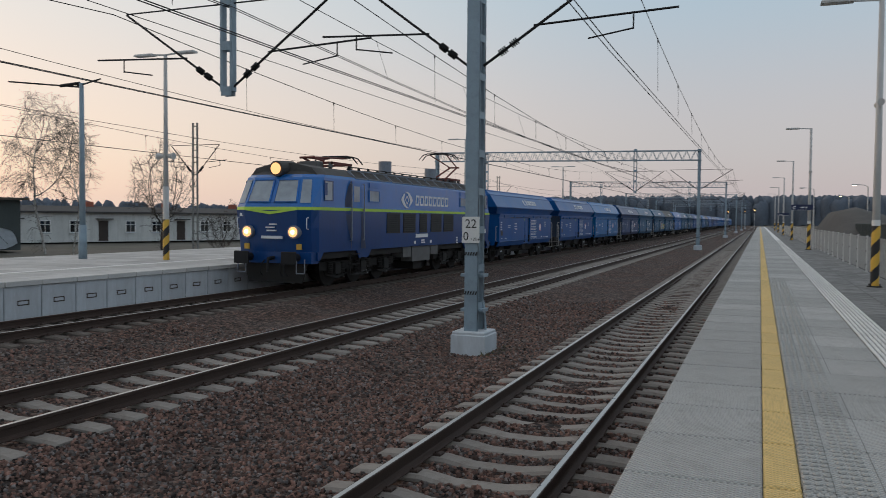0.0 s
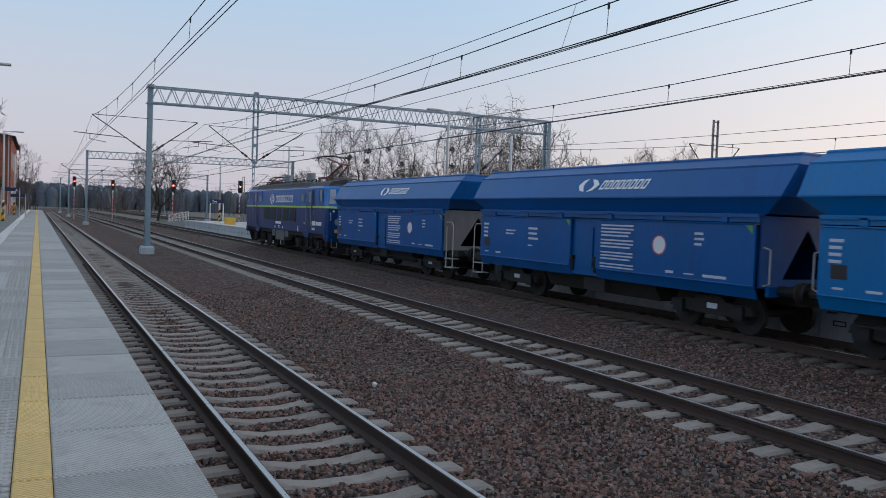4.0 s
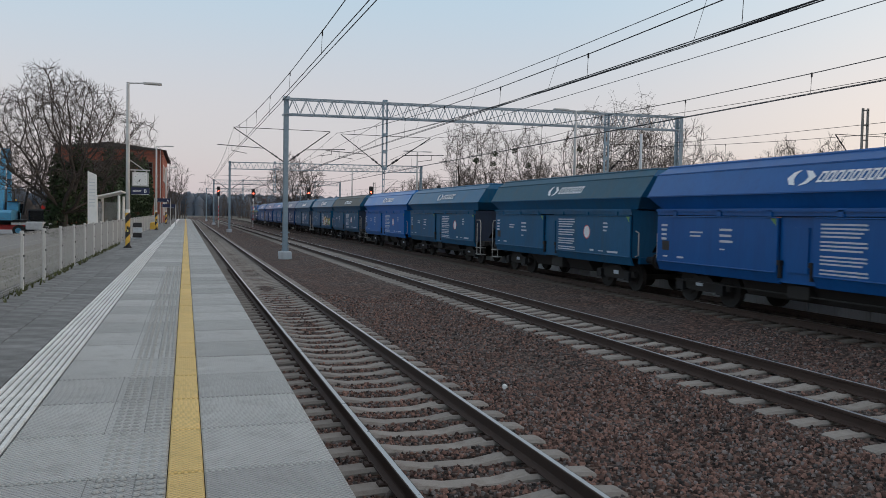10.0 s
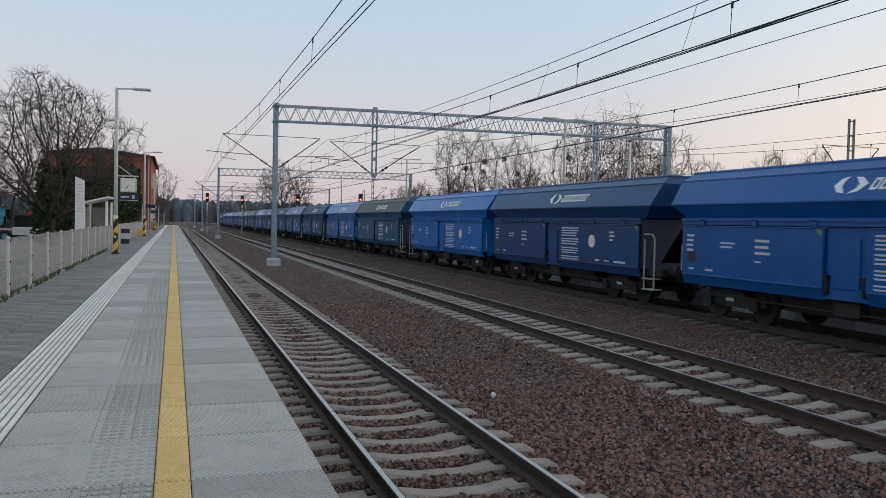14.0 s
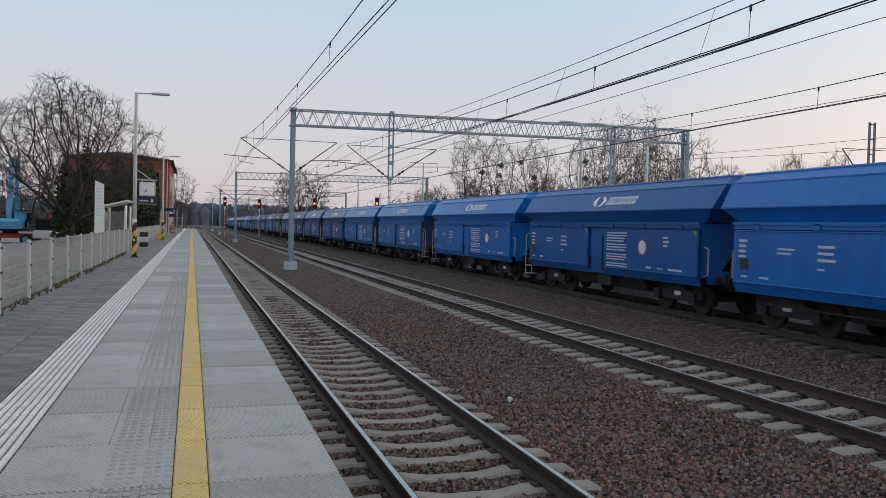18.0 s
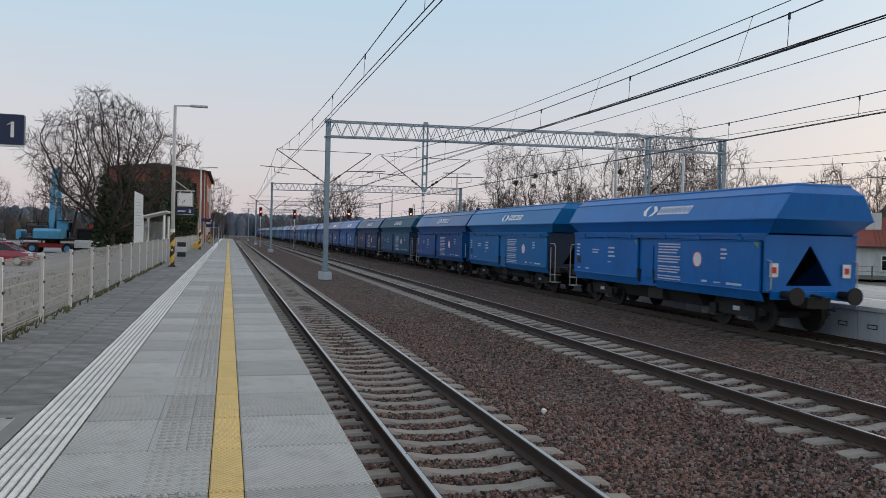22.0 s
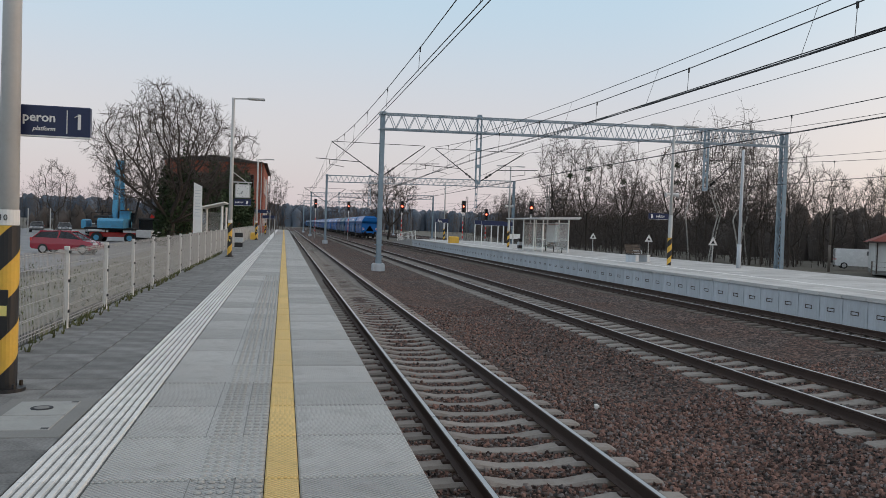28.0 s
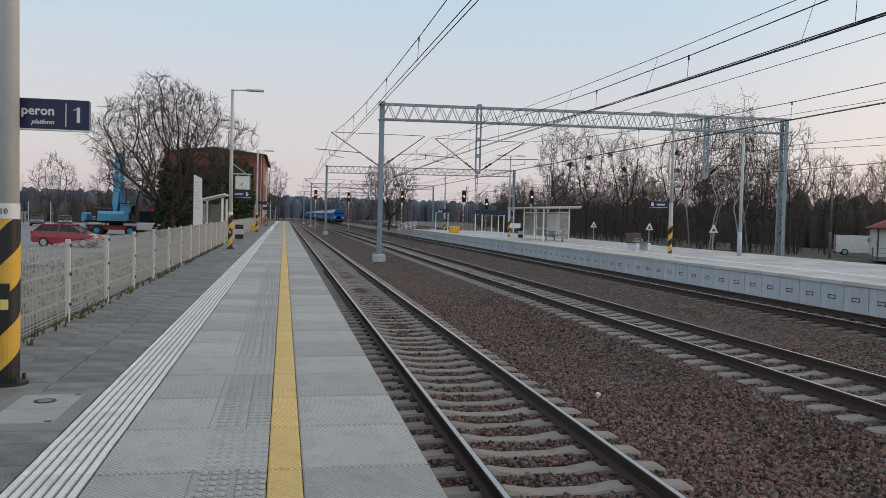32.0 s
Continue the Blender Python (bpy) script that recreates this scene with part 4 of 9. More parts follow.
# ---- the train ----
PAINT = dict(
    light=mat("loco_mid_blue_paint", (0.014, 0.15, 0.48), 0.36, var=0.12, scale=0.8, fine=18, bump=0.04, stain=(0.09, 0.16, 0.30), stain_amount=0.4, streak=True, spec=0.1, coat=0.9),
    dark=mat("loco_navy_paint", (0.004, 0.052, 0.20), 0.4, var=0.15, scale=0.8, fine=18, bump=0.04, stain=(0.03, 0.045, 0.09), stain_amount=0.3, streak=True, spec=0.1, coat=0.9),
    stripe=mat("lime_stripe_paint", (0.42, 0.66, 0.07), 0.5, var=0.08, bump=0.03),
    grime=mat("bogie_grime", (0.018, 0.0165, 0.0155), 0.85, var=0.4, scale=4, fine=30, bump=0.3),
    roof=mat("sooty_roof_paint", (0.075, 0.072, 0.07), 0.8, var=0.3, scale=1.5, fine=20, bump=0.1, stain=(0.04, 0.038, 0.036), stain_amount=0.6),
    grille=mat("grille_frame_grey", (0.22, 0.25, 0.30), 0.6, var=0.15, scale=3, fine=30, stain=(0.12, 0.1, 0.09), stain_amount=0.5),
    slat=mat("dark_louvre", (0.014, 0.014, 0.015), 0.7, var=0.2),
    roof_slat=mat("dusty_roof_louvre", (0.15, 0.14, 0.13), 0.7, var=0.25, scale=3, fine=30),
    # pale tone paints in the sky seen through and mirrored by the panes
    cab_glass=mat("sky_pale_cab_glass", (0.33, 0.38, 0.43), 0.1, var=0.25, scale=1.2, fine=5, bump=0),
    wave=mat("dark_wave_graphic", (0.012, 0.03, 0.085), 0.45, var=0.15, scale=0.8, fine=18, bump=0.04),
    grey_box=mat("grey_equipment_box", (0.13, 0.13, 0.13), 0.7, var=0.2, scale=2, fine=25, stain=(0.06, 0.055, 0.05), stain_amount=0.5),
    panto=mat("rusty_red_pantograph", (0.16, 0.045, 0.035), 0.7, var=0.2, scale=6, fine=40),
    letter=mat("white_lettering", (0.75, 0.77, 0.80), 0.5, var=0.05, bump=0),
    grey_letter=mat("faded_white_lettering", (0.50, 0.55, 0.62), 0.6, var=0.12, bump=0),
    lens=glow("headlight_lens", (1.0, 0.50, 0.20), 1.5),
    bulb=glow("headlight_bulb", (1.0, 0.74, 0.42), 9.0),
    lens_off=mat("unlit_lamp_lens", (0.45, 0.45, 0.43), 0.2, var=0.05, bump=0),
    wagon_blue=mat("wagon_royal_blue", (0.006, 0.092, 0.31), 0.4, var=0.16, scale=0.7, fine=14, bump=0.05, stain=(0.01, 0.055, 0.17), stain_amount=0.4, streak=True, spec=0.12, coat=0.4),
    wagon_bright=mat("wagon_bright_blue", (0.008, 0.145, 0.46), 0.38, var=0.16, scale=0.7, fine=14, bump=0.05, stain=(0.015, 0.085, 0.3), stain_amount=0.4, streak=True, spec=0.12, coat=0.4),
    wagon_azure=mat("wagon_azure_blue", (0.007, 0.155, 0.42), 0.42, var=0.16, scale=0.7, fine=14, bump=0.05, stain=(0.03, 0.12, 0.26), stain_amount=0.45, streak=True, spec=0.12, coat=0.4),
    wagon_teal=mat("wagon_faded_teal", (0.009, 0.105, 0.225), 0.48, var=0.2, scale=0.7, fine=14, bump=0.06, stain=(0.05, 0.085, 0.10), stain_amount=0.5, streak=True, spec=0.12, coat=0.4),
    wagon_olive=mat("wagon_dusty_teal", (0.012, 0.10, 0.205), 0.5, var=0.22, scale=0.7, fine=14, bump=0.06, stain=(0.055, 0.08, 0.09), stain_amount=0.45, streak=True, spec=0.12, coat=0.4),
    wagon_dusty=mat("wagon_dulled_teal", (0.011, 0.10, 0.215), 0.5, var=0.22, scale=0.7, fine=14, bump=0.06, stain=(0.055, 0.08, 0.09), stain_amount=0.4, streak=True, spec=0.12, coat=0.4),
    wagon_navy=mat("wagon_dark_blue", (0.009, 0.055, 0.175), 0.45, var=0.18, scale=0.7, fine=14, bump=0.05, stain=(0.03, 0.05, 0.10), stain_amount=0.45, streak=True, spec=0.12, coat=0.4),
    dust_top=mat("dust_covered_olive_paint", (0.105, 0.10, 0.085), 0.6, var=0.3, scale=0.6, fine=14, bump=0.06, stain=(0.03, 0.12, 0.2), stain_amount=0.55, streak=True),
    dust_light=mat("lightly_dusted_teal_paint", (0.03, 0.10, 0.155), 0.55, var=0.25, scale=0.6, fine=14, bump=0.06, stain=(0.08, 0.095, 0.095), stain_amount=0.5, streak=True, spec=0.25),
    end_navy=mat("grimy_navy_end_wall", (0.010, 0.028, 0.065), 0.6, var=0.3, scale=1.5, fine=14, bump=0.06, stain=(0.03, 0.028, 0.025), stain_amount=0.5, streak=True),
    step_pale=mat("worn_pale_step_paint", (0.36, 0.36, 0.35), 0.6, var=0.2, scale=3, fine=30),
    white_steel=mat("pale_end_panel", (0.17, 0.18, 0.19), 0.65, var=0.35, scale=2, fine=20, stain=(0.14, 0.13, 0.12), stain_amount=0.6, streak=True),
)


def swoosh(name, parent, x, y, z, s, material, side=1):
    """The operator's emblem as a plain shape: a curved diamond ring with two tails."""
    g = MB()
    def leaf(pts):
        g.add([(x, y + side * a * s, z + b * s) for a, b in pts] + [(x + 0.006, y + side * a * s, z + b * s) for a, b in pts],
              [tuple(range(len(pts)))] + [tuple(range(len(pts), 2 * len(pts)))] + [(k, (k + 1) % len(pts), len(pts) + (k + 1) % len(pts), len(pts) + k) for k in range(len(pts))])
    leaf([(-0.92, 0.02), (-0.62, 0.3), (-0.3, 0.44), (-0.36, 0.3), (-0.5, 0.05), (-0.36, -0.16), (-0.1, -0.4), (0.3, -0.5), (-0.08, -0.53), (-0.45, -0.42), (-0.72, -0.22)])
    leaf([(0.92, -0.02), (0.62, -0.3), (0.3, -0.44), (0.36, -0.3), (0.5, -0.05), (0.36, 0.16), (0.1, 0.4), (-0.3, 0.5), (0.08, 0.53), (0.45, 0.42), (0.72, 0.22)])
    leaf([(0, 0.3), (0.3, 0.02), (0.24, -0.03), (0.0, 0.2), (-0.24, -0.0), (-0.3, 0.02)])
    leaf([(0, -0.3), (-0.3, 0.0), (-0.24, 0.02), (0.0, -0.2), (0.24, 0.0), (0.3, -0.02)])
    return part(name, g, material, parent)


def bars(g, x, y, z, w, h, n, gap, side=1, seed=0):
    """Lines of small writing that cannot be read, as plain bars."""
    r = random.Random(seed)
    for k in range(n):
        ww = w * r.uniform(0.75, 1.0)
        zz = z - k * (h + gap)
        g.box(x, x + 0.004 * side, min(y, y + ww), max(y, y + ww), zz - h, zz)


def axle_set(name, parent, y, r=0.5):
    w = MB()
    for s in (-0.75, 0.75):
        w.tube((s - 0.065, y, r), (s + 0.065, y, r), r, n=20)
        w.tube((s - 0.09, y, r), (s + 0.09, y, r), r * 0.55, n=14)
    w.tube((-0.75, y, r), (0.75, y, r), 0.09, n=8)
    return part(name, w, PAINT["grime"], parent, smooth=False)


def loco():
    L = thing("electric_locomotive", "blue six-axle electric locomotive with lime stripe and lit headlights", "locomotive")
    def ring(z, hw, ys, mx, my, fx, fy):
        q = [(hw, ys), (mx, my), (fx, fy), (-fx, fy), (-mx, my), (-hw, ys)]
        return [(a, b, z) for a, b in q] + [(-a, -b, z) for a, b in q]
    secs = [ring(z, hw, ys - 0.15, mx, my - 0.15, fx, fy - 0.15) for z, hw, ys, mx, my, fx, fy in (
        (1.2, 1.46, 8.75, 1.34, 9.0, 0.92, 9.12), (2.0, 1.48, 8.8, 1.36, 9.1, 0.95, 9.24), (2.56, 1.485, 8.8, 1.4, 9.16, 1.0, 9.34),
        (2.66, 1.485, 8.78, 1.39, 9.12, 0.99, 9.30), (3.62, 1.45, 8.42, 1.26, 8.72, 0.88, 8.88), (3.72, 1.42, 8.3, 1.2, 8.58, 0.84, 8.74),
        (3.93, 1.12, 8.0, 0.95, 8.25, 0.66, 8.4), (4.03, 0.7, 7.6, 0.6, 7.8, 0.42, 7.9))]
    def shell(name, a, b, material, label="", cap=False):
        g = MB()
        for s in secs[a:b + 1]:
            g.v += s
        for k in range(b - a):
            for j in range(12):
                g.f.append((k * 12 + j, k * 12 + (j + 1) % 12, (k + 1) * 12 + (j + 1) % 12, (k + 1) * 12 + j))
        if cap:
            g.f.append(tuple(range(len(g.v) - 12, len(g.v))))
        return part(name, g, material, L, label, fix=False)
    shell("lower_body", 0, 2, PAINT["dark"], "navy lower body side")
    shell("stripe", 2, 3, PAINT["stripe"], "thin lime green stripe")
    shell("upper_body", 3, 5, PAINT["light"], "mid-blue upper body side")
    shell("roof", 5, 7, PAINT["roof"], "sooty dark roof", True)
    # curved skirt over the bogies: deep beside the doors, cut away between
    for s in (-1, 1):
        x0, x1 = s * 1.40, s * 1.455
        for ya, yb, yc, yd in ((4.85, 5.12, 5.8, 6.0), (8.3, 8.55, 8.68, 8.7), (-6.0, -5.8, -5.12, -4.85), (-8.7, -8.68, -8.55, -8.3)):
            g = MB().prism([(ya, 1.21), (yb, 0.93), (yc, 0.93), (yd, 1.21)], min(x0, x1), max(x0, x1), axis="x")
            part("skirt", g, PAINT["dark"], L)
    part("underframe", MB().box(-1.36, 1.36, -8.65, 8.65, 0.98, 1.24), PAINT["grime"], L, fix=False)
    for s in (-1, 1):
        x = s * 1.48
        # machine-room grilles
        for ya, yb in ((-3.65, -2.44), (-2.14, -0.92), (-0.49, 0.32), (0.73, 1.96), (2.23, 3.45)):
            g = MB().box(min(x, x + s * 0.012), max(x, x + s * 0.012), ya, yb, 1.76, 2.53)
            gr = part("side_grille", g, PAINT["slat"], L, "black side ventilation grille", fix=False)
            sl = MB()
            for k in range(9):
                z = 1.82 + k * 0.08
                sl.prism([(x + s * 0.012, z), (x + s * 0.03, z), (x + s * 0.012, z + 0.05)], ya + 0.03, yb - 0.03)
            part("louvre", sl, PAINT["slat"], gr)
        # small side windows and doors at both cabs
        for e in (-1, 1):
            def yy(a):
                return e * (a - 0.5)
            g = MB().box(min(x, x + s * 0.015), max(x, x + s * 0.015), min(yy(4.84), yy(5.6)), max(yy(4.84), yy(5.6)), 2.92, 3.3)
            wf = part("corridor_window", g, PAINT["cab_glass"], L, fix=False)
            fr = MB()
            for z in (2.9, 3.3):
                fr.box(min(x, x + s * 0.03), max(x, x + s * 0.03), min(yy(4.8), yy(5.64)), max(yy(4.8), yy(5.64)), z, z + 0.03)
            for a in (4.8, 5.61):
                fr.box(min(x, x + s * 0.03), max(x, x + s * 0.03), min(yy(a), yy(a + 0.03)), max(yy(a), yy(a + 0.03)), 2.9, 3.33)
            fr.box(min(x, x + s * 0.02), max(x, x + s * 0.02), min(yy(4.84), yy(5.6)), max(yy(4.84), yy(5.6)), 3.42, 3.58)
            part("window_frame", fr, PAINT["light"], wf, fix=False)
            d = MB().box(min(x, x + s * 0.014), max(x, x + s * 0.014), min(yy(6.25), yy(6.92)), max(yy(6.25), yy(6.92)), 1.5, 2.555)
            d.box(min(x, x + s * 0.014), max(x, x + s * 0.014), min(yy(6.25), yy(6.92)), max(yy(6.25), yy(6.92)), 2.665, 3.55)
            door = part("cab_door", d.two("cab_door", PAINT["dark"], PAINT["light"], 6, 12), None, L, "narrow blue entrance door", fix=False)
            arc = [(6.95, 1.25), (7.02, 1.6), (7.22, 2.0), (7.42, 2.5)]
            wv = MB().add([(x + s * 0.004, yy(a), z) for a, z in arc + [(6.93, 2.5), (6.93, 1.25)]], [(0, 1, 2, 3, 4, 5)])
            part("wave_graphic", wv, PAINT["wave"], L, "dark navy wave beside the door", fix=False)
            arc = [(7.45, 2.67), (7.42, 2.95), (7.2, 3.4), (7.0, 3.6), (6.93, 3.6), (6.93, 2.67)]
            wv = MB().add([(x + s * 0.004, yy(a), z) for a, z in arc], [(0, 1, 2, 3, 4, 5)])
            part("wave_graphic", wv, PAINT["wave"], L, "dark navy wave beside the door", fix=False)
            wv = MB().add([(x + s * 0.004, yy(a), z) for a, z in [(6.24, 1.25), (6.24, 2.5), (6.1, 2.5), (6.02, 1.9), (5.85, 1.25)]], [(0, 1, 2, 3, 4)])
            part("wave_graphic", wv, PAINT["wave"], L, "dark navy wave round the door", fix=False)
            g = MB().box(min(x, x + s * 0.022), max(x, x + s * 0.022), min(yy(6.38), yy(6.8)), max(yy(6.38), yy(6.8)), 2.88, 3.42)
            part("door_window", g, PAINT["cab_glass"], door, fix=False)
            h = MB()
            for a in (6.12, 7.05):
                h.tube((x + s * 0.07, yy(a), 1.55), (x + s * 0.07, yy(a), 3.5), 0.02, n=6)
                for z in (1.55, 2.6, 3.5):
                    h.tube((x, yy(a), z), (x + s * 0.07, yy(a), z), 0.015, n=5)
            part("grab_rail", h, PAINT["grille"], L, fix=False)
            st = MB()
            for k, z in enumerate((0.35, 0.7, 1.05)):
                st.box(min(x * 0.9, x), max(x * 0.9, x), min(yy(6.3), yy(6.9)), max(yy(6.3), yy(6.9)), z, z + 0.03)
            for a in (6.28, 6.92):
                st.bar((x * 0.96, yy(a), 0.33), (x * 0.96, yy(a), 1.1), 0.04)
            part("step", st, PAINT["grime"], L, fix=False)
            # cab side window with a dark post in it
            g = MB().box(min(x - s * 0.02, x + s * 0.012), max(x - s * 0.02, x + s * 0.012), min(yy(8.3), yy(8.8)), max(yy(8.3), yy(8.8)), 2.9, 3.5)
            cw = part("cab_window", g, PAINT["cab_glass"], L, fix=False)
            fr = MB()
            for a in (8.26, 8.8):
                fr.box(min(x, x + s * 0.025), max(x, x + s * 0.025), min(yy(a), yy(a + 0.04)), max(yy(a), yy(a + 0.04)), 2.87, 3.53)
            for z in (2.87, 3.5):
                fr.box(min(x, x + s * 0.025), max(x, x + s * 0.025), min(yy(8.26), yy(8.84)), max(yy(8.26), yy(8.84)), z, z + 0.03)
            fr.box(min(x, x + s * 0.016), max(x, x + s * 0.016), min(yy(8.64), yy(8.78)), max(yy(8.64), yy(8.78)), 3.05, 3.45)
            part("window_frame", fr, PAINT["dark"], cw, fix=False)
        # roof-edge ventilation grilles
        for k in range(12):
            ya = -5.95 + k * 0.96 + (0.15 if k > 8 else 0) - (0.15 if k < 3 else 0)
            g = MB()
            a, b = (s * 1.435, 3.71), (s * 1.13, 3.965)
            for y in (ya, ya + 0.9):
                g.bar((a[0], y, a[1]), (b[0], y, b[1]), 0.06, 0.05, up=(0, 1, 0))
            g.bar((a[0], ya, a[1]), (a[0], ya + 0.9, a[1]), 0.04)
            g.bar((b[0], ya, b[1]), (b[0], ya + 0.9, b[1]), 0.04)
            fr = part("roof_grille", g, PAINT["grille"], L, fix=False)
            g = MB()
            g.add([(a[0] + s * 0.004, ya, a[1] + 0.004), (a[0] + s * 0.004, ya + 0.9, a[1] + 0.004), (b[0] + s * 0.004, ya + 0.9, b[1] + 0.006), (b[0] + s * 0.004, ya, b[1] + 0.006)], [(0, 1, 2, 3)])
            part("grille_back", g, PAINT["slat"], fr, fix=False)
            g = MB()
            for j in range(7):
                f = (j + 0.6) / 7.4
                xx, z = a[0] + (b[0] - a[0]) * f, a[1] + (b[1] - a[1]) * f
                g.bar((xx + s * 0.015, ya + 0.03, z + 0.02), (xx + s * 0.015, ya + 0.87, z + 0.02), 0.012, 0.022)
            part("louvre", g, PAINT["roof_slat"], fr, fix=False)
        rail = MB()
        rail.tube((s * 1.3, -6.2, 3.98), (s * 1.3, 6.4, 3.98), 0.018, n=5)
        for k in range(14):
            rail.tube((s * 1.3, -6.2 + k * 0.97, 3.8), (s * 1.3, -6.2 + k * 0.97, 3.98), 0.014, n=5)
        part("gutter_rail", rail, PAINT["grille"], L, fix=False)
        # emblem, lettering, number bars
        swoosh("emblem", L, x + (0.004 if s > 0 else -0.01), (-1.78 if s > 0 else 1.9), 3.06, 0.62, PAINT["letter"], s)
        # the operator's name as plain bars of its size
        g = MB()
        for k in range(8):
            ya = -0.93 + k * 0.472
            for a0, a1, z0, z1 in ((0, 0.37, 2.86, 2.94), (0, 0.37, 3.19, 3.27), (0, 0.085, 2.94, 3.19), (0.285, 0.37, 2.94, 3.19)):
                q = [((ya + p + 0.12 * (z - 2.86)) * s, z) for p, z in ((a0, z0), (a1, z0), (a1, z1), (a0, z1))]
                g.add([(x + s * d, p, z) for d in (0, 0.006) for p, z in q], [(4, 5, 6, 7), (0, 1, 5, 4), (1, 2, 6, 5), (2, 3, 7, 6), (3, 0, 4, 7)])
        part("name_lettering", g, PAINT["letter"], L, "white operator lettering", fix=False)
        g = MB()
        for y, z, w, h, n, gap in ((-0.87, 1.7, 1.6, 0.15, 1, 0), (-0.3, 1.46, 0.45, 0.05, 2, 0.04), (-1.05, 1.42, 0.25, 0.12, 1, 0), (0.65, 1.42, 0.25, 0.12, 1, 0), (3.85, 1.5, 0.22, 0.05, 4, 0.03), (6.53, 1.5, 0.6, 0.05, 2, 0.03),
                                  (7.2, 1.83, 1.2, 0.19, 1, 0), (5.07, 1.76, 0.16, 0.1, 1, 0)):
            bars(g, x, y, z, w, h, n, gap, s, 3)
        part("small_marking", g, PAINT["letter"], L, "small white markings", fix=False)["kind"] = "stuff"
        part("notice_plate", MB().box(min(x, x + s * 0.006), max(x, x + s * 0.006), 6.53, 7.1, 1.62, 1.86), PAINT["letter"], L, fix=False)
        # underfloor boxes
        for ya, yb, za, zb in ((-1.94, -1.15, 0.78, 1.2), (-1.03, 0.83, 0.58, 1.2), (0.95, 1.75, 0.8, 1.2)):
            g = MB().cham(min(s * 0.9, s * 1.4), max(s * 0.9, s * 1.4), ya, yb, za, zb, 0.02)
            part("equipment_box", g, PAINT["grey_box"], L, fix=False)
    part("battery_tray", MB().box(-1.2, 1.2, -0.5, 0.4, 0.25, 0.55), PAINT["grime"], L, fix=False)
    # bogies, three axles each
    for e in (-1, 1):
        bogie = part("bogie_frame", MB().box(-1.05, -0.9, e * 5.0 - 2.9, e * 5.0 + 2.9, 0.55, 0.85).box(0.9, 1.05, e * 5.0 - 2.9, e * 5.0 + 2.9, 0.55, 0.85).box(-1, 1, e * 5.0 - 0.9, e * 5.0 - 0.6, 0.5, 0.85).box(-1, 1, e * 5.0 + 0.6, e * 5.0 + 0.9, 0.5, 0.85), PAINT["grime"], L, fix=False)
        for a in (-1.9, 0.0, 1.9):
            axle_set("wheelset", bogie, e * 5.0 + a, 0.62)
            for s in (-1, 1):
                g = MB().cham(min(s * 1.0, s * 1.22), max(s * 1.0, s * 1.22), e * 5 + a - 0.2, e * 5 + a + 0.2, 0.42, 0.82, 0.05)
                g.prism([(e * 5 + a - 0.75, 0.42), (e * 5 + a, 0.26), (e * 5 + a + 0.75, 0.42), (e * 5 + a, 0.36)], min(s * 1.1, s * 1.18), max(s * 1.1, s * 1.18), axis="x")
                part("axle_box", g, PAINT["grime"], bogie)
                for o in (-0.42, 0.42):
                    sp = MB()
                    for k in range(6):
                        sp.tube((s * 1.14, e * 5 + a + o, 0.46 + k * 0.065), (s * 1.14, e * 5 + a + o, 0.495 + k * 0.065), 0.095, n=10)
                    part("spring", sp, PAINT["grime"], bogie, fix=False)
    # cab fronts
    for e in (-1, 1):
        def P(x, y, z):
            return (x, e * (y - 0.15), z)
        # windscreens lie on the raked front between waist and roof
        for s in (-1, 1):
            def on(u, w):
                """A point of the raked front: u across 0..1, w up 0..1."""
                a0, a1 = Vector((0.04, 9.25, 2.79)), Vector((0.965, 9.245, 2.79))
                b0, b1 = Vector((0.05, 8.915, 3.56)), Vector((0.86, 8.91, 3.56))
                q = (a0.lerp(a1, u)).lerp(b0.lerp(b1, u), w)
                return Vector((s * q.x, e * (q.y - 0.138), q.z))
            g = MB().add([on(0.06, 0.06), on(0.94, 0.06), on(0.94, 0.94), on(0.06, 0.94)], [(0, 1, 2, 3)])
            ws = part("windscreen", g, PAINT["cab_glass"], L)
            fr = MB()
            c = [on(0.04, 0.03), on(0.96, 0.03), on(0.96, 0.97), on(0.04, 0.97)]
            for p, q in zip(c, c[1:] + c[:1]):
                fr.bar(p, q, 0.05, 0.03)
            part("windscreen_frame", fr, PAINT["light"], ws, fix=False)
            wp = MB().bar(on(0.8, 0.95) + Vector((0, e * -0.42, 0)), on(0.72, 0.3) + Vector((0, e * -0.42, 0)), 0.025)
            part("wiper", wp, M["black_paint"], ws, fix=False)
            # corner pane between windscreen and side
            a0, a1, b0, b1 = Vector((1.04, 9.22, 2.79)), Vector((1.345, 9.09, 2.79)), Vector((0.95, 8.90, 3.54)), Vector((1.22, 8.785, 3.54))
            g = MB().add([Vector((s * q.x, e * (q.y - 0.138), q.z)) for q in (a0, a1, b1, b0)], [(0, 1, 2, 3)])
            part("corner_window", g, PAINT["cab_glass"], L)
            # headlights
            hx = s * 0.86
            g = MB().tube(P(hx, 9.1, 1.86), P(hx, 9.36, 1.86), 0.21, n=20)
            hl = part("headlight", g, PAINT["grille"], L, "round headlight housing with grey rim", smooth=False)
            g = MB()
            n = 16
            g.add([P(hx, 9.40, 1.86)] + [P(hx + 0.165 * math.cos(6.2832 * k / n), 9.37, 1.86 + 0.165 * math.sin(6.2832 * k / n)) for k in range(n)], [(0, 1 + k, 1 + (k + 1) % n) for k in range(n)])
            part("lens", g, PAINT["lens"] if e < 0 else PAINT["lens_off"], hl, "glowing warm lens" if e < 0 else "unlit glass lens")
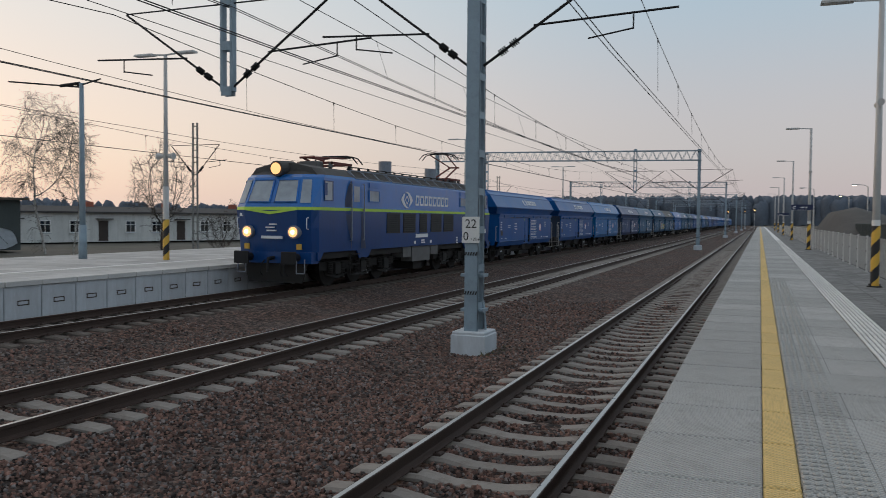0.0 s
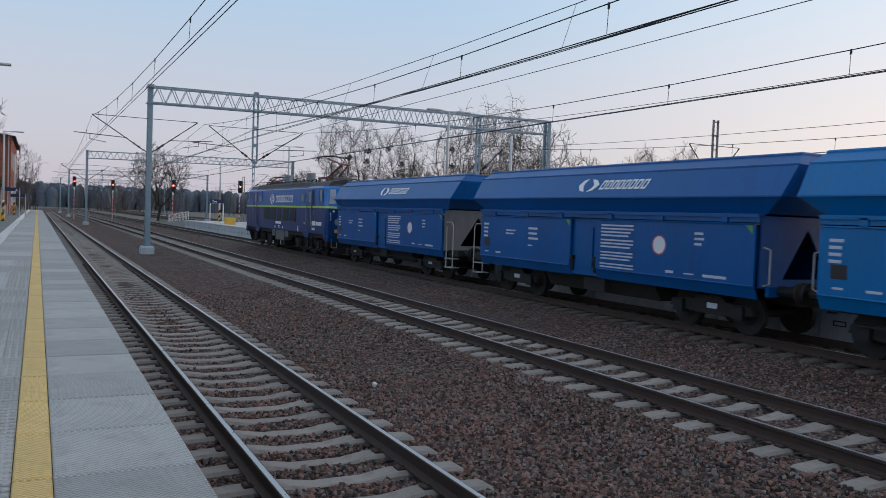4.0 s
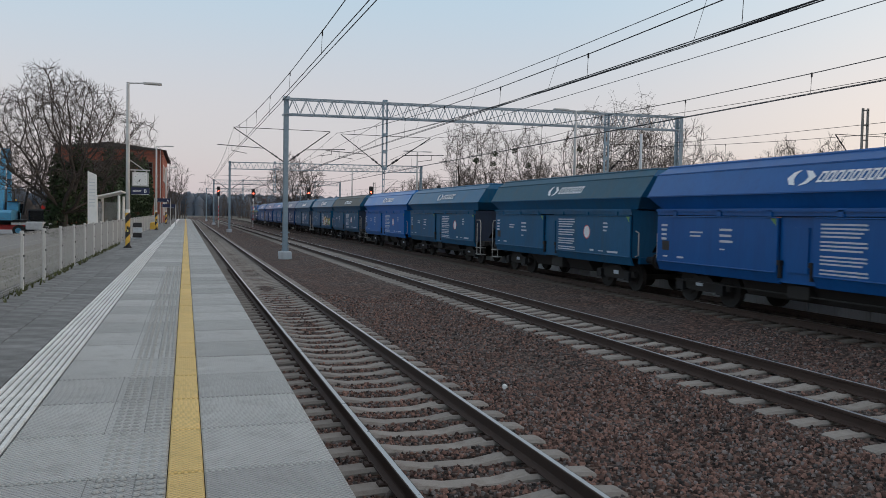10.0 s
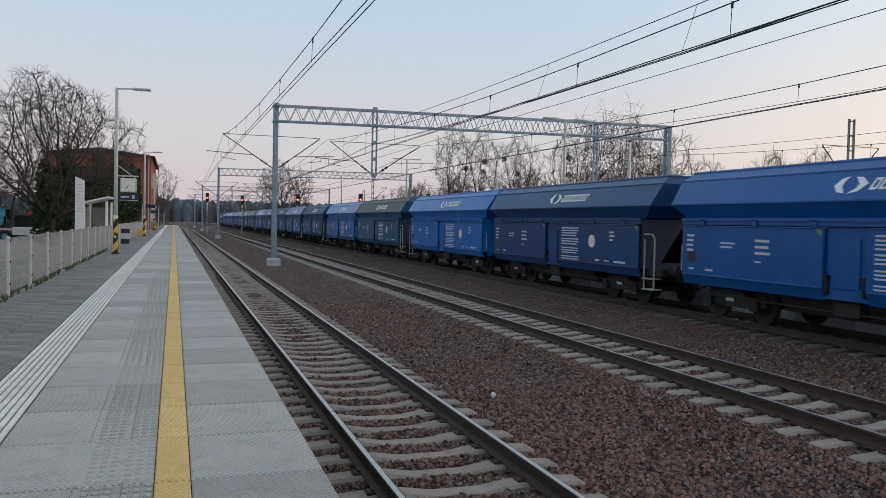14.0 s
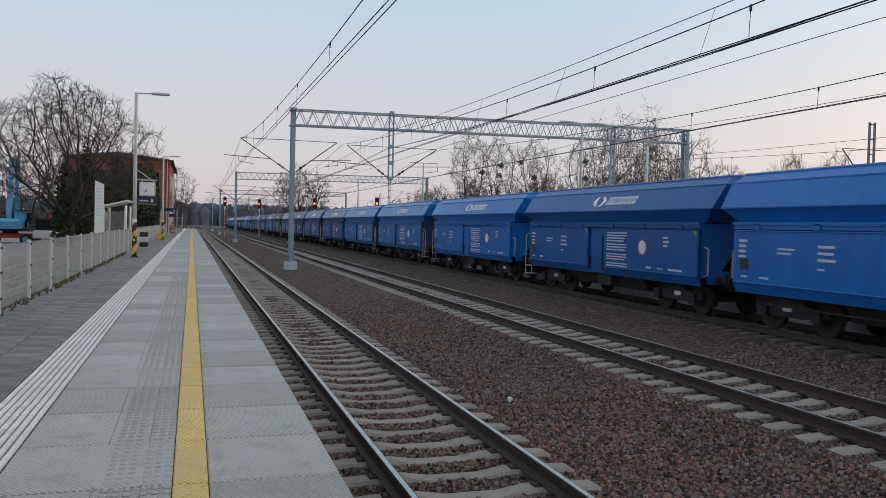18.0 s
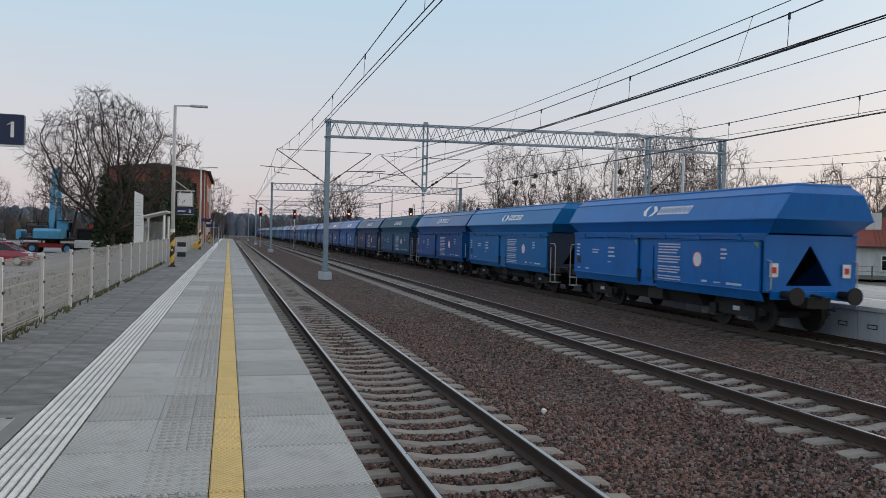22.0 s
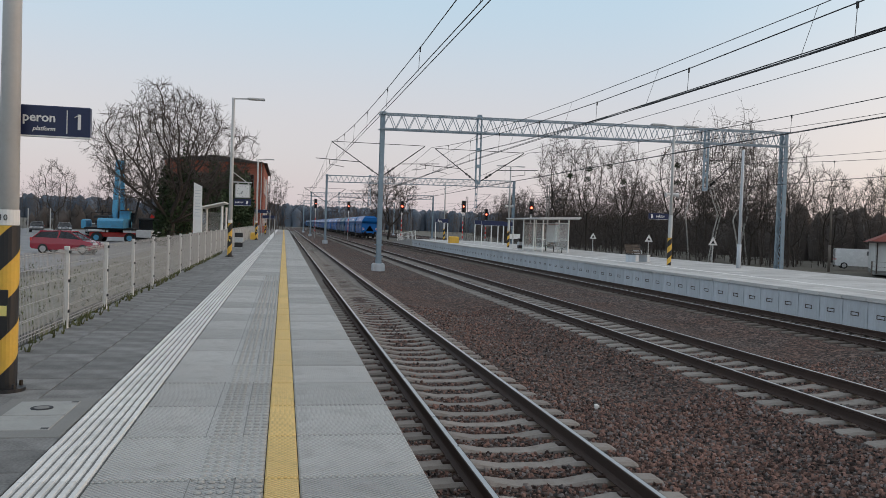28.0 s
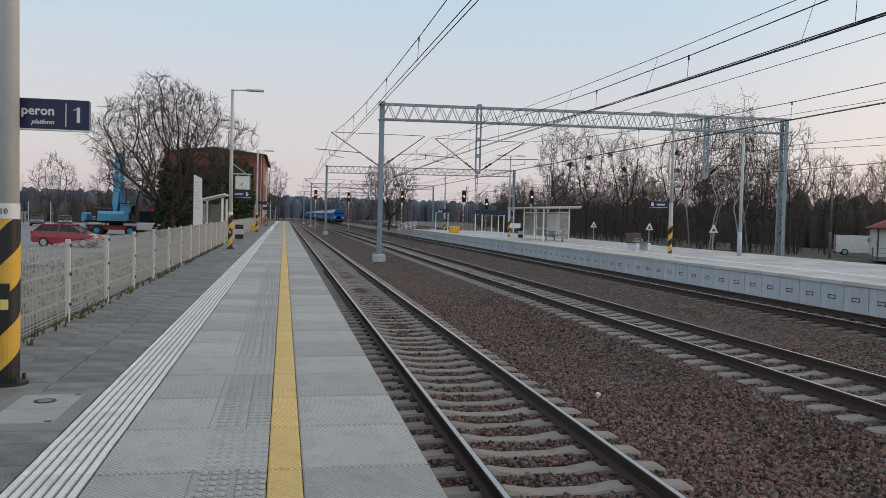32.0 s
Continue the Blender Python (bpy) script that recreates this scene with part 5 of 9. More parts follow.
            if e < 0:
                g = MB().add([P(hx + 0.07 * math.cos(6.2832 * k / 10), 9.402, 1.86 + 0.07 * math.sin(6.2832 * k / 10)) for k in range(10)], [tuple(range(10))])
                part("bulb", g, PAINT["bulb"], hl, "bright lamp bulb")
            # buffers
            g = MB().tube(P(s * 0.88, 9.0, 1.05), P(s * 0.88, 9.5, 1.05), 0.13, n=12)
            g.tube(P(s * 0.88, 9.5, 1.05), P(s * 0.88, 9.62, 1.05), 0.1, n=10)
            g.cham(s * 0.88 - 0.27, s * 0.88 + 0.27, min(e * 9.47, e * 9.51), max(e * 9.47, e * 9.51), 0.85, 1.25, 0.02)
            part("buffer", g, M["dark_steel"], L, fix=False)
            part("lamp_bracket", MB().box(s * 0.98 - 0.08, s * 0.98 + 0.08, min(e * 9.0, e * 9.07), max(e * 9.0, e * 9.07), 1.3, 1.48), M["yellow_paint"], L, "small yellow marker plate", fix=False)
            g = MB()
            g.tube(P(s * 1.25, 9.3, 1.0), P(s * 1.25, 9.3, 0.55), 0.02, n=5)
            g.tube(P(s * 0.95, 9.3, 1.0), P(s * 0.95, 9.3, 0.55), 0.02, n=5)
            g.tube(P(s * 0.95, 9.3, 0.55), P(s * 1.25, 9.3, 0.55), 0.02, n=5)
            part("shunter_step", g, PAINT["grille"], L, fix=False)
            g = MB().path([P(s * 1.3, 9.16, 1.95), P(s * 1.3, 9.26, 1.97), P(s * 1.3, 9.26, 2.3), P(s * 1.3, 9.16, 2.32)], 0.018)
            part("front_handle", g, PAINT["letter"], L, fix=False)
        # lime V on the nose
        g = MB()
        for s in (-1, 1):
            g.add([P(0, 9.31, 2.66), P(s * 1.0, 9.31, 2.66), P(s * 1.0, 9.35, 2.56), P(0, 9.35, 2.42)], [(0, 1, 2, 3)])
        part("nose_stripe", g, PAINT["stripe"], L)
        part("number_bar", MB().box(min(e * 0.72, e * 1.2), max(e * 0.72, e * 1.2), min(e * 9.0, e * 9.12), max(e * 9.0, e * 9.12), 2.36, 2.46), PAINT["letter"], L, fix=False)
        part("nose_lettering", MB().box(-0.4, 0.4, min(e * 9.0, e * 9.105), max(e * 9.0, e * 9.105), 1.64, 1.73), PAINT["letter"], L, fix=False)
        g = MB()
        for (a, b, w) in ((-0.2, 1.98, 0.32), (-0.16, 1.88, 0.34), (-0.06, 2.08, 0.26)):
            g.box(a, a + w, min(e * 9.05, e * 9.15), max(e * 9.05, e * 9.15), b, b + 0.045)
        part("nose_emblem", g, PAINT["letter"], L, fix=False)
        g = MB().box(-1.4, 1.4, min(e * 8.55, e * 8.99), max(e * 8.55, e * 8.99), 0.85, 1.21)
        part("buffer_beam", g, PAINT["dark"], L, fix=False)
        g = MB().prism([(-1.2, 0.85), (1.2, 0.85), (1.0, 0.22), (-1.0, 0.22)], e * 8.85, e * 8.91)
        part("snow_plough", g, PAINT["grime"], L)
        g = MB().tube(P(0, 9.1, 1.03), P(0, 9.45, 1.0), 0.06, n=8).tube(P(0, 9.45, 1.0), P(0, 9.5, 0.6), 0.04, n=6)
        for a in (-0.35, 0.35, 0.5):
            g.path([P(a, 9.12, 0.95), P(a, 9.32, 0.8), P(a * 1.05, 9.34, 0.55), P(a * 1.1, 9.2, 0.45)], 0.025)
        part("coupling", g, M["dark_steel"], L, fix=False)
        # roof lamp and visor hood
        g = MB().tube(P(0, 8.05, 3.95), P(0, 9.0, 3.9), 0.25, n=16)
        rl = part("roof_lamp", g, PAINT["roof"], L, "round roof headlight in a dark hood")
        n = 16
        g = MB().add([P(0, 9.04, 3.9)] + [P(0.19 * math.cos(6.2832 * k / n), 9.02, 3.9 + 0.19 * math.sin(6.2832 * k / n)) for k in range(n)], [(0, 1 + k, 1 + (k + 1) % n) for k in range(n)])
        part("lens", g, PAINT["lens"] if e < 0 else PAINT["lens_off"], rl)
        g = MB().prism([(-1.3, 3.66), (1.3, 3.66), (1.05, 3.95), (0.4, 4.1), (-0.4, 4.1), (-1.05, 3.95)], e * 6.75, e * 8.40)
        part("cab_roof", g, PAINT["roof"], L)
        part("horn_box", MB().cham(-0.35, 0.35, min(e * 6.45, e * 6.85), max(e * 6.45, e * 6.85), 4.05, 4.28, 0.03), PAINT["grey_box"], L, fix=False)
    # roof gear
    for ya, yb, z in ((-1.97, -1.55, 4.6), (2.8, 3.25, 4.6)):
        part("resistor_chimney", MB().tube((0.5, (ya + yb) / 2, 3.95), (0.5, (ya + yb) / 2, z), 0.26, n=18), PAINT["grille"], L, "grey round ventilator on the roof")
    g = MB()
    for k in range(14):
        y = -5.3 + k * 0.78
        g.tube((0.75, y, 4.0), (0.75, y, 4.16), 0.05, n=7)
        g.tube((0.75, y, 4.05), (0.75, y, 4.08), 0.085, n=8)
        if k < 13:
            g.tube((0.75, y, 4.16), (0.75, y + 0.78, 4.17), 0.018, n=5)
    part("roof_busbar", g, M["dark_steel"], L, fix=False)
    part("roof_hatch", MB().cham(-0.9, 0.9, -4.1, 3.7, 4.0, 4.09, 0.03), PAINT["roof"], L, fix=False)
    # pantographs: the rear one raised to the wire, the front one folded
    for e, up in ((1, True), (-1, False)):
        yc = e * 5.7
        pn = part("pantograph", MB().box(-0.7, 0.7, yc - 0.75, yc - 0.65, 4.2, 4.28).box(-0.7, 0.7, yc + 0.65, yc + 0.75, 4.2, 4.28).box(-0.7, -0.62, yc - 0.75, yc + 0.75, 4.2, 4.28).box(0.62, 0.7, yc - 0.75, yc + 0.75, 4.2, 4.28), PAINT["panto"], L, "raised pantograph touching the wire" if up else "folded dark red pantograph", fix=False)
        g = MB()
        for x in (-0.62, 0.62):
            for y in (-0.7, 0.7):
                g.tube((x, yc + y, 4.0), (x, yc + y, 4.24), 0.07, n=8)
                g.tube((x, yc + y, 4.08), (x, yc + y, 4.13), 0.11, n=8)
        part("insulator", g, PAINT["grey_box"], pn, fix=False)
        g = MB()
        k0, k1 = ((0.2, yc - 0.2, 4.3), (0, yc + e * 1.65, 4.93)) if up else ((0.2, yc - 0.6, 4.32), (0, yc + e * 1.2, 4.4))
        hd = (0, yc - e * 0.4, 5.40) if up else (0, yc - e * 0.9, 4.5)
        for s in (-1, 1):
            g.tube((s * 0.3, k0[1], k0[2]), (s * 0.18, k1[1], k1[2]), 0.045, n=6)
            g.tube((s * 0.18, k1[1], k1[2]), (s * 0.42, hd[1], hd[2]), 0.03, n=6)
        g.tube((-0.3, k1[1], k1[2]), (0.3, k1[1], k1[2]), 0.04, n=6)
        part("arm", g, PAINT["panto"], pn, fix=False)
        g = MB()
        for o in (-0.2, 0.2):
            y = hd[1] + o
            g.path([(-0.95, y, hd[2] - 0.22), (-0.75, y, hd[2] + 0.0), (-0.5, y, hd[2] + 0.07), (0.5, y, hd[2] + 0.07), (0.75, y, hd[2]), (0.95, y, hd[2] - 0.22)], 0.025)
        g.tube((-0.45, hd[1] - 0.2, hd[2] + 0.02), (-0.45, hd[1] + 0.2, hd[2] + 0.02), 0.02, n=5)
        g.tube((0.45, hd[1] - 0.2, hd[2] + 0.02), (0.45, hd[1] + 0.2, hd[2] + 0.02), 0.02, n=5)
        part("collector_head", g, M["dark_steel"], pn, fix=False)
    return L


BODY = 5.82          # half length of a wagon's lower body
OVER_SHORT, OVER_LONG = 0.72, 1.40


def wagon(color, label, olive_top=None, graffiti=False, pale_end=False):
    """A covered hopper wagon; its short end looks to -y, the end with the platform to +y."""
    W = thing("hopper_wagon", label, "freight wagon", group="hopper wagons of the train")
    paint = PAINT[color]
    top_paint = PAINT[olive_top] if olive_top else paint
    prof = [(1.28, 2.64), (1.49, 3.0), (1.1, 3.66), (0.82, 3.88)]
    ends = [5.85, 6.35, 6.42, 6.25]
    names = ("hopper_flank", "hopper_side", "hopper_cover")
    for s in (-1, 1):
        for k in range(3):
            (xa, za), (xb, zb) = prof[k], prof[k + 1]
            g = MB().add([(s * xa, -ends[k], za), (s * xa, ends[k], za), (s * xb, ends[k + 1], zb), (s * xb, -ends[k + 1], zb)], [(0, 1, 2, 3)])
            g.add([(s * (xa - 0.03), -ends[k], za), (s * (xa - 0.03), ends[k], za), (s * (xb - 0.03), ends[k + 1], zb - 0.02), (s * (xb - 0.03), -ends[k + 1], zb - 0.02)], [(0, 1, 2, 3)])
            g.bar((s * xb, -ends[k + 1], zb), (s * xb, ends[k + 1], zb), 0.035, 0.035)
            part(names[k], g, top_paint if k else paint, W, fix=False)
    for e in (-1, 1):
        for k in range(3):
            (xa, za), (xb, zb) = prof[k], prof[k + 1]
            g = MB().add([(-xa, e * ends[k], za), (xa, e * ends[k], za), (xb, e * ends[k + 1], zb), (-xb, e * ends[k + 1], zb)], [(0, 1, 2, 3)])
            part("hopper_end", g, paint, W, fix=False)
    part("top_cover", MB().cham(-0.84, 0.84, -6.27, 6.27, 3.84, 3.93, 0.03), top_paint, W, fix=False)
    # ledge with gutter
    for s in (-1, 1):
        g = MB().box(min(s * 1.3, s * 1.5), max(s * 1.3, s * 1.5), -BODY, BODY, 2.56, 2.64)
        g.box(min(s * 1.38, s * 1.46), max(s * 1.38, s * 1.46), -BODY, BODY, 2.46, 2.56)
        for y in (-4.9, -2.9, -1.0, 1.2, 3.0, 4.9):
            g.box(min(s * 1.44, s * 1.5), max(s * 1.44, s * 1.5), y - 0.08, y + 0.08, 2.44, 2.6)
        part("ledge", g, paint, W, fix=False)
        # discharge doors: two long leaves and the pillar between
        m = 1 if s > 0 else -1
        for ya, yb in (sorted((m * -BODY, m * -0.75)), sorted((m * 0.42, m * (BODY - 0.1)))):
            x = s * 1.45
            g = MB().cham(min(x - s * 0.06, x), max(x - s * 0.06, x), ya, yb, 1.12, 2.42, 0.012)
            g.prism([(x, 1.12), (x - s * 0.06, 1.12), (x - s * 0.17, 0.86), (x - s * 0.11, 0.86)], ya, yb)
            dr = part("discharge_door", g, paint, W)
            h = MB().tube((x + s * 0.012, ya + 0.05, 1.125), (x + s * 0.012, yb - 0.05, 1.125), 0.018, n=6)
            h.tube((x + s * 0.01, ya + 0.05, 2.42), (x + s * 0.01, yb - 0.05, 2.42), 0.02, n=6)
            part("door_beading", h, paint, dr, fix=False)
        g = MB().box(min(s * 1.2, s * 1.36), max(s * 1.2, s * 1.36), *sorted((m * -0.75, m * 0.42)), 0.9, 2.44)
        g.box(min(s * 1.36, s * 1.4), max(s * 1.36, s * 1.4), *sorted((m * -0.5, m * 0.2)), 1.15, 2.2)
        pl = part("centre_pillar", g, paint, W, fix=False)
        g = MB()
        for y in (m * -0.68, m * 0.34):
            g.tube((s * 1.4, y, 1.0), (s * 1.4, y, 1.3), 0.05, n=8)
            g.box(min(s * 1.34, s * 1.46), max(s * 1.34, s * 1.46), y - 0.06, y + 0.06, 1.3, 1.42)
        part("door_latch", g, M["dark_steel"], pl, fix=False)
        # lettering and signs
        x = s * 1.452
        g = MB()
        for y, z, w, h, n, gap in ((-5.6, 2.2, 0.3, 0.1, 4, 0.03), (-4.2, 2.02, 0.62, 0.07, 2, 0.03), (-2.9, 2.12, 0.55, 0.1, 3, 0.05), (-2.9, 1.6, 0.25, 0.06, 1, 0),
                                  (0.62, 2.3, 1.35, 0.065, 4, 0.022), (0.62, 1.92, 1.35, 0.065, 3, 0.022), (0.62, 1.6, 1.35, 0.06, 3, 0.022), (0.62, 1.3, 1.4, 0.06, 2, 0.02), (4.0, 2.2, 0.3, 0.09, 3, 0.03),
                                  (3.1, 1.28, 0.35, 0.1, 1, 0), (3.7, 1.26, 0.35, 0.05, 1, 0), (4.3, 1.27, 0.9, 0.1, 1, 0), (-5.5, 1.3, 0.3, 0.07, 1, 0), (-4.8, 1.3, 0.35, 0.08, 1, 0)):
            bars(g, x, m * y, z, m * w, h * 0.62, n, gap + 0.38 * h, s, int(abs(y * 10)))
        part("side_marking", g, PAINT["grey_letter"], W, "rows of small white markings", fix=False)["kind"] = "stuff"
        g = MB().box(min(x, x + s * 0.003), max(x, x + s * 0.003), *sorted((m * -5.55, m * -5.2)), 1.45, 1.72)
        part("load_plate", g, M["black_paint"], W, fix=False)
        n = 18
        g = MB().add([(x + s * 0.002, m * 2.85, 1.86)] + [(x + s * 0.002, m * 2.85 + 0.24 * math.cos(6.2832 * k / n), 1.86 + 0.24 * math.sin(6.2832 * k / n)) for k in range(n)], [(0, 1 + k, 1 + (k + 1) % n) for k in range(n)])
        ds = part("warning_disc", g, PAINT["letter"], W, "round white warning disc with a red rim")
        g = MB()
        for k in range(n):
            a, b = 6.2832 * k / n, 6.2832 * (k + 1) / n
            g.add([(x + s * 0.005, m * 2.85 + r * math.cos(t), 1.86 + r * math.sin(t)) for r, t in ((0.21, a), (0.24, a), (0.24, b), (0.21, b))], [(0, 1, 2, 3)])
        part("rim", g, M["red_paint"], ds)
        for y in (-1.0, 5.45):
            g = MB().add([(x + s * 0.003, m * y, 2.4), (x + s * 0.003, m * (y + 0.2), 2.4), (x + s * 0.003, m * (y + 0.2), 2.22)], [(0, 1, 2)])
            part("corner_mark", g, M["graffiti_green"], W, "small yellow-green corner triangle")
        # emblem and name on the slope
        dx, dz = 1.1 - 1.49, 3.66 - 3.0
        ln = math.hypot(dx, dz)
        e1 = Vector((s * dx / ln, 0, dz / ln))
        nrm = Vector((s * dz / ln, 0, -dx / ln))
        o = Vector((s * 1.295, 0, 3.33)) + nrm * 0.012
        def spot(y, h):
            return o + e1 * h + Vector((0, y, 0))
        g = MB()
        for pts in ([(-0.45, 0.0), (-0.3, 0.17), (-0.1, 0.22), (-0.2, 0.1), (-0.22, -0.02), (-0.1, -0.2), (-0.3, -0.17)], [(0.45, 0.02), (0.25, -0.17), (0.0, -0.22), (0.18, -0.08), (0.22, 0.02), (0.05, 0.2), (0.25, 0.18)]):
            g.add([spot(m * (-0.2) + m * a, b) for a, b in pts], [tuple(range(len(pts)))])
        for k in range(8):
            y = m * (0.35 + k * 0.235)
            for a, b in (((0, -0.14), (0.19, -0.085)), ((0, 0.095), (0.19, 0.15)), ((0, -0.085), (0.055, 0.095)), ((0.135, -0.085), (0.19, 0.095))):
                g.add([spot(y + m * (p + 0.25 * h), h) for p, h in ((a[0], a[1]), (b[0], a[1]), (b[0], b[1]), (a[0], b[1]))], [(0, 1, 2, 3)])
        part("name_lettering", g, PAINT["letter"], W, "faded white operator lettering", fix=False)
        if graffiti and s < 0:
            r = random.Random(8)
            tints = ("graffiti_dark", "graffiti_red", "graffiti_yellow", "graffiti_green", "graffiti_white")
            for k, c in enumerate(tints):
                g = MB()
                for j in range(26 if k else 9):
                    y, z = -1.6 - r.random() * 3.7, 1.28 + r.random() * 0.62
                    if k == 0:
                        y, z = -1.8 - 0.42 * j, 1.58
                        pts = [(x - 0.004, y + 0.42 * math.cos(a), z + 0.42 * r.uniform(0.75, 1.05) * math.sin(a)) for a in [6.2832 * i / 9 for i in range(9)]]
                        g.add(pts, [tuple(range(9))])
                    else:
                        a, ln, w = r.uniform(-1.4, 1.4), r.uniform(0.2, 0.5), r.uniform(0.05, 0.1)
                        d, e = Vector((0, math.cos(a), math.sin(a))) * ln / 2, Vector((0, -math.sin(a), math.cos(a))) * w
                        c0 = Vector((x - 0.005 - 0.0015 * k - 0.0003 * (j % 4), y, z))
                        g.add([c0 - d - e, c0 + d - e * 0.6, c0 + d + e, c0 - d + e * 0.7], [(0, 1, 2, 3)])
                part("graffiti", g, M[c], W, "sprayed graffiti lettering", fix=False)["kind"] = "stuff"
    # end walls with the triangular opening, and sill
    for e, over in ((-1, OVER_SHORT), (1, OVER_LONG)):
        y = e * BODY
        g = MB()
        t = 0.05
        for ya in (y, y - e * t):
            b = len(g.v)
            g.v += [(-1.4, ya, 1.1), (1.4, ya, 1.1), (1.4, ya, 2.6), (-1.4, ya, 2.6), (-0.72, ya, 1.28), (0.72, ya, 1.28), (0.0, ya, 2.36)]
            g.f += [(b, b + 1, b + 5, b + 4), (b + 1, b + 2, b + 6, b + 5), (b + 2, b + 3, b + 6), (b + 3, b, b + 4, b + 6)]
        part("end_wall", g, PAINT["white_steel"] if pale_end and e > 0 else PAINT["end_navy"] if e > 0 else paint, W, fix=False)
        g = MB().box(-1.2, 1.2, min(y, y + e * (over - 0.62)), max(y, y + e * (over - 0.62)), 0.92, 1.14)
        part("headstock", g, paint if e < 0 else PAINT["grime"], W, fix=False)
        for s in (-1, 1):
            yb = y + e * (over - 0.62)
            g = MB().tube((s * 0.88, yb, 1.05), (s * 0.88, yb + e * 0.42, 1.05), 0.11, n=10)
            g.tube((s * 0.88, yb + e * 0.5, 1.05), (s * 0.88, yb + e * 0.56, 1.05), 0.23, n=14)
            g.tube((s * 0.88, yb + e * 0.4, 1.05), (s * 0.88, yb + e * 0.52, 1.05), 0.09, n=10)
            part("buffer", g, M["dark_steel"], W, fix=False)
        g = MB().tube((0, y + e * (over - 0.62), 1.03), (0, y + e * (over - 0.2), 1.0), 0.05, n=7).path([(0.3, y + e * (over - 0.6), 0.95), (0.3, y + e * (over - 0.3), 0.7), (0.25, y + e * (over - 0.05), 0.68)], 0.025)
        part("coupling", g, M["dark_steel"], W, fix=False)
        part("inner_slope", MB().add([(-1.2, e * 5.8, 2.6), (1.2, e * 5.8, 2.6), (0.9, e * 3.6, 1.0), (-0.9, e * 3.6, 1.0)], [(0, 1, 2, 3)]), PAINT["grime"], W, fix=False)
    # brakeman's steps and hand rails at the platform end
    for s in (-1, 1):
        for z in (0.5, 0.82):
            g = MB().box(min(s * 1.05, s * 1.4), max(s * 1.05, s * 1.4), BODY + 0.05, BODY + 0.6, z, z + 0.03)
            part("step", g, PAINT["step_pale"], W, "pale worn footstep", fix=False)
        g = MB().path([(s * 1.35, BODY + 0.62, 0.5), (s * 1.35, BODY + 0.62, 2.0), (s * 1.35, BODY + 0.5, 2.15), (s * 1.35, BODY + 0.06, 2.15)], 0.022)
        g.path([(s * 1.32, BODY + 0.05, 0.5), (s * 1.32, BODY + 0.05, 2.0)], 0.022)
        part("handrail", g, PAINT["step_pale"], W, "bent pale handrail", fix=False)
        g = MB().path([(s * 1.32, -BODY - 0.04, 1.15), (s * 1.32, -BODY - 0.2, 1.2), (s * 1.32, -BODY - 0.2, 1.9), (s * 1.32, -BODY - 0.02, 1.95)], 0.02)
        part("handrail", g, PAINT["step_pale"], W, "bent pale handrail", fix=False)
    part("centre_sill", MB().box(-0.35, 0.35, -6.2, 6.2, 0.72, 1.0), PAINT["grime"], W, fix=False)
    part("hopper_chute", MB().prism([(-0.9, 0.45), (0.9, 0.45), (1.3, 1.15), (-1.3, 1.15)], -2.4, 2.4), PAINT["grime"], W)
    g = MB()
    g.tube((0.7, 1.6, 0.72), (0.7, 2.5, 0.72), 0.18, n=10)
    g.box(-1.25, -0.9, -0.6, 0.3, 0.5, 0.85)
    g.box(0.95, 1.25, -0.6, 0.1, 0.55, 0.85)
    g.bar((1.2, -5.2, 0.62), (1.2, 5.2, 0.62), 0.03)
    part("brake_gear", g, PAINT["grime"], W, fix=False)
    # bogies
    for e in (-1, 1):
        yc = e * 4.15
        g = MB()
        for s in (-1, 1):
            g.prism([(yc - 1.25, 0.45), (yc - 1.2, 0.62), (yc - 0.5, 0.66), (yc - 0.35, 0.78), (yc + 0.35, 0.78), (yc + 0.5, 0.66), (yc + 1.2, 0.62), (yc + 1.25, 0.45), (yc + 0.45, 0.36), (yc - 0.45, 0.36)], s * 1.0 - 0.06, s * 1.0 + 0.06, axis="x")
        g.box(-1.0, 1.0, yc - 0.2, yc + 0.2, 0.4, 0.8)
        bg_ = part("bogie_frame", g, PAINT["grime"], W)
        for a in (-0.9, 0.9):
            axle_set("wheelset", bg_, yc + a, 0.46)
            for s in (-1, 1):
                b = MB().cham(min(s * 0.98, s * 1.16), max(s * 0.98, s * 1.16), yc + a - 0.15, yc + a + 0.15, 0.34, 0.64, 0.04)
                part("axle_box", b, M["dark_steel"], bg_)
        for s in (-1, 1):
            g = MB().box(min(s * 1.06, s * 1.075), max(s * 1.06, s * 1.075), yc - 0.25, yc + 0.05, 0.5, 0.62)
            part("bogie_plate", g, PAINT["grey_letter"], bg_, "small white plate", fix=False)
    return W


LIVERY = ["wagon_" + c for c in ("blue blue azure navy teal teal olive bright teal dusty blue dusty azure olive bright navy blue blue azure azure bright blue bright navy dusty blue azure bright").split()]
WORDS = {"wagon_blue": "royal blue covered hopper wagon with white markings", "wagon_azure": "azure covered hopper wagon with faded lettering", "wagon_navy": "dark blue covered hopper wagon, grimy below",
         "wagon_teal": "faded teal covered hopper wagon with worn paint", "wagon_olive": "teal covered hopper wagon with dusty olive slopes", "wagon_dusty": "teal covered hopper wagon with lightly dusted slopes", "wagon_bright": "bright blue freshly painted covered hopper wagon"}

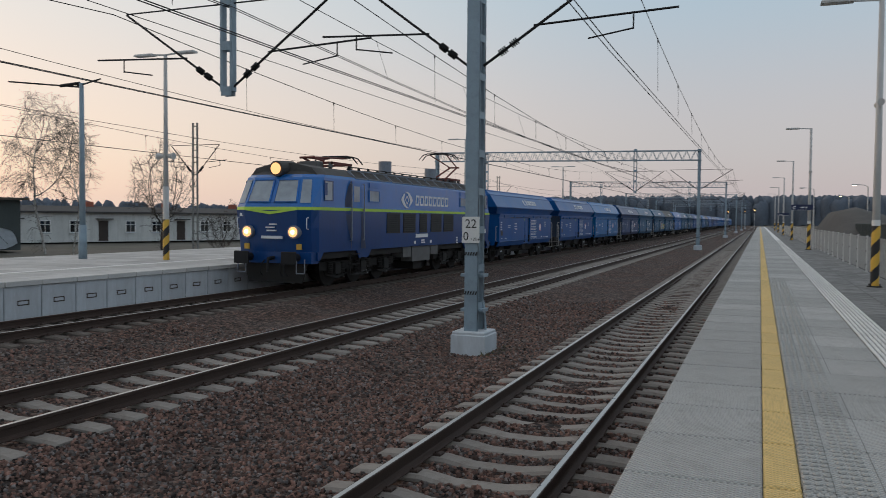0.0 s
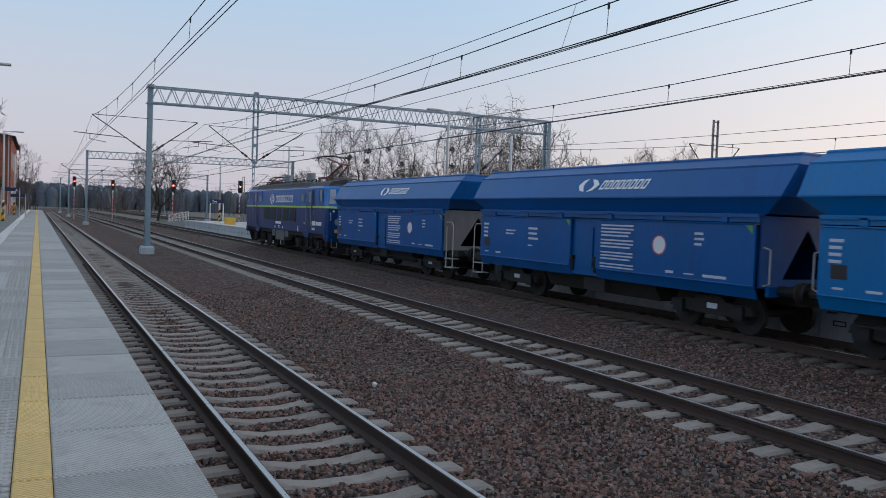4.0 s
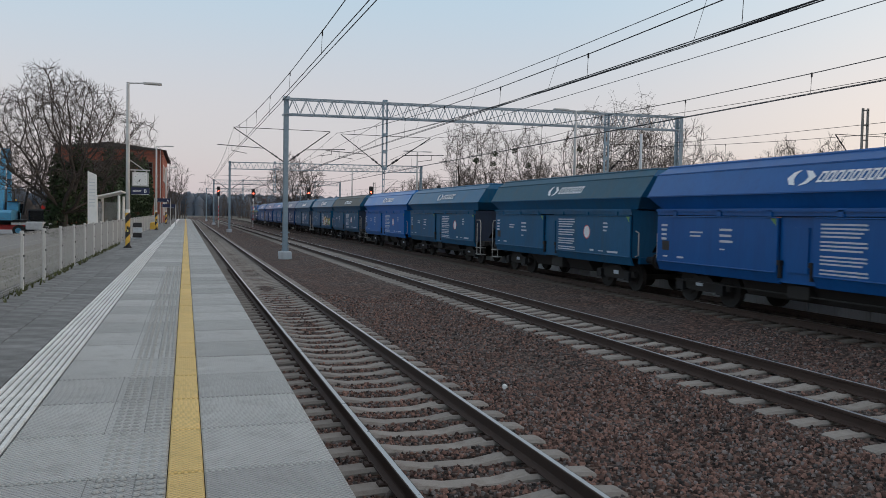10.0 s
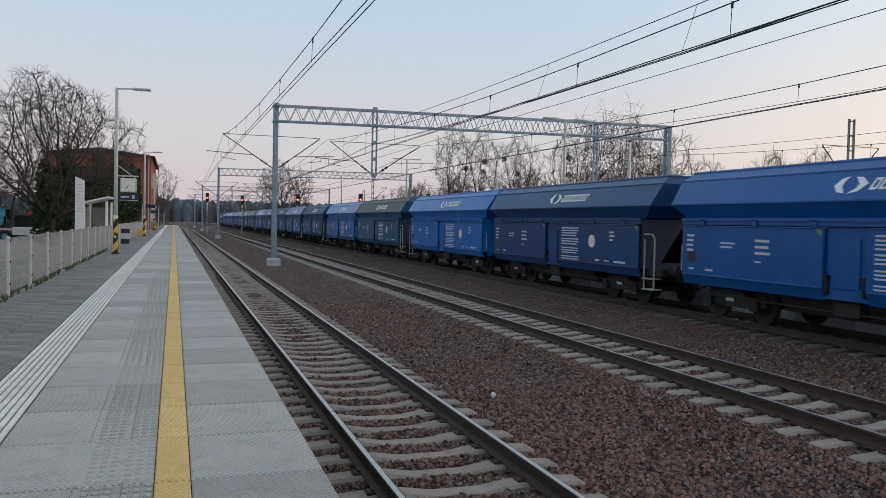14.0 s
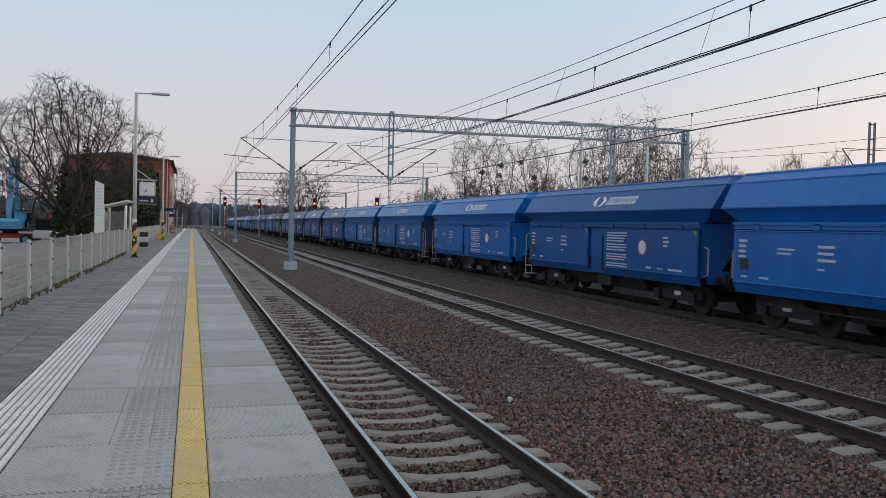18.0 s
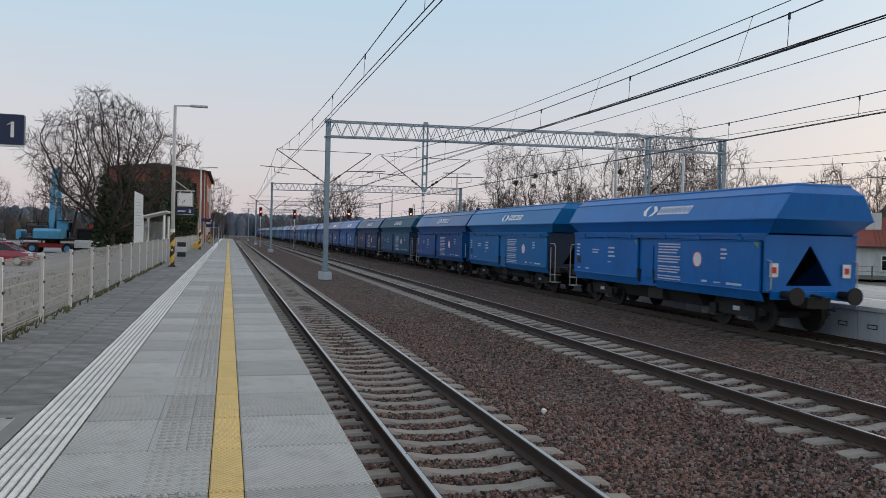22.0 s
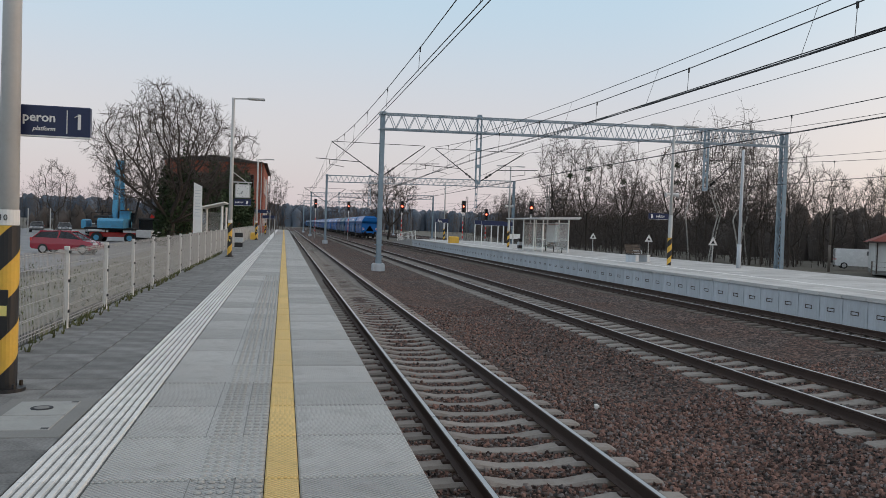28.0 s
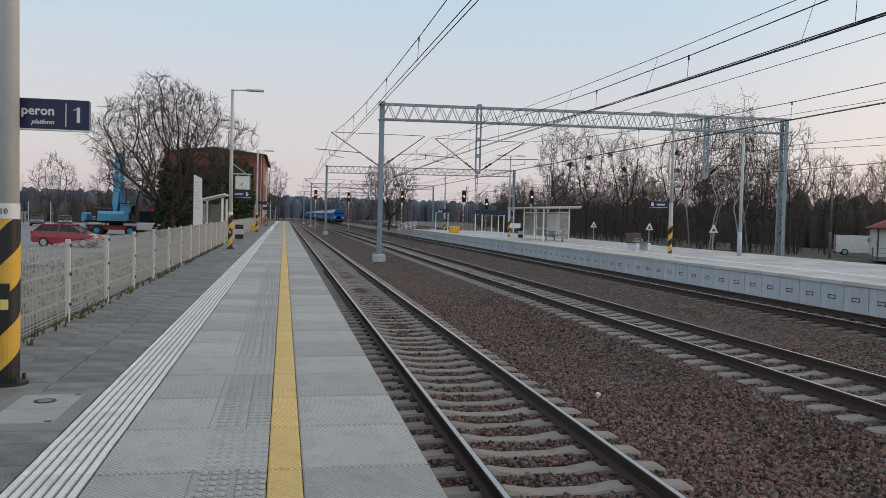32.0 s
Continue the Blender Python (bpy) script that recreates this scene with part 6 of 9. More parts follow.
# ---- platform furniture ----
M.update(
    sticker=mat("pale_yellow_sticker", (0.75, 0.66, 0.22), 0.5, var=0.05, bump=0),
    led=mat("lamp_diffuser", (0.6, 0.6, 0.6), 0.3, bump=0),
    signal_red=glow("red_signal_light", (1.0, 0.06, 0.03), 14.0),
    signal_white=glow("amber_signal_light", (1.0, 0.45, 0.12), 10.0),
    sodium=glow("street_lamp_light", (1.0, 0.72, 0.42), 9.0),
    dark_lens=mat("dark_signal_lens", (0.02, 0.02, 0.022), 0.15, bump=0),
    shelter_glass=glass("shelter_glass", (0.85, 0.88, 0.88), 0.08),
    plaster=mat("grey_white_plaster", (0.62, 0.62, 0.60), 0.9, var=0.15, scale=0.8, fine=20, stain=(0.3, 0.3, 0.28), stain_amount=0.45, streak=True),
    roof_dark=mat("dark_roofing_felt", (0.06, 0.058, 0.058), 0.9, var=0.25, scale=1, fine=10),
    roof_tile=mat("red_brown_roof_tiles", (0.21, 0.055, 0.04), 0.85, var=0.25, scale=1, fine=8),
    wood=mat("grey_weathered_wood", (0.14, 0.12, 0.10), 0.85, var=0.25, scale=2, fine=25),
    shed=mat("dark_green_grey_cladding", (0.07, 0.085, 0.085), 0.8, var=0.2, scale=0.8, fine=12, streak=True),
    pale_graffiti=mat("pale_spray_paint", (0.42, 0.46, 0.50), 0.7, var=0.2, bump=0),
    excavator_blue=mat("excavator_blue_paint", (0.08, 0.34, 0.55), 0.5, var=0.15, scale=1.5, fine=15, stain=(0.12, 0.13, 0.13), stain_amount=0.5),
    car_red=mat("red_car_paint", (0.30, 0.012, 0.03), 0.25, var=0.05, bump=0, coat=0.8),
    car_grey=mat("grey_car_paint", (0.10, 0.105, 0.11), 0.28, var=0.05, bump=0, coat=0.8),
    car_white=mat("white_car_paint", (0.65, 0.66, 0.66), 0.28, var=0.05, bump=0, coat=0.8),
    alloy=mat("alloy_wheel", (0.5, 0.5, 0.5), 0.35, 0.8, bump=0),
    door_brown=mat("brown_door_paint", (0.05, 0.035, 0.03), 0.7),
    sand=mat("heaped_earth", (0.13, 0.115, 0.095), 0.95, var=0.35, scale=0.7, fine=7, bump=0.7, object_space=False),
    spoil=mat("dark_grey_spoil", (0.07, 0.066, 0.062), 0.95, var=0.4, scale=0.5, fine=6, bump=0.8, object_space=False),
    maroon=mat("maroon_cladding", (0.16, 0.035, 0.035), 0.7, var=0.2, scale=0.8, fine=12, streak=True),
    moss=mat("dry_grass_blades", (0.10, 0.11, 0.045), 0.9, var=0.3, scale=1, fine=6, island=0.4, bump=0),
    steel_tread=mat("cover_plate_concrete", (0.34, 0.345, 0.33), 0.8, var=0.12, scale=3, fine=60, stain=(0.24, 0.24, 0.22), stain_amount=0.5),
)


def striped_pole(t, r, z0, z1):
    """Black and yellow warning stripes wound round the foot of a pole."""
    n, pitch = 20, 0.62
    for name, material, off in (("yellow_stripe", M["yellow_paint"], 0.0), ("black_stripe", M["black_paint"], pitch / 2)):
        g = MB()
        k = -1
        while z0 + off + k * pitch < z1 + pitch:
            base = z0 + off + k * pitch
            for j in range(n):
                a0, a1 = 2 * math.pi * j / n, 2 * math.pi * (j + 1) / n
                q = []
                for a, f in ((a0, 0), (a1, 0), (a1, 1), (a0, 1)):
                    z = min(z1, max(z0, base + pitch * a / (2 * math.pi) + f * pitch / 2))
                    q.append((r * math.cos(a), r * math.sin(a), z))
                if max(p[2] for p in q) - min(p[2] for p in q) > 1e-5:
                    g.add(q, [(0, 1, 2, 3)])
            k += 1
        part(name, g, material, t, fix=False)


def near_lamp():
    t = thing("platform_lamp", "tall light grey platform lamp with black and yellow striped foot", "lamp post", group="lamp posts of the near platform")
    g = MB().tube((0, 0, DECK), (0, 0, 7.6), 0.094, 0.06, n=20)
    part("pole", g, M["lamp_grey"], t, smooth=True)
    striped_pole(t, 0.0975, DECK + 0.01, 2.22)
    b = MB().tube((0, 0, DECK), (0, 0, DECK + 0.03), 0.17, n=16)
    for k in range(4):
        a = math.pi / 4 + k * math.pi / 2
        b.tube((0.145 * math.cos(a), 0.145 * math.sin(a), DECK + 0.02), (0.145 * math.cos(a), 0.145 * math.sin(a), DECK + 0.075), 0.018, n=6)
    part("base_plate", b, M["black_paint"], t)
    a = MB().bar((0, 0, 7.56), (-0.75, 0, 7.6), 0.05, 0.05)
    part("arm", a, M["lamp_grey"], t, fix=False)
    h = MB().cham(-1.32, -0.6, -0.14, 0.14, 7.56, 7.64, 0.03)
    head = part("lamp_head", h, M["lamp_grey"], t, "flat grey lamp head")
    part("diffuser", MB().box(-1.28, -0.7, -0.11, 0.11, 7.548, 7.56), M["led"], head, fix=False)
    s = MB()
    for e in (-1, 1):
        s.tube((0, e * 0.09, 5.15), (0, e * 0.3, 5.12), 0.05, 0.085, n=10)
    part("loudspeaker", s, M["lamp_grey"], t, "small twin loudspeakers")
    part("inspection_hatch", MB().cham(-0.04, 0.04, 0.088, 0.0995, 1.3, 1.66, 0.004), M["black_paint"], t, fix=False)
    part("warning_sticker", MB().box(-0.032, 0.032, 0.0985, 0.1015, 1.43, 1.52), M["sticker"], t, fix=False)
    pl = MB().tube((0, 0, 2.225), (0, 0, 2.36), 0.0925, n=20, caps=False)
    part("number_band", pl, M["white_paint"], t)
    return t


def hanging_sign(x0, x1, z0, z1, y, texts, name, label, facing=1):
    """A navy sign; texts: words, their height, place from the sign's left edge as read, and base line."""
    t = thing(name, label, "sign")
    part("panel", MB().cham(x0, x1, y - 0.03, y + 0.03, z0, z1, 0.008), M["sign_blue"], t)
    for text, size, off, up in texts:
        for f in (1, -1):
            xx = (x1 - off) if f > 0 else (x0 + off)
            m = pose(xx, y + f * 0.033, z0 + up, 0, 0, 180 if f > 0 else 0)
            words("lettering", text, size, M["white_paint"], t, m, thick=0.002, bold=0.02, shear=0.25 if text == "platform" else 0.0)
            if text == "1":
                part("figure_flag", MB().bar((xx - f * 0.05 * size / 0.19, y + f * 0.034, z0 + up + 0.67 * size), (xx - f * 0.008, y + f * 0.034, z0 + up + 0.55 * size), 0.004, 0.032, up=(0, 1, 0)), M["white_paint"], t, fix=False)
    part("border", MB().box(x0, x1, y - 0.035, y + 0.035, z0 - 0.012, z0), M["white_paint"], t, fix=False)
    return t


def signs():
    t = hanging_sign(1.70, 2.30, 3.035, 3.305, -7.86, [("peron", 0.115, 0.03, 0.125), ("platform", 0.055, 0.115, 0.045), ("1", 0.19, 0.46, 0.07)], "platform_sign", "navy platform sign with white lettering on a lamp post")
    part("divider", MB().box(1.893, 1.9, -7.896, -7.824, 3.06, 3.27), M["white_paint"], t, fix=False)
    t = hanging_sign(1.38, 2.1, 3.0, 3.28, -36.05, [("sektor", 0.13, 0.06, 0.1), ("B", 0.2, 0.5, 0.07)], "sector_sign", "navy sector sign with white letter on a lamp post")
    t = hanging_sign(1.4, 2.6, 3.0, 3.3, 49.6, [("C", 0.22, 0.08, 0.06), ("sektor", 0.15, 0.45, 0.1)], "sector_sign", "navy sector sign with white letter on a lamp post")
    g = MB().tube((2.55, 49.6, DECK), (2.55, 49.6, 3.3), 0.04, n=8)
    part("post", g, M["lamp_grey"], t)
    t = hanging_sign(1.2, 2.1, 2.9, 3.1, 76.0, [("sektor", 0.1, 0.1, 0.06)], "sector_sign", "small navy sector sign far along the platform")
    t = hanging_sign(-19.86, -18.75, 3.17, 3.48, -39.4, [("B", 0.26, 0.1, 0.06), ("sektor", 0.19, 0.4, 0.1)], "sector_sign", "navy sector sign with white letter on the island platform")
    for x0, x1, y, z, text in ((1.3, 2.9, -84, 3.2, "A"), (0.9, 2.4, -92, 2.7, "")):
        t = hanging_sign(x0, x1, z, z + 0.35, y, [(text, 0.25, 1.2, 0.06)] if text else [], "station_sign", "navy station sign under a white frame")
        g = MB()
        for x in (x0 + 0.05, x1 - 0.05):
            g.tube((x, y, DECK), (x, y, z + 0.35), 0.04, n=8)
        part("post", g, M["lamp_grey"], t, fix=False)
    # platform clock
    t = thing("platform_clock", "square white platform clock with black pointers", "clock")
    c = Vector((1.74, -36.05, 3.62))
    part("case", MB().cham(c.x - 0.32, c.x + 0.32, c.y - 0.08, c.y + 0.08, c.z - 0.29, c.z + 0.29, 0.03), M["lamp_grey"], t)
    part("dial", MB().box(c.x - 0.27, c.x + 0.27, c.y + 0.08, c.y + 0.086, c.z - 0.25, c.z + 0.25), M["white_paint"], t, fix=False)
    for k in range(12):
        a = k * math.pi / 6
        p = c + Vector((0.2 * math.sin(a), 0.088, 0.2 * math.cos(a)))
        q = c + Vector((0.235 * math.sin(a), 0.088, 0.235 * math.cos(a)))
        part("hour_mark", MB().bar(p, q, 0.012, 0.006, up=(0, 1, 0)), M["black_paint"], t, fix=False)
    for a, ln, w in ((200, 0.13, 0.022), (222, 0.2, 0.015)):
        a = radians(a)
        part("pointer", MB().bar(c + Vector((0, 0.092, 0)), c + Vector((-ln * math.sin(a), 0.092, ln * math.cos(a))), w, 0.006, up=(0, 1, 0)), M["black_paint"], t, fix=False)
    g = MB().bar((2.2, -36.0, 4.0), (1.35, -36.05, 4.0), 0.05)
    g.bar((2.2, -36.0, 4.45), (1.6, -36.05, 4.02), 0.035)
    for x in (1.5, 1.95):
        g.bar((x, -36.05, 3.9), (x, -36.05, 4.02), 0.04)
    part("bracket", g, M["lamp_grey"], t, fix=False)


def far_lamp():
    t = thing("platform_lamp", "tall twin-headed grey lamp with striped foot on the island platform", "lamp post", group="lamp posts of the island platform")
    g = MB().tube((0, 0, DECK), (0, 0, 3.4), 0.11, 0.105, n=14).tube((0, 0, 3.4), (0, 0, 8.1), 0.09, 0.06, n=12)
    part("pole", g, M["lamp_grey"], t, smooth=True)
    striped_pole(t, 0.115, DECK + 0.01, 2.22)
    for e in (-1, 1):
        h = MB().bar((0, 0, 8.08), (e * 0.6, 0, 8.12), 0.05).cham(min(e * 0.5, e * 1.3), max(e * 0.5, e * 1.3), -0.14, 0.14, 8.08, 8.16, 0.03)
        part("lamp_head", h, M["lamp_grey"], t, "flat grey lamp head", fix=False)
        s = MB().tube((e * 0.08, 0, 4.5), (e * 0.36, 0, 4.48), 0.06, 0.13, n=10)
        part("loudspeaker", s, M["lamp_grey"], t, "white horn loudspeaker")
    return t


def fence():
    """Welded mesh panels between square posts behind the near platform."""
    g = MB()
    n = 44
    for k in range(n):
        y = -1.2 + 2.4 * (k + 0.5) / n
        g.bar((0, y, DECK + 0.06), (0, y, 1.87), 0.004)
    for z in (0.86, 1.06, 1.26, 1.46, 1.66, 1.84):
        g.bar((0.006, -1.22, z), (0.006, 1.22, z), 0.008)
    for z in (0.89, 1.07, 1.47, 1.81):       # the pressed folds
        g.bar((0.03, -1.22, z), (0.03, 1.22, z), 0.008)
    panel = g.mesh("mesh_panel", M["fence_wire"])
    post = MB().cham(-0.03, 0.03, -0.03, 0.03, DECK - 0.1, 1.9, 0.006).fix("fence_post", M["fence_white"])
    clip = MB().box(-0.05, -0.028, -0.03, 0.03, -0.02, 0.02).mesh("fence_clip", M["black_paint"])
    kerb = MB().cham(-0.04, 0.06, -1.24, 1.24, DECK - 0.3, DECK + 0.006, 0.01).fix("kerb", M["groove"])
    f = thing("platform_fence", "white welded mesh fence along the platform", "fence")
    for k in range(-38, 64):
        y = -11.95 + 2.5 * k
        if -100 < y < 150:
            for name, me, dy, z in (("post", post, 0, 0), ("mesh_panel", panel, 1.25, 0), ("clip", clip, 0, 1.0), ("clip", clip, 0, 1.42), ("clip", clip, 0, 1.82), ("kerb", kerb, 1.25, 0)):
                ob = part(name, me, None, f)
                ob.location = (FENCE, y + dy, z)


def hatch():
    t = thing("service_hatch", "grey concrete service cover set in the paving", "manhole cover")
    part("frame", MB().cham(1.465, 2.16, -7.34, -6.06, DECK - 0.06, DECK + 0.006, 0.005), M["groove"], t, "plain grey concrete surround")
    for y0, y1 in ((-7.20, -6.71), (-6.69, -6.25)):
        part("cover_plate", MB().cham(1.585, 2.045, y0, y1, DECK - 0.05, DECK + 0.012, 0.005), M["steel_tread"], t)
    part("lid_ring", MB().tube((1.82, -6.95, DECK), (1.82, -6.95, DECK + 0.015), 0.085, n=20), M["dark_steel"], t)
    part("lid_centre", MB().tube((1.82, -6.95, DECK), (1.82, -6.95, DECK + 0.018), 0.055, n=20), M["groove"], t)
    for x, y in ((1.595, -7.17), (1.595, -6.28)):
        part("lifting_slot", MB().box(x, x + 0.05, y - 0.02, y + 0.02, DECK, DECK + 0.015), M["black_paint"], t, fix=False)


def bin_(x, y, label):
    t = thing("litter_bin", label, "bin", at=pose(x, y, DECK))
    for k in range(3):
        part("slat_band", MB().cham(-0.22, 0.22, -0.22, 0.22, 0.08 + k * 0.28, 0.33 + k * 0.28, 0.02), M["black_paint"] if k != 1 else M["edge_wall"], t)
    part("foot", MB().box(-0.18, 0.18, -0.18, 0.18, 0, 0.08), M["edge_wall"], t, fix=False)


def bench(x, y):
    t = thing("platform_bench", "dark slatted bench on concrete blocks", "bench", at=pose(x, y, DECK, 0, 0, 40))
    for s in (-0.75, 0.75):
        part("concrete_leg", MB().cham(s - 0.2, s + 0.2, -0.3, 0.3, 0, 0.42, 0.03), M["edge_wall"], t)
    for k in range(5):
        part("seat_slat", MB().cham(-1.0, 1.0, -0.28 + k * 0.12, -0.19 + k * 0.12, 0.42, 0.46, 0.008), M["black_paint"], t)
    for k in range(6):
        part("back_slat", MB().bar((-1.0, -0.3 - k * 0.025, 0.52 + k * 0.085), (1.0, -0.3 - k * 0.025, 0.52 + k * 0.085), 0.03, 0.06), M["black_paint"], t, fix=False)
    for s in (-0.9, 0, 0.9):
        part("back_post", MB().bar((s, -0.28, 0.42), (s, -0.45, 1.0), 0.05), M["black_paint"], t, fix=False)


def shelter():
    t = thing("platform_shelter", "white steel waiting shelter with glazed walls and flat roof", "shelter", at=pose(-20.0, -60.0, DECK))
    g = MB().prism([(-1.75, 2.62), (1.45, 2.5), (1.45, 2.58), (-1.75, 2.7)], -6.2, 3.0)
    part("roof", g, M["white_paint"], t, "thin flat white roof")
    for y in (-6.0, -3.0, 0.0, 2.8):
        part("roof_beam", MB().bar((-1.7, y, 2.57), (1.4, y, 2.46), 0.06, 0.1), M["lamp_grey"], t, fix=False)
    for x in (-1.0, 1.0):
        for y in (-5.6, -2.6, 0.2, 2.4):
            part("post", MB().bar((x, y, 0), (x, y, 2.5), 0.08), M["white_paint"], t, fix=False)
    for y0, y1 in ((-5.5, -2.7), (-2.5, 0.1), (0.3, 2.3)):
        p = part("back_pane", MB().box(-1.01, -0.99, y0, y1, 0.2, 2.2), M["shelter_glass"], t, fix=False)
        p.visible_shadow = False
        for z in (0.2, 0.9, 2.2):
            part("rail", MB().box(-1.04, -0.96, y0, y1, z, z + 0.05), M["white_paint"], t, fix=False)
    for y in (-5.6, 2.4):
        p = part("end_pane", MB().box(-0.95, 0.1, y - 0.01, y + 0.01, 0.2, 2.2), M["shelter_glass"], t, fix=False)
        p.visible_shadow = False
        part("end_rail", MB().box(-0.95, 0.1, y - 0.03, y + 0.03, 2.2, 2.25), M["white_paint"], t, fix=False)
    part("notice_board", MB().box(-0.97, -0.93, -2.4, 0.0, 0.75, 2.1), M["white_paint"], t, fix=False)
    part("seat", MB().cham(-0.9, -0.5, -2.4, 2.2, 0.42, 0.48, 0.01), M["wood"], t)
    for y in (-2.0, 0.0, 1.9):
        part("seat_leg", MB().bar((-0.7, y, 0), (-0.7, y, 0.42), 0.06), M["dark_steel"], t, fix=False)


def signal(x, y, zc, striped=True, lit=None, ground_z=-0.3):
    t = thing("light_signal", "black railway light signal showing red", "signal", group="railway signals", at=pose(x, y, 0))
    part("post", MB().tube((0, 0, ground_z), (0, 0, zc + 0.3), 0.07, n=10), M["lamp_grey"], t)
    if striped:
        for k in range(4):
            part("red_band", MB().tube((0, 0, 0.9 + k * 0.7), (0, 0, 1.25 + k * 0.7), 0.075, n=10), M["red_paint"], t)
    part("head", MB().cham(-0.27, 0.27, 0.08, 0.3, zc - 0.85, zc + 0.85, 0.05), M["black_paint"], t)
    for k, dz in enumerate((0.62, 0.3, 0.0, -0.3, -0.62)):
        n = 12
        on = k == 2
        g = MB().add([(0, 0.315, zc + dz)] + [((0.13 if on else 0.1) * math.cos(6.2832 * j / n), 0.31, zc + dz + (0.13 if on else 0.1) * math.sin(6.2832 * j / n)) for j in range(n)], [(0, 1 + j, 1 + (j + 1) % n) for j in range(n)])
        part("lens", g, (lit or M["signal_red"]) if on else M["dark_lens"], t, "lit red lens" if on else "")
        h = MB()
        for j in range(7):
            a = math.pi * j / 6
            h.bar((0.12 * math.cos(a), 0.3, zc + dz + 0.12 * math.sin(a)), (0.12 * math.cos(a), 0.48, zc + dz + 0.12 * math.sin(a)), 0.05, 0.012)
        part("hood", h, M["black_paint"], t, fix=False)
    part("plate", MB().box(-0.12, 0.12, 0.08, 0.1, zc - 1.35, zc - 1.0), M["white_paint"], t, fix=False)
    return t


def lattice_mast(x, y, top, arms=True):
    t = thing("lattice_mast", "slim concrete ladder mast with two catenary brackets", "mast", group="ladder masts", at=pose(x, y, 0))
    g = MB()
    for s in (-0.17, 0.17):
        g.bar((s, 0, -0.4), (s * 0.9, 0, top), 0.07, 0.1)
    k = 0.6
    while k < top:
        g.bar((-0.17, 0, k), (0.17, 0, k), 0.07, 0.05)
        k += 0.72
    part("mast", g, M["groove"], t, "grey ladder-shaped post", fix=False)
    if arms:
        for s in (-1, 1):
            g, ins = MB(), MB()
            bracket(g, ins, 0, 0, top - 3.1, s, 1.75, 1.75, 0.5)
            a = part("bracket_arm", g, M["dark_steel"], t, fix=False)
            part("insulator", ins, M["dark_steel"], a, fix=False)
    return t


def plain_pole(x, y, z0, top, name="catenary_pole", label="plain grey steel pole beside the track", bracket_to=0, skin="galv", slim=1.0):
    t = thing(name, label, "pole", at=pose(x, y, 0))
    part("pole", MB().tube((0, 0, z0), (0, 0, 2.0), 0.15 * slim, 0.14 * slim, n=12).tube((0, 0, 2.0), (0, 0, top), 0.11 * slim, 0.08 * slim, n=12), M[skin], t, smooth=True)
    if bracket_to:
        g = MB().tube((0, 0, top - 0.15), (bracket_to * 3.6, 0, top + 0.25), 0.03, n=6).tube((bracket_to * 0.2, 0, top - 0.1), (bracket_to * -0.9, 0, top + 0.1), 0.03, n=6)
        g.tube((bracket_to * 0.1, 0, top), (bracket_to * 1.0, 0, top - 0.05), 0.06, n=8)
        part("bracket_arm", g, M["dark_steel"], t, fix=False)
    return t


def street_lamp(x, y, z0, top, reach, lit):
    t = thing("street_lamp", "tall grey street lamp, lit" if lit else "tall grey street lamp, unlit", "street lamp", at=pose(x, y, z0))
    part("pole", MB().tube((0, 0, 0), (0, 0, top), 0.09, 0.05, n=10), M["lamp_grey"], t)
    part("arm", MB().path([(0, 0, top - 0.05), (reach * 0.4, 0, top + 0.15), (reach, 0, top + 0.2)], 0.035, 6), M["lamp_grey"], t)
    h = part("lamp_head", MB().cham(min(reach * 0.9, reach * 1.5), max(reach * 0.9, reach * 1.5), -0.12, 0.12, top + 0.13, top + 0.25, 0.03), M["lamp_grey"], t)
    part("lens", MB().cham(min(reach * 1.1, reach * 1.4), max(reach * 1.1, reach * 1.4), -0.08, 0.08, top + 0.08, top + 0.13, 0.02), M["sodium"] if lit else M["led"], h)


def warning_sign(x, y):
    t = thing("warning_sign", "small white triangular track sign on a post", "sign", group="triangular track signs", at=pose(x, y, -0.3))
    part("post", MB().bar((0, 0, 0), (0, 0, 2.6), 0.06), M["lamp_grey"], t, fix=False)
    part("triangle", MB().add([(-0.36, 0.04, 2.05), (0.36, 0.04, 2.05), (0, 0.04, 2.68), (-0.36, 0.06, 2.05), (0.36, 0.06, 2.05), (0, 0.06, 2.68)], [(0, 1, 2), (5, 4, 3), (0, 3, 4, 1), (1, 4, 5, 2), (2, 5, 3, 0)]), M["white_paint"], t)
    part("inner_mark", MB().add([(-0.14, 0.064, 2.16), (0.14, 0.064, 2.16), (0, 0.064, 2.4)], [(0, 1, 2)]), M["black_paint"], t)


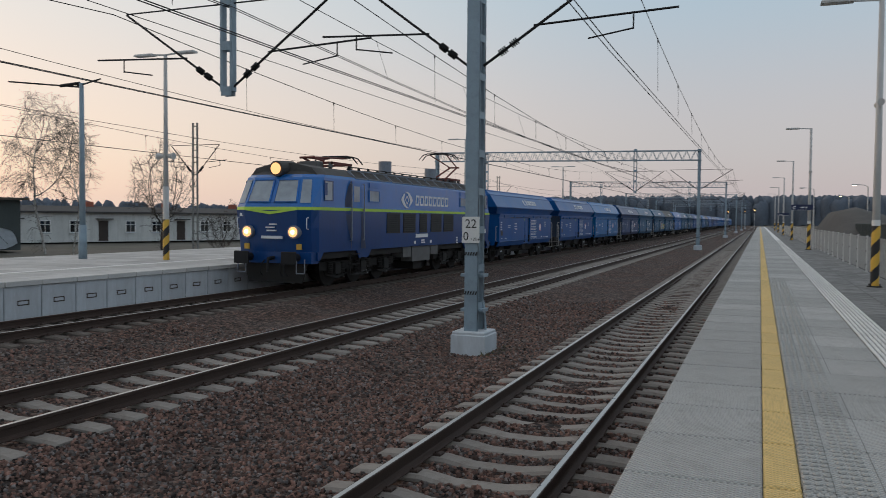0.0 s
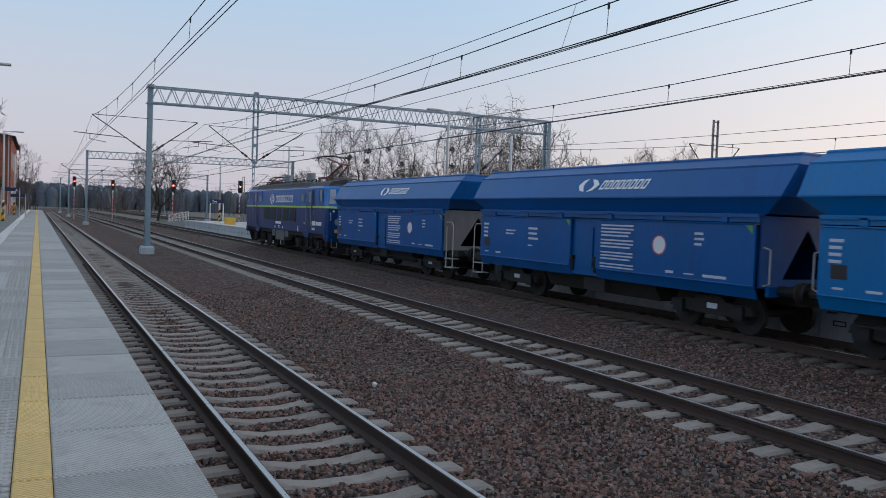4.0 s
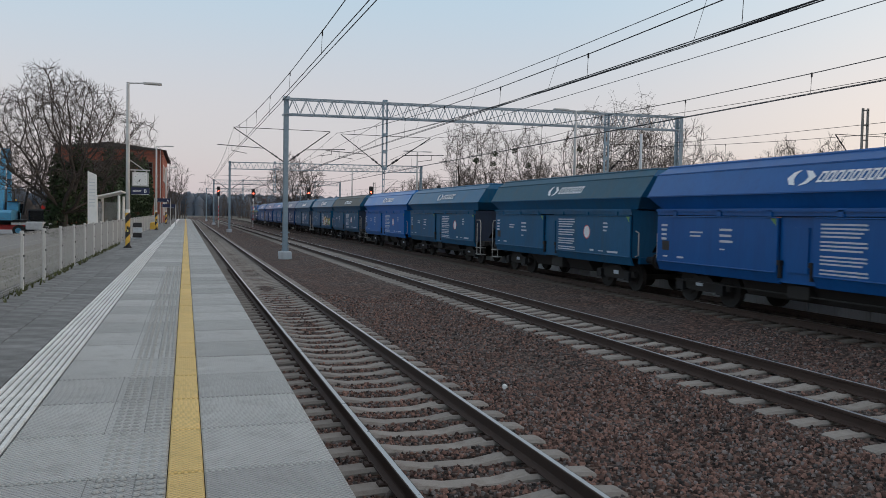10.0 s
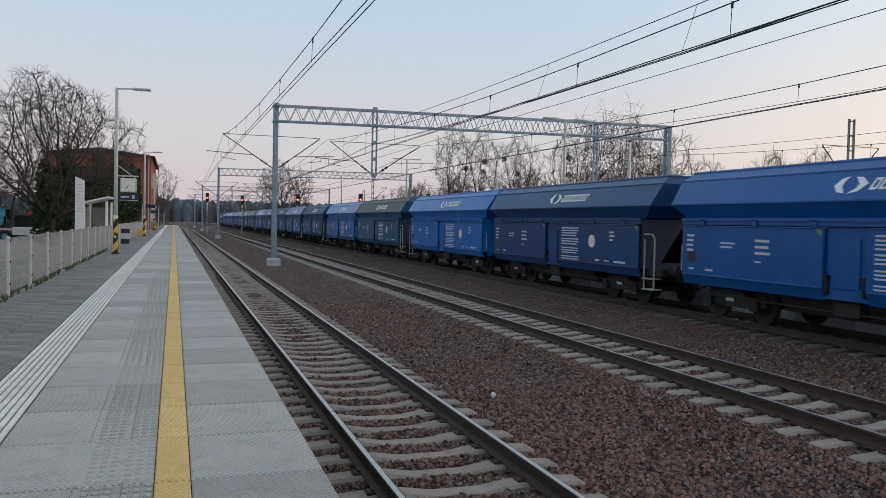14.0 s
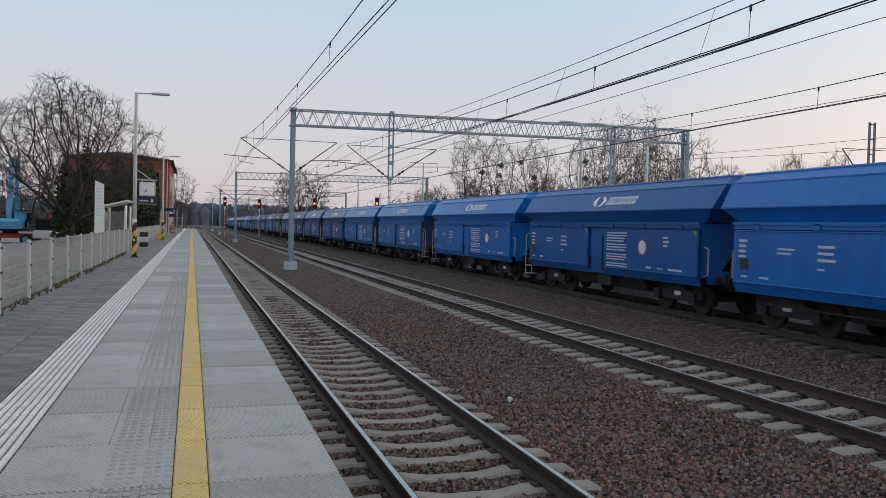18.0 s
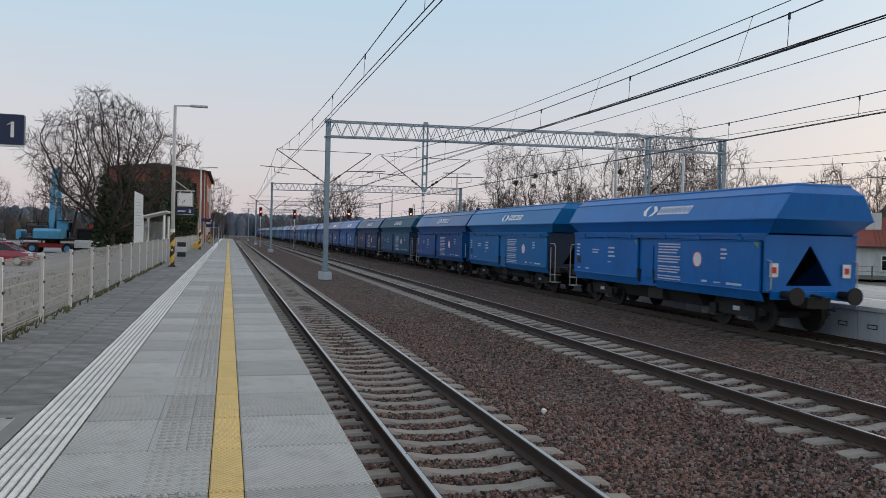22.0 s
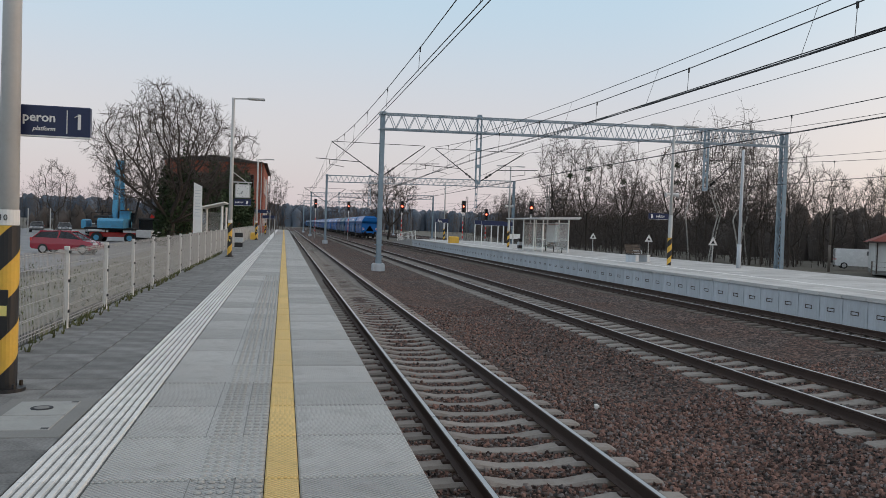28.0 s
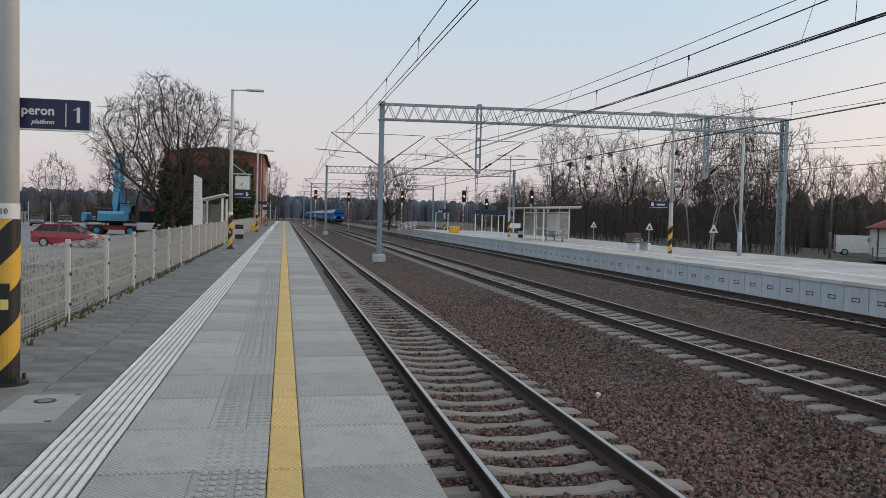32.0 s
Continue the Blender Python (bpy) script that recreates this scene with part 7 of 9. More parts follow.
# ---- vehicles and machines ----
def car(name, paint, label, m, length=4.1, height=1.47, van=False):
    t = thing(name, label, "van" if van else "car", at=m)
    w, L = 0.86, length / 2
    if van:
        secs = [(-L, 0.35, 1.9), (-L + 0.1, 0.28, 1.95), (0.9, 0.28, 1.95), (1.5, 0.3, 1.35), (L - 0.1, 0.3, 1.1), (L, 0.4, 0.85)]
        glassy = [(1.0, 1.85), (1.48, 1.38)]
    else:
        secs = [(-L, 0.42, 0.95), (-L + 0.12, 0.3, 1.02), (-L + 0.75, 0.26, 1.02), (0.4, 0.26, 0.98), (1.0, 0.26, 0.94), (L - 0.35, 0.28, 0.8), (L, 0.42, 0.62)]
    g = MB()
    for y, za, zb in secs:
        g.v += [(-w, y, za), (-w, y, (za + zb) / 2), (-w * 0.95, y, zb), (w * 0.95, y, zb), (w, y, (za + zb) / 2), (w, y, za)]
    for k in range(len(secs) - 1):
        for j in range(6):
            g.f.append((k * 6 + j, k * 6 + (j + 1) % 6, (k + 1) * 6 + (j + 1) % 6, (k + 1) * 6 + j))
    g.f += [tuple(range(6))[::-1], tuple(range(len(g.v) - 6, len(g.v)))]
    body = part("body", g, paint, t, smooth=False)
    if not van:
        lo = [(-L + 0.15, 1.0), (-L + 0.55, height - 0.06), (-0.2, height), (0.35, height - 0.06), (1.15, 0.95)]
        g = MB()
        for y, z in lo:
            g.v += [(-w * (0.95 if z < 1.1 else 0.72), y, z), (w * (0.95 if z < 1.1 else 0.72), y, z)]
        for k in range(len(lo) - 1):
            g.f.append((2 * k, 2 * k + 1, 2 * k + 3, 2 * k + 2))
        g.f += [(0, 2, 4, 6, 8), (1, 9, 7, 5, 3)]
        part("greenhouse", g, M["glass_dark"], t, "dark car windows")
        r = MB()
        r.box(-w * 0.7, w * 0.7, -L + 0.5, 0.4, height - 0.05, height + 0.005)
        for s in (-1, 1):
            for (ya, za), (yb, zb) in zip(lo, lo[1:]):
                r.bar((s * w * (0.95 if za < 1.1 else 0.73), ya, za), (s * w * (0.95 if zb < 1.1 else 0.73), yb, zb), 0.06)
            r.bar((s * w * 0.93, -0.35, 1.0), (s * w * 0.74, -0.3, height - 0.02), 0.07)
        part("roof", r, paint, t, fix=False)
    else:
        g = MB().box(-w - 0.005, w + 0.005, 0.35, 0.95, 1.35, 1.75)
        part("side_window", g, M["glass_dark"], t, fix=False)
    for s in (-1, 1):
        part("headlight", MB().cham(min(s * 0.5, s * 0.84), max(s * 0.5, s * 0.84), L - 0.2, L - 0.02, 0.62, 0.78, 0.03), M["led"], t, "clear headlight")
        part("tail_light", MB().cham(min(s * 0.62, s * 0.86), max(s * 0.62, s * 0.86), -L - 0.02, -L + 0.12, 0.8, 1.02, 0.02), M["red_paint"], t, "red tail light")
        for y in (-L + 0.8, L - 0.82):
            wh = part("wheel", MB().tube((s * 0.66, y, 0.31), (s * 0.88, y, 0.31), 0.31, n=18), M["rubber"], t, "black tyre")
            part("rim", MB().tube((s * 0.87, y, 0.31), (s * 0.892, y, 0.31), 0.2, n=10), M["alloy"], wh)
    return t


def excavator(m):
    t = thing("road_rail_excavator", "blue wheeled excavator with its boom folded upright", "excavator", at=m)
    part("undercarriage", MB().cham(-2.3, 2.3, -0.8, 0.8, 0.6, 1.05, 0.08), M["red_paint"], t, "red undercarriage")
    for x in (-1.55, 1.55):
        for y in (-1.1, 1.1):
            w = part("wheel", MB().tube((x, y - 0.25, 0.52), (x, y + 0.25, 0.52), 0.52, n=18), M["rubber"], t)
            part("rim", MB().tube((x, y - 0.265, 0.52), (x, y + 0.265, 0.52), 0.27, n=12), M["excavator_blue"], w)
    for x in (-2.6, 2.6):
        part("rail_guide", MB().cham(x - 0.25, x + 0.25, -0.9, 0.9, 0.3, 0.75, 0.06), M["dark_steel"], t)
    part("turntable", MB().tube((0, 0, 1.05), (0, 0, 1.3), 0.7, n=16), M["dark_steel"], t)
    part("deck", MB().cham(-2.7, 1.9, -1.25, 1.25, 1.3, 1.55, 0.06), M["dark_steel"], t)
    part("house", MB().prism([(-2.75, 1.5), (1.5, 1.5), (1.5, 2.1), (0.9, 2.4), (-2.3, 2.45), (-2.75, 2.2)], -1.2, 1.2, axis="x"), M["excavator_blue"], t, "blue engine house")
    for k in range(5):
        part("vent_slat", MB().box(-2.2 + k * 0.24, -2.06 + k * 0.24, 1.2, 1.215, 1.7, 2.2), M["black_paint"], t, fix=False)
    part("counterweight", MB().cham(-3.0, -2.55, -1.2, 1.2, 1.4, 2.3, 0.14), M["excavator_blue"], t)
    part("engine_cover", MB().cham(-1.9, -0.5, -0.9, 0.9, 2.4, 2.75, 0.1), M["black_paint"], t)
    part("exhaust", MB().tube((-1.4, 0.4, 2.7), (-1.4, 0.4, 3.25), 0.07, n=8), M["dark_steel"], t)
    g = MB()
    for p, q in (((-2.6, 1.15, 2.45), (-2.6, 1.15, 3.0)), ((-0.6, 1.15, 2.45), (-0.6, 1.15, 3.0)), ((-2.6, 1.15, 3.0), (-0.6, 1.15, 3.0))):
        g.tube(p, q, 0.03, n=6)
    part("guard_rail", g, M["dark_steel"], t, fix=False)
    cab = part("cab", MB().prism([(0.35, 1.5), (1.75, 1.5), (1.95, 2.2), (1.6, 3.2), (0.45, 3.25)], 0.25, 1.2, axis="x"), M["excavator_blue"], t)
    part("cab_window", MB().box(0.55, 1.55, 1.2, 1.215, 2.15, 3.05), M["glass_dark"], cab, fix=False)
    part("cab_roof", MB().cham(0.35, 1.7, 0.2, 1.25, 3.22, 3.32, 0.03), M["black_paint"], cab)
    part("lower_boom", MB().prism([(0.9, 1.9), (1.5, 1.8), (2.35, 5.2), (1.95, 5.6)], -0.65, -0.2, axis="x"), M["excavator_blue"], t, "thick blue lower boom")
    part("upper_boom", MB().prism([(1.9, 5.3), (2.4, 5.1), (2.85, 8.2), (2.45, 8.5)], -0.62, -0.22, axis="x"), M["excavator_blue"], t, "blue upper boom")
    part("stick", MB().prism([(2.45, 8.5), (2.95, 8.4), (3.35, 3.2), (3.05, 3.1)], -0.18, 0.18, axis="x"), M["excavator_blue"], t)
    for p, q, r in (((1.7, -0.05, 2.0), (2.2, -0.05, 4.6), 0.1), ((2.5, 0.0, 5.6), (3.1, 0.0, 6.6), 0.09), ((3.2, 0.0, 5.8), (3.35, 0.0, 3.4), 0.08)):
        part("cylinder", MB().tube(p, q, r, n=8), M["dark_steel"], t)
    part("bucket", MB().prism([(2.9, 3.2), (3.7, 2.9), (3.75, 2.2), (3.1, 1.9), (2.7, 2.4)], -0.5, 0.5, axis="x"), M["dark_steel"], t)
    part("warning_flag", MB().add([(3.35, 0.3, 3.0), (3.65, 0.34, 2.7), (3.4, 0.36, 2.5), (3.2, 0.3, 2.7)], [(0, 1, 2, 3)]), M["red_paint"], t, "small red warning flag")
    part("beacon", MB().tube((1.0, 0.7, 3.3), (1.0, 0.7, 3.48), 0.07, n=8), M["yellow_paint"], t)


def loader(m):
    t = thing("mini_loader", "small white and black loader parked on the yard", "loader", at=m)
    part("body", MB().cham(-1.3, 1.0, -0.75, 0.75, 0.5, 1.25, 0.08), M["car_white"], t)
    part("cab", MB().cham(-0.7, 0.7, -0.7, 0.7, 1.2, 2.35, 0.08), M["glass_dark"], t)
    part("cab_roof", MB().cham(-0.8, 0.8, -0.8, 0.8, 2.3, 2.45, 0.04), M["black_paint"], t)
    for x in (-0.85, 0.75):
        for y in (-0.75, 0.75):
            part("wheel", MB().tube((x, y - 0.15, 0.42), (x, y + 0.15, 0.42), 0.42, n=14), M["rubber"], t)
    part("arm", MB().bar((-0.9, -0.6, 1.3), (1.6, -0.6, 0.7), 0.15).bar((-0.9, 0.6, 1.3), (1.6, 0.6, 0.7), 0.15), M["black_paint"], t, fix=False)
    part("bucket", MB().prism([(1.5, 0.2), (2.2, 0.15), (1.7, 0.9)], -0.8, 0.8), M["dark_steel"], t)


# ---- buildings ----
def opening(t, x0, x1, z0, z1, y, material=None, frame=None, mullion=True, sill=True, axis="y", out=1):
    """A window: recessed pane, frame, mullion, sill. It looks along +y (out=1), or along x with axis x."""
    def bx(a0, a1, d0, d1, c0, c1):
        lo, hi = sorted((y + out * d0, y + out * d1))
        return (a0, a1, lo, hi, c0, c1) if axis == "y" else (lo, hi, a0, a1, c0, c1)
    wd = part("window", MB().box(*bx(x0, x1, 0.0, 0.03, z0, z1)), material or M["glass_dark"], t, fix=False)
    g = MB()
    for a, b in ((x0 - 0.05, x0 + 0.03), (x1 - 0.03, x1 + 0.05)):
        g.box(*bx(a, b, 0, 0.06, z0, z1))
    for a, b in ((z0 - 0.02, z0 + 0.05), (z1 - 0.05, z1 + 0.03)):
        g.box(*bx(x0 - 0.05, x1 + 0.05, 0, 0.06, a, b))
    if mullion:
        c = (x0 + x1) / 2
        g.box(*bx(c - 0.03, c + 0.03, 0, 0.05, z0, z1))
        g.box(*bx(x0, x1, 0, 0.05, z0 + (z1 - z0) * 0.66, z0 + (z1 - z0) * 0.66 + 0.05))
    part("frame", g, frame or M["white_paint"], wd, fix=False)
    if sill:
        part("sill", MB().box(*bx(x0 - 0.1, x1 + 0.1, 0, 0.14, z0 - 0.1, z0 - 0.02)), M["edge_wall"], wd, fix=False)


def station():
    """The brick station house; its gable end looks up the platform."""
    t = thing("station_building", "two-storey red brick station building with a dark low roof", "building", at=pose(0, 0, 0))
    x0, x1, y0, y1, zt = 2.85, 15.5, -142.0, -112.0, 10.2
    part("wall", MB().box(x0, x1, y0, y1, -0.3, zt), M["brick_red"], t, fix=False)
    g = MB().prism([(x0 - 0.5, zt), (x1 + 0.5, zt), ((x0 + x1) / 2, zt + 0.8)], y0 - 0.5, y1 + 0.6)
    part("roof", g, M["roof_dark"], t, "dark low-pitched roof")
    part("cornice", MB().box(x0 - 0.12, x1 + 0.12, y1, y1 + 0.14, zt - 0.55, zt - 0.2).box(x0 - 0.12, x1 + 0.12, y1, y1 + 0.1, zt - 0.9, zt - 0.75), M["brick_red"], t, fix=False)
    part("string_course", MB().box(x0 - 0.08, x1 + 0.08, y1, y1 + 0.1, 5.3, 5.6), M["brick_red"], t, fix=False)
    for xa in (4.1, 7.2, 10.4):
        opening(t, xa, xa + 1.3, 6.5, 8.6, y1, frame=M["wood"])
        opening(t, xa, xa + 1.4, 1.6, 4.1, y1, frame=M["wood"])
        part("arch", MB().prism([(xa - 0.2, 4.1), (xa + 1.6, 4.1), (xa + 1.3, 4.55), (xa + 0.7, 4.7), (xa + 0.1, 4.55)], y1, y1 + 0.08), M["brick_red"], t)
    part("downpipe", MB().tube((x0 + 0.25, y1 + 0.1, 0.5), (x0 + 0.25, y1 + 0.1, zt), 0.06, n=8), M["lamp_grey"], t)
    for yc in (-116, -121, -126, -131, -136):
        opening(t, yc - 0.6, yc + 0.6, 6.4, 8.5, x0, axis="x", out=-1)
        opening(t, yc - 0.6, yc + 0.6, 1.8, 4.1, x0, axis="x", out=-1)
    # brick courses that stand out on the nearest face
    course = MB().box(x0, x1, y1, y1 + 0.008, 0, 0.11).mesh("brick_course", M["brick_red"])
    for k in range(60):
        part("brick_course", course, None, t).location.z = 1.0 + k * 0.15


def side_canopy():
    """The white shelter with its information board behind the fence."""
    t = thing("bus_shelter", "white framed shelter with a pale roof behind the fence", "shelter", at=pose(0, 0, 0))
    part("roof", MB().prism([(5.75, 3.1), (4.05, 3.55), (4.05, 3.64), (5.75, 3.2)], -63.0, -58.0), M["white_paint"], t)
    for x, y in ((5.6, -62.5), (5.6, -58.3), (4.2, -62.5), (4.2, -58.3)):
        part("post", MB().bar((x, y, 0.3), (x, y, 3.3), 0.12), M["white_paint"], t, fix=False)
    part("back_wall", MB().box(5.58, 5.62, -62.4, -58.4, 0.6, 2.9), M["shelter_glass"], t, fix=False)
    part("side_wall", MB().box(4.3, 5.5, -62.5, -62.46, 0.6, 2.9), M["shelter_glass"], t, fix=False)
    part("bench_seat", MB().box(5.0, 5.5, -62, -59, 0.75, 0.8), M["wood"], t, fix=False)
    b = thing("information_board", "tall white information board with faint lines", "board")
    part("board", MB().prism([(5.5, 1.2), (6.05, 1.2), (6.05, 4.85), (5.5, 4.6)], -57.6, -57.5), M["white_paint"], b)
    part("post", MB().bar((5.78, -57.55, 0.3), (5.78, -57.55, 1.3), 0.1), M["lamp_grey"], b, fix=False)
    g = MB()
    bars_y = -57.49
    for k in range(9):
        g.box(5.6, 5.95, bars_y, bars_y + 0.004, 4.3 - k * 0.22, 4.34 - k * 0.22)
    part("print_bars", g, M["edge_wall"], b, fix=False)


def low_house(x, y, turn, length, label, wall="plaster", roof="roof_dark", h=3.0, depth=7.0, doors=4):
    """A long single-storey house with its front to local +y."""
    t = thing("house", label, "house", at=pose(x, y, -0.3, 0, 0, turn))
    L = length / 2
    part("wall", MB().box(-L, L, -depth, 0, 0, h), M[wall], t, fix=False)
    part("roof", MB().prism([(0.5, h), (0.5, h + 0.15), (-depth / 2, h + 0.75), (-depth - 0.5, h + 0.15), (-depth - 0.5, h)], -L - 0.4, L + 0.4, axis="x"), M[roof], t)
    n = doors * 3
    for k in range(n):
        c = -L + length * (k + 0.5) / n
        if k % 3 == 1:
            part("door", MB().box(c - 0.5, c + 0.5, 0, 0.04, 0.1, 2.2), M["door_brown"], t, fix=False)
            part("door_canopy", MB().cham(c - 0.8, c + 0.8, 0, 0.7, 2.35, 2.45, 0.02), M[roof], t)
        else:
            opening(t, c - 0.5, c + 0.5, 1.0, 2.2, 0)
    for k in range(doors):
        c = -L + length * (k + 0.5) / doors
        ch = part("chimney", MB().cham(c - 0.4, c + 0.4, -depth / 2 - 0.25, -depth / 2 + 0.25, h + 0.5, h + 1.25, 0.04), M["brick_red"], t)
    return t


def shed():
    t = thing("trackside_shed", "dark flat-roofed shed with faded graffiti on its wall", "shed", at=pose(-53.2, 46.0, -0.3, 0, 0, -113.5))
    part("wall", MB().box(0, 12.6, -6, 0, 0, 3.85), M["shed"], t, fix=False)
    part("roof", MB().box(-0.5, 12.9, -6.3, 0.5, 3.85, 4.02), M["wood"], t, "thin projecting roof edge", fix=False)
    r = random.Random(4)
    for cx, w in ((1.3, 1.2), (3.6, 1.1), (5.6, 1.0), (7.6, 1.3), (10.2, 1.4)):
        n = 14
        pts = []
        for k in range(n):
            a = 6.2832 * k / n
            pts.append((cx + w * r.uniform(0.8, 1.05) * math.cos(a), 0.012, max(0.05, 0.85 + (0.95 if math.sin(a) > 0 else 0.8) * r.uniform(0.8, 1.05) * math.sin(a))))
        part("graffiti", MB().add(pts, [tuple(range(n))]), M["pale_graffiti"], t, "pale sprayed letter shape", fix=False)
        g = MB()
        for p, q in zip(pts, pts[1:] + pts[:1]):
            g.bar((p[0], 0.02, p[2]), (q[0], 0.02, q[2]), 0.02, 0.1, up=(0, 1, 0))
        g.bar((cx - 0.3 * w, 0.02, 0.5), (cx + 0.25 * w, 0.02, 1.2), 0.02, 0.09, up=(0, 1, 0))
        part("graffiti_outline", g, M["black_paint"], t, "black sprayed outline", fix=False)


def hut_row():
    """White hut, maroon lean-to and a low concrete fence beyond the tracks."""
    t = thing("white_hut", "small white flat-roofed hut with one window", "hut", at=pose(-60.0, 34.4, -0.3, 0, 0, -117))
    part("wall", MB().box(0, 3.0, -4, 0, 0, 3.5), M["plaster"], t, fix=False)
    part("roof", MB().box(-0.2, 3.2, -4.2, 0.25, 3.5, 3.65), M["roof_dark"], t, fix=False)
    opening(t, 1.3, 2.2, 1.5, 2.4, 0, mullion=False)
    t = thing("lean_to_shed", "maroon metal-clad shed with a dark roof", "shed", at=pose(-61.6, 31.6, -0.3, 0, 0, -117))
    part("wall", MB().box(0, 11, -4, 0, 0, 2.2), M["wood"], t, fix=False)
    part("cladding", MB().box(0, 11, -4, 0.05, 2.2, 3.95), M["maroon"], t, fix=False)
    part("roof", MB().box(-0.2, 11.2, -4.2, 0.3, 3.95, 4.1), M["roof_dark"], t, fix=False)
    t = thing("yard_fence", "low grey concrete panel fence by the tracks", "fence", at=pose(-57.5, 33.0, -0.3, 0, 0, -117))
    for k in range(6):
        part("panel", MB().cham(k * 2.1, k * 2.1 + 2.05, -0.06, 0, 0, 1.15, 0.02), M["edge_wall"], t)


def graffiti_wall():
    t = thing("concrete_wall", "long grey yard wall with pale graffiti", "wall", at=pose(-50.0, 29.0, -0.3, 0, 0, -88))
    for k in range(12):
        part("panel", MB().cham(8 + k * 2.5, 8 + k * 2.5 + 2.46, -0.12, 0.0, 0, 2.4, 0.02), M["shed"], t)
    r = random.Random(6)
    for k in range(12):
        g = MB()
        c = 9.5 + k * 2.2
        pts = [(c + r.uniform(0.5, 1.0) * math.cos(a), 0.012, 0.9 + r.uniform(0.4, 0.75) * math.sin(a)) for a in [6.2832 * j / 9 for j in range(9)]]
        g.add(pts, [tuple(range(9))])
        part("graffiti", g, M["pale_graffiti"], t, fix=False)


def red_roof_house():
    t = thing("small_house", "small pale house with a red tiled roof and tall chimney", "house", at=pose(-47.6, -58.0, -0.3, 0, 0, -36))
    part("wall", MB().box(-20, 0, -9, 0, 0, 2.75), M["plaster"], t, fix=False)
    part("plinth", MB().box(-20.02, 0.02, -9.02, 0.02, 0, 0.35), M["groove"], t, fix=False)
    part("roof", MB().add([(-20.5, 0.5, 2.7), (0.5, 0.5, 2.7), (0.5, -9.5, 2.7), (-20.5, -9.5, 2.7), (-15.0, -4.5, 5.3), (-5.0, -4.5, 5.3)], [(0, 1, 5, 4), (1, 2, 5), (2, 3, 4, 5), (3, 0, 4), (3, 2, 1, 0)]), M["roof_tile"], t, "hipped red tile roof")
    part("gutter", MB().box(-20.55, 0.55, 0.5, 0.6, 2.62, 2.74), M["door_brown"], t, fix=False)
    tile = MB().bar((0, 0.52, 2.72), (0, -4.4, 5.27), 0.05, 0.05).fix("roof_rib", M["roof_tile"])
    for k in range(32):
        part("roof_rib", tile, None, t).location = (-15.0 + 10.0 * k / 31, 0, 0)
    part("chimney", MB().cham(-5.6, -4.4, -3.0, -2.3, 3.6, 5.6, 0.03), M["plaster"], t, "tall pale rendered chimney")
    part("downpipe", MB().tube((-0.15, 0.1, 0.1), (-0.15, 0.1, 2.7), 0.05, n=8), M["door_brown"], t)
    for c in (-2.0, -6.0, -11.0, -15.5):
        opening(t, c - (0.3 if c == -2.0 else 0.6), c + (0.3 if c == -2.0 else 0.6), 0.75, 2.0, 0, sill=c != -2.0)
    f = thing("garden_fence", "low dark wire fence before the house", "fence", at=pose(-46.2, -56.6, -0.3, 0, 0, -36))
    for k in range(6):
        part("post", MB().bar((-k * 2.4, 0, 0), (-k * 2.4, 0, 1.15), 0.08), M["wood"], f, fix=False)
    for z in (0.3, 0.7, 1.1):
        part("rail", MB().bar((-12, 0, z), (0, 0, z), 0.025), M["wood"], f, fix=False)


def ramp_railing():
    t = thing("ramp_railing", "white tubular railing at the island platform's ramp", "railing")
    for k in range(16):
        x, y = -17.0 - 0.05 * k, -104.5 - k * 1.5
        z = DECK - k * 0.05
        part("post", MB().tube((x, y, z - 0.7), (x, y, z + 1.1), 0.03, n=6), M["white_paint"], t)
        if k < 15:
            part("rail", MB().tube((x, y, z + 1.1), (x - 0.05, y - 1.5, z + 1.05), 0.03, n=6).tube((x, y, z + 0.5), (x - 0.05, y - 1.5, z + 0.45), 0.025, n=6), M["white_paint"], t, fix=False)
    part("ramp", MB().prism([(-104.0, DECK), (-104.0, -0.5), (-132.0, -0.5), (-132.0, -0.3)], FAR1, FAR0, axis="x"), M["slab"], t, "sloping concrete ramp")


def far_platform_clutter():
    for x, y, z, w, text in ((-18.8, -96.0, 3.4, 1.6, "Żary"), (-22.0, -88.0, 3.3, 2.0, ""), (-21.0, -80.0, 3.2, 2.4, ""), (-23.5, -84.0, 3.2, 1.8, "")):
        t = hanging_sign(x - w / 2, x + w / 2, z - 0.45, z, y, [(text, 0.3, 0.25, 0.1)] if text else [], "station_sign", "navy station name sign on two posts")
        for s in (-1, 1):
            part("post", MB().bar((x + s * (w / 2 - 0.05), y - 0.06, DECK), (x + s * (w / 2 - 0.05), y - 0.06, z), 0.08), M["white_paint"], t, fix=False)
    t = thing("timetable_case", "white timetable case on two legs", "notice board", at=pose(-23.0, -79, DECK))
    part("case", MB().cham(-0.6, 0.6, -0.05, 0.05, 0.7, 1.2, 0.02), M["white_paint"], t)
    for s in (-0.5, 0.5):
        part("leg", MB().bar((s, 0, 0), (s, 0, 0.7), 0.06), M["lamp_grey"], t, fix=False)
    t = thing("grit_box", "yellow grit box on the island platform", "box", at=pose(-17.8, -84, DECK))
    part("box", MB().cham(-0.5, 0.5, -0.4, 0.4, 0, 0.7, 0.08), M["yellow_paint"], t)
    for x, y in ((-19.8, -66.0), (-21.3, -46.2)):
        bin_(x, y, "dark litter bin with a concrete foot on the island platform")
    t = thing("grit_box", "yellow grit box beside the lamp", "box", at=pose(2.45, -72, DECK))
    part("box", MB().cham(-0.3, 0.3, -0.5, 0.5, 0, 0.6, 0.08), M["yellow_paint"], t)


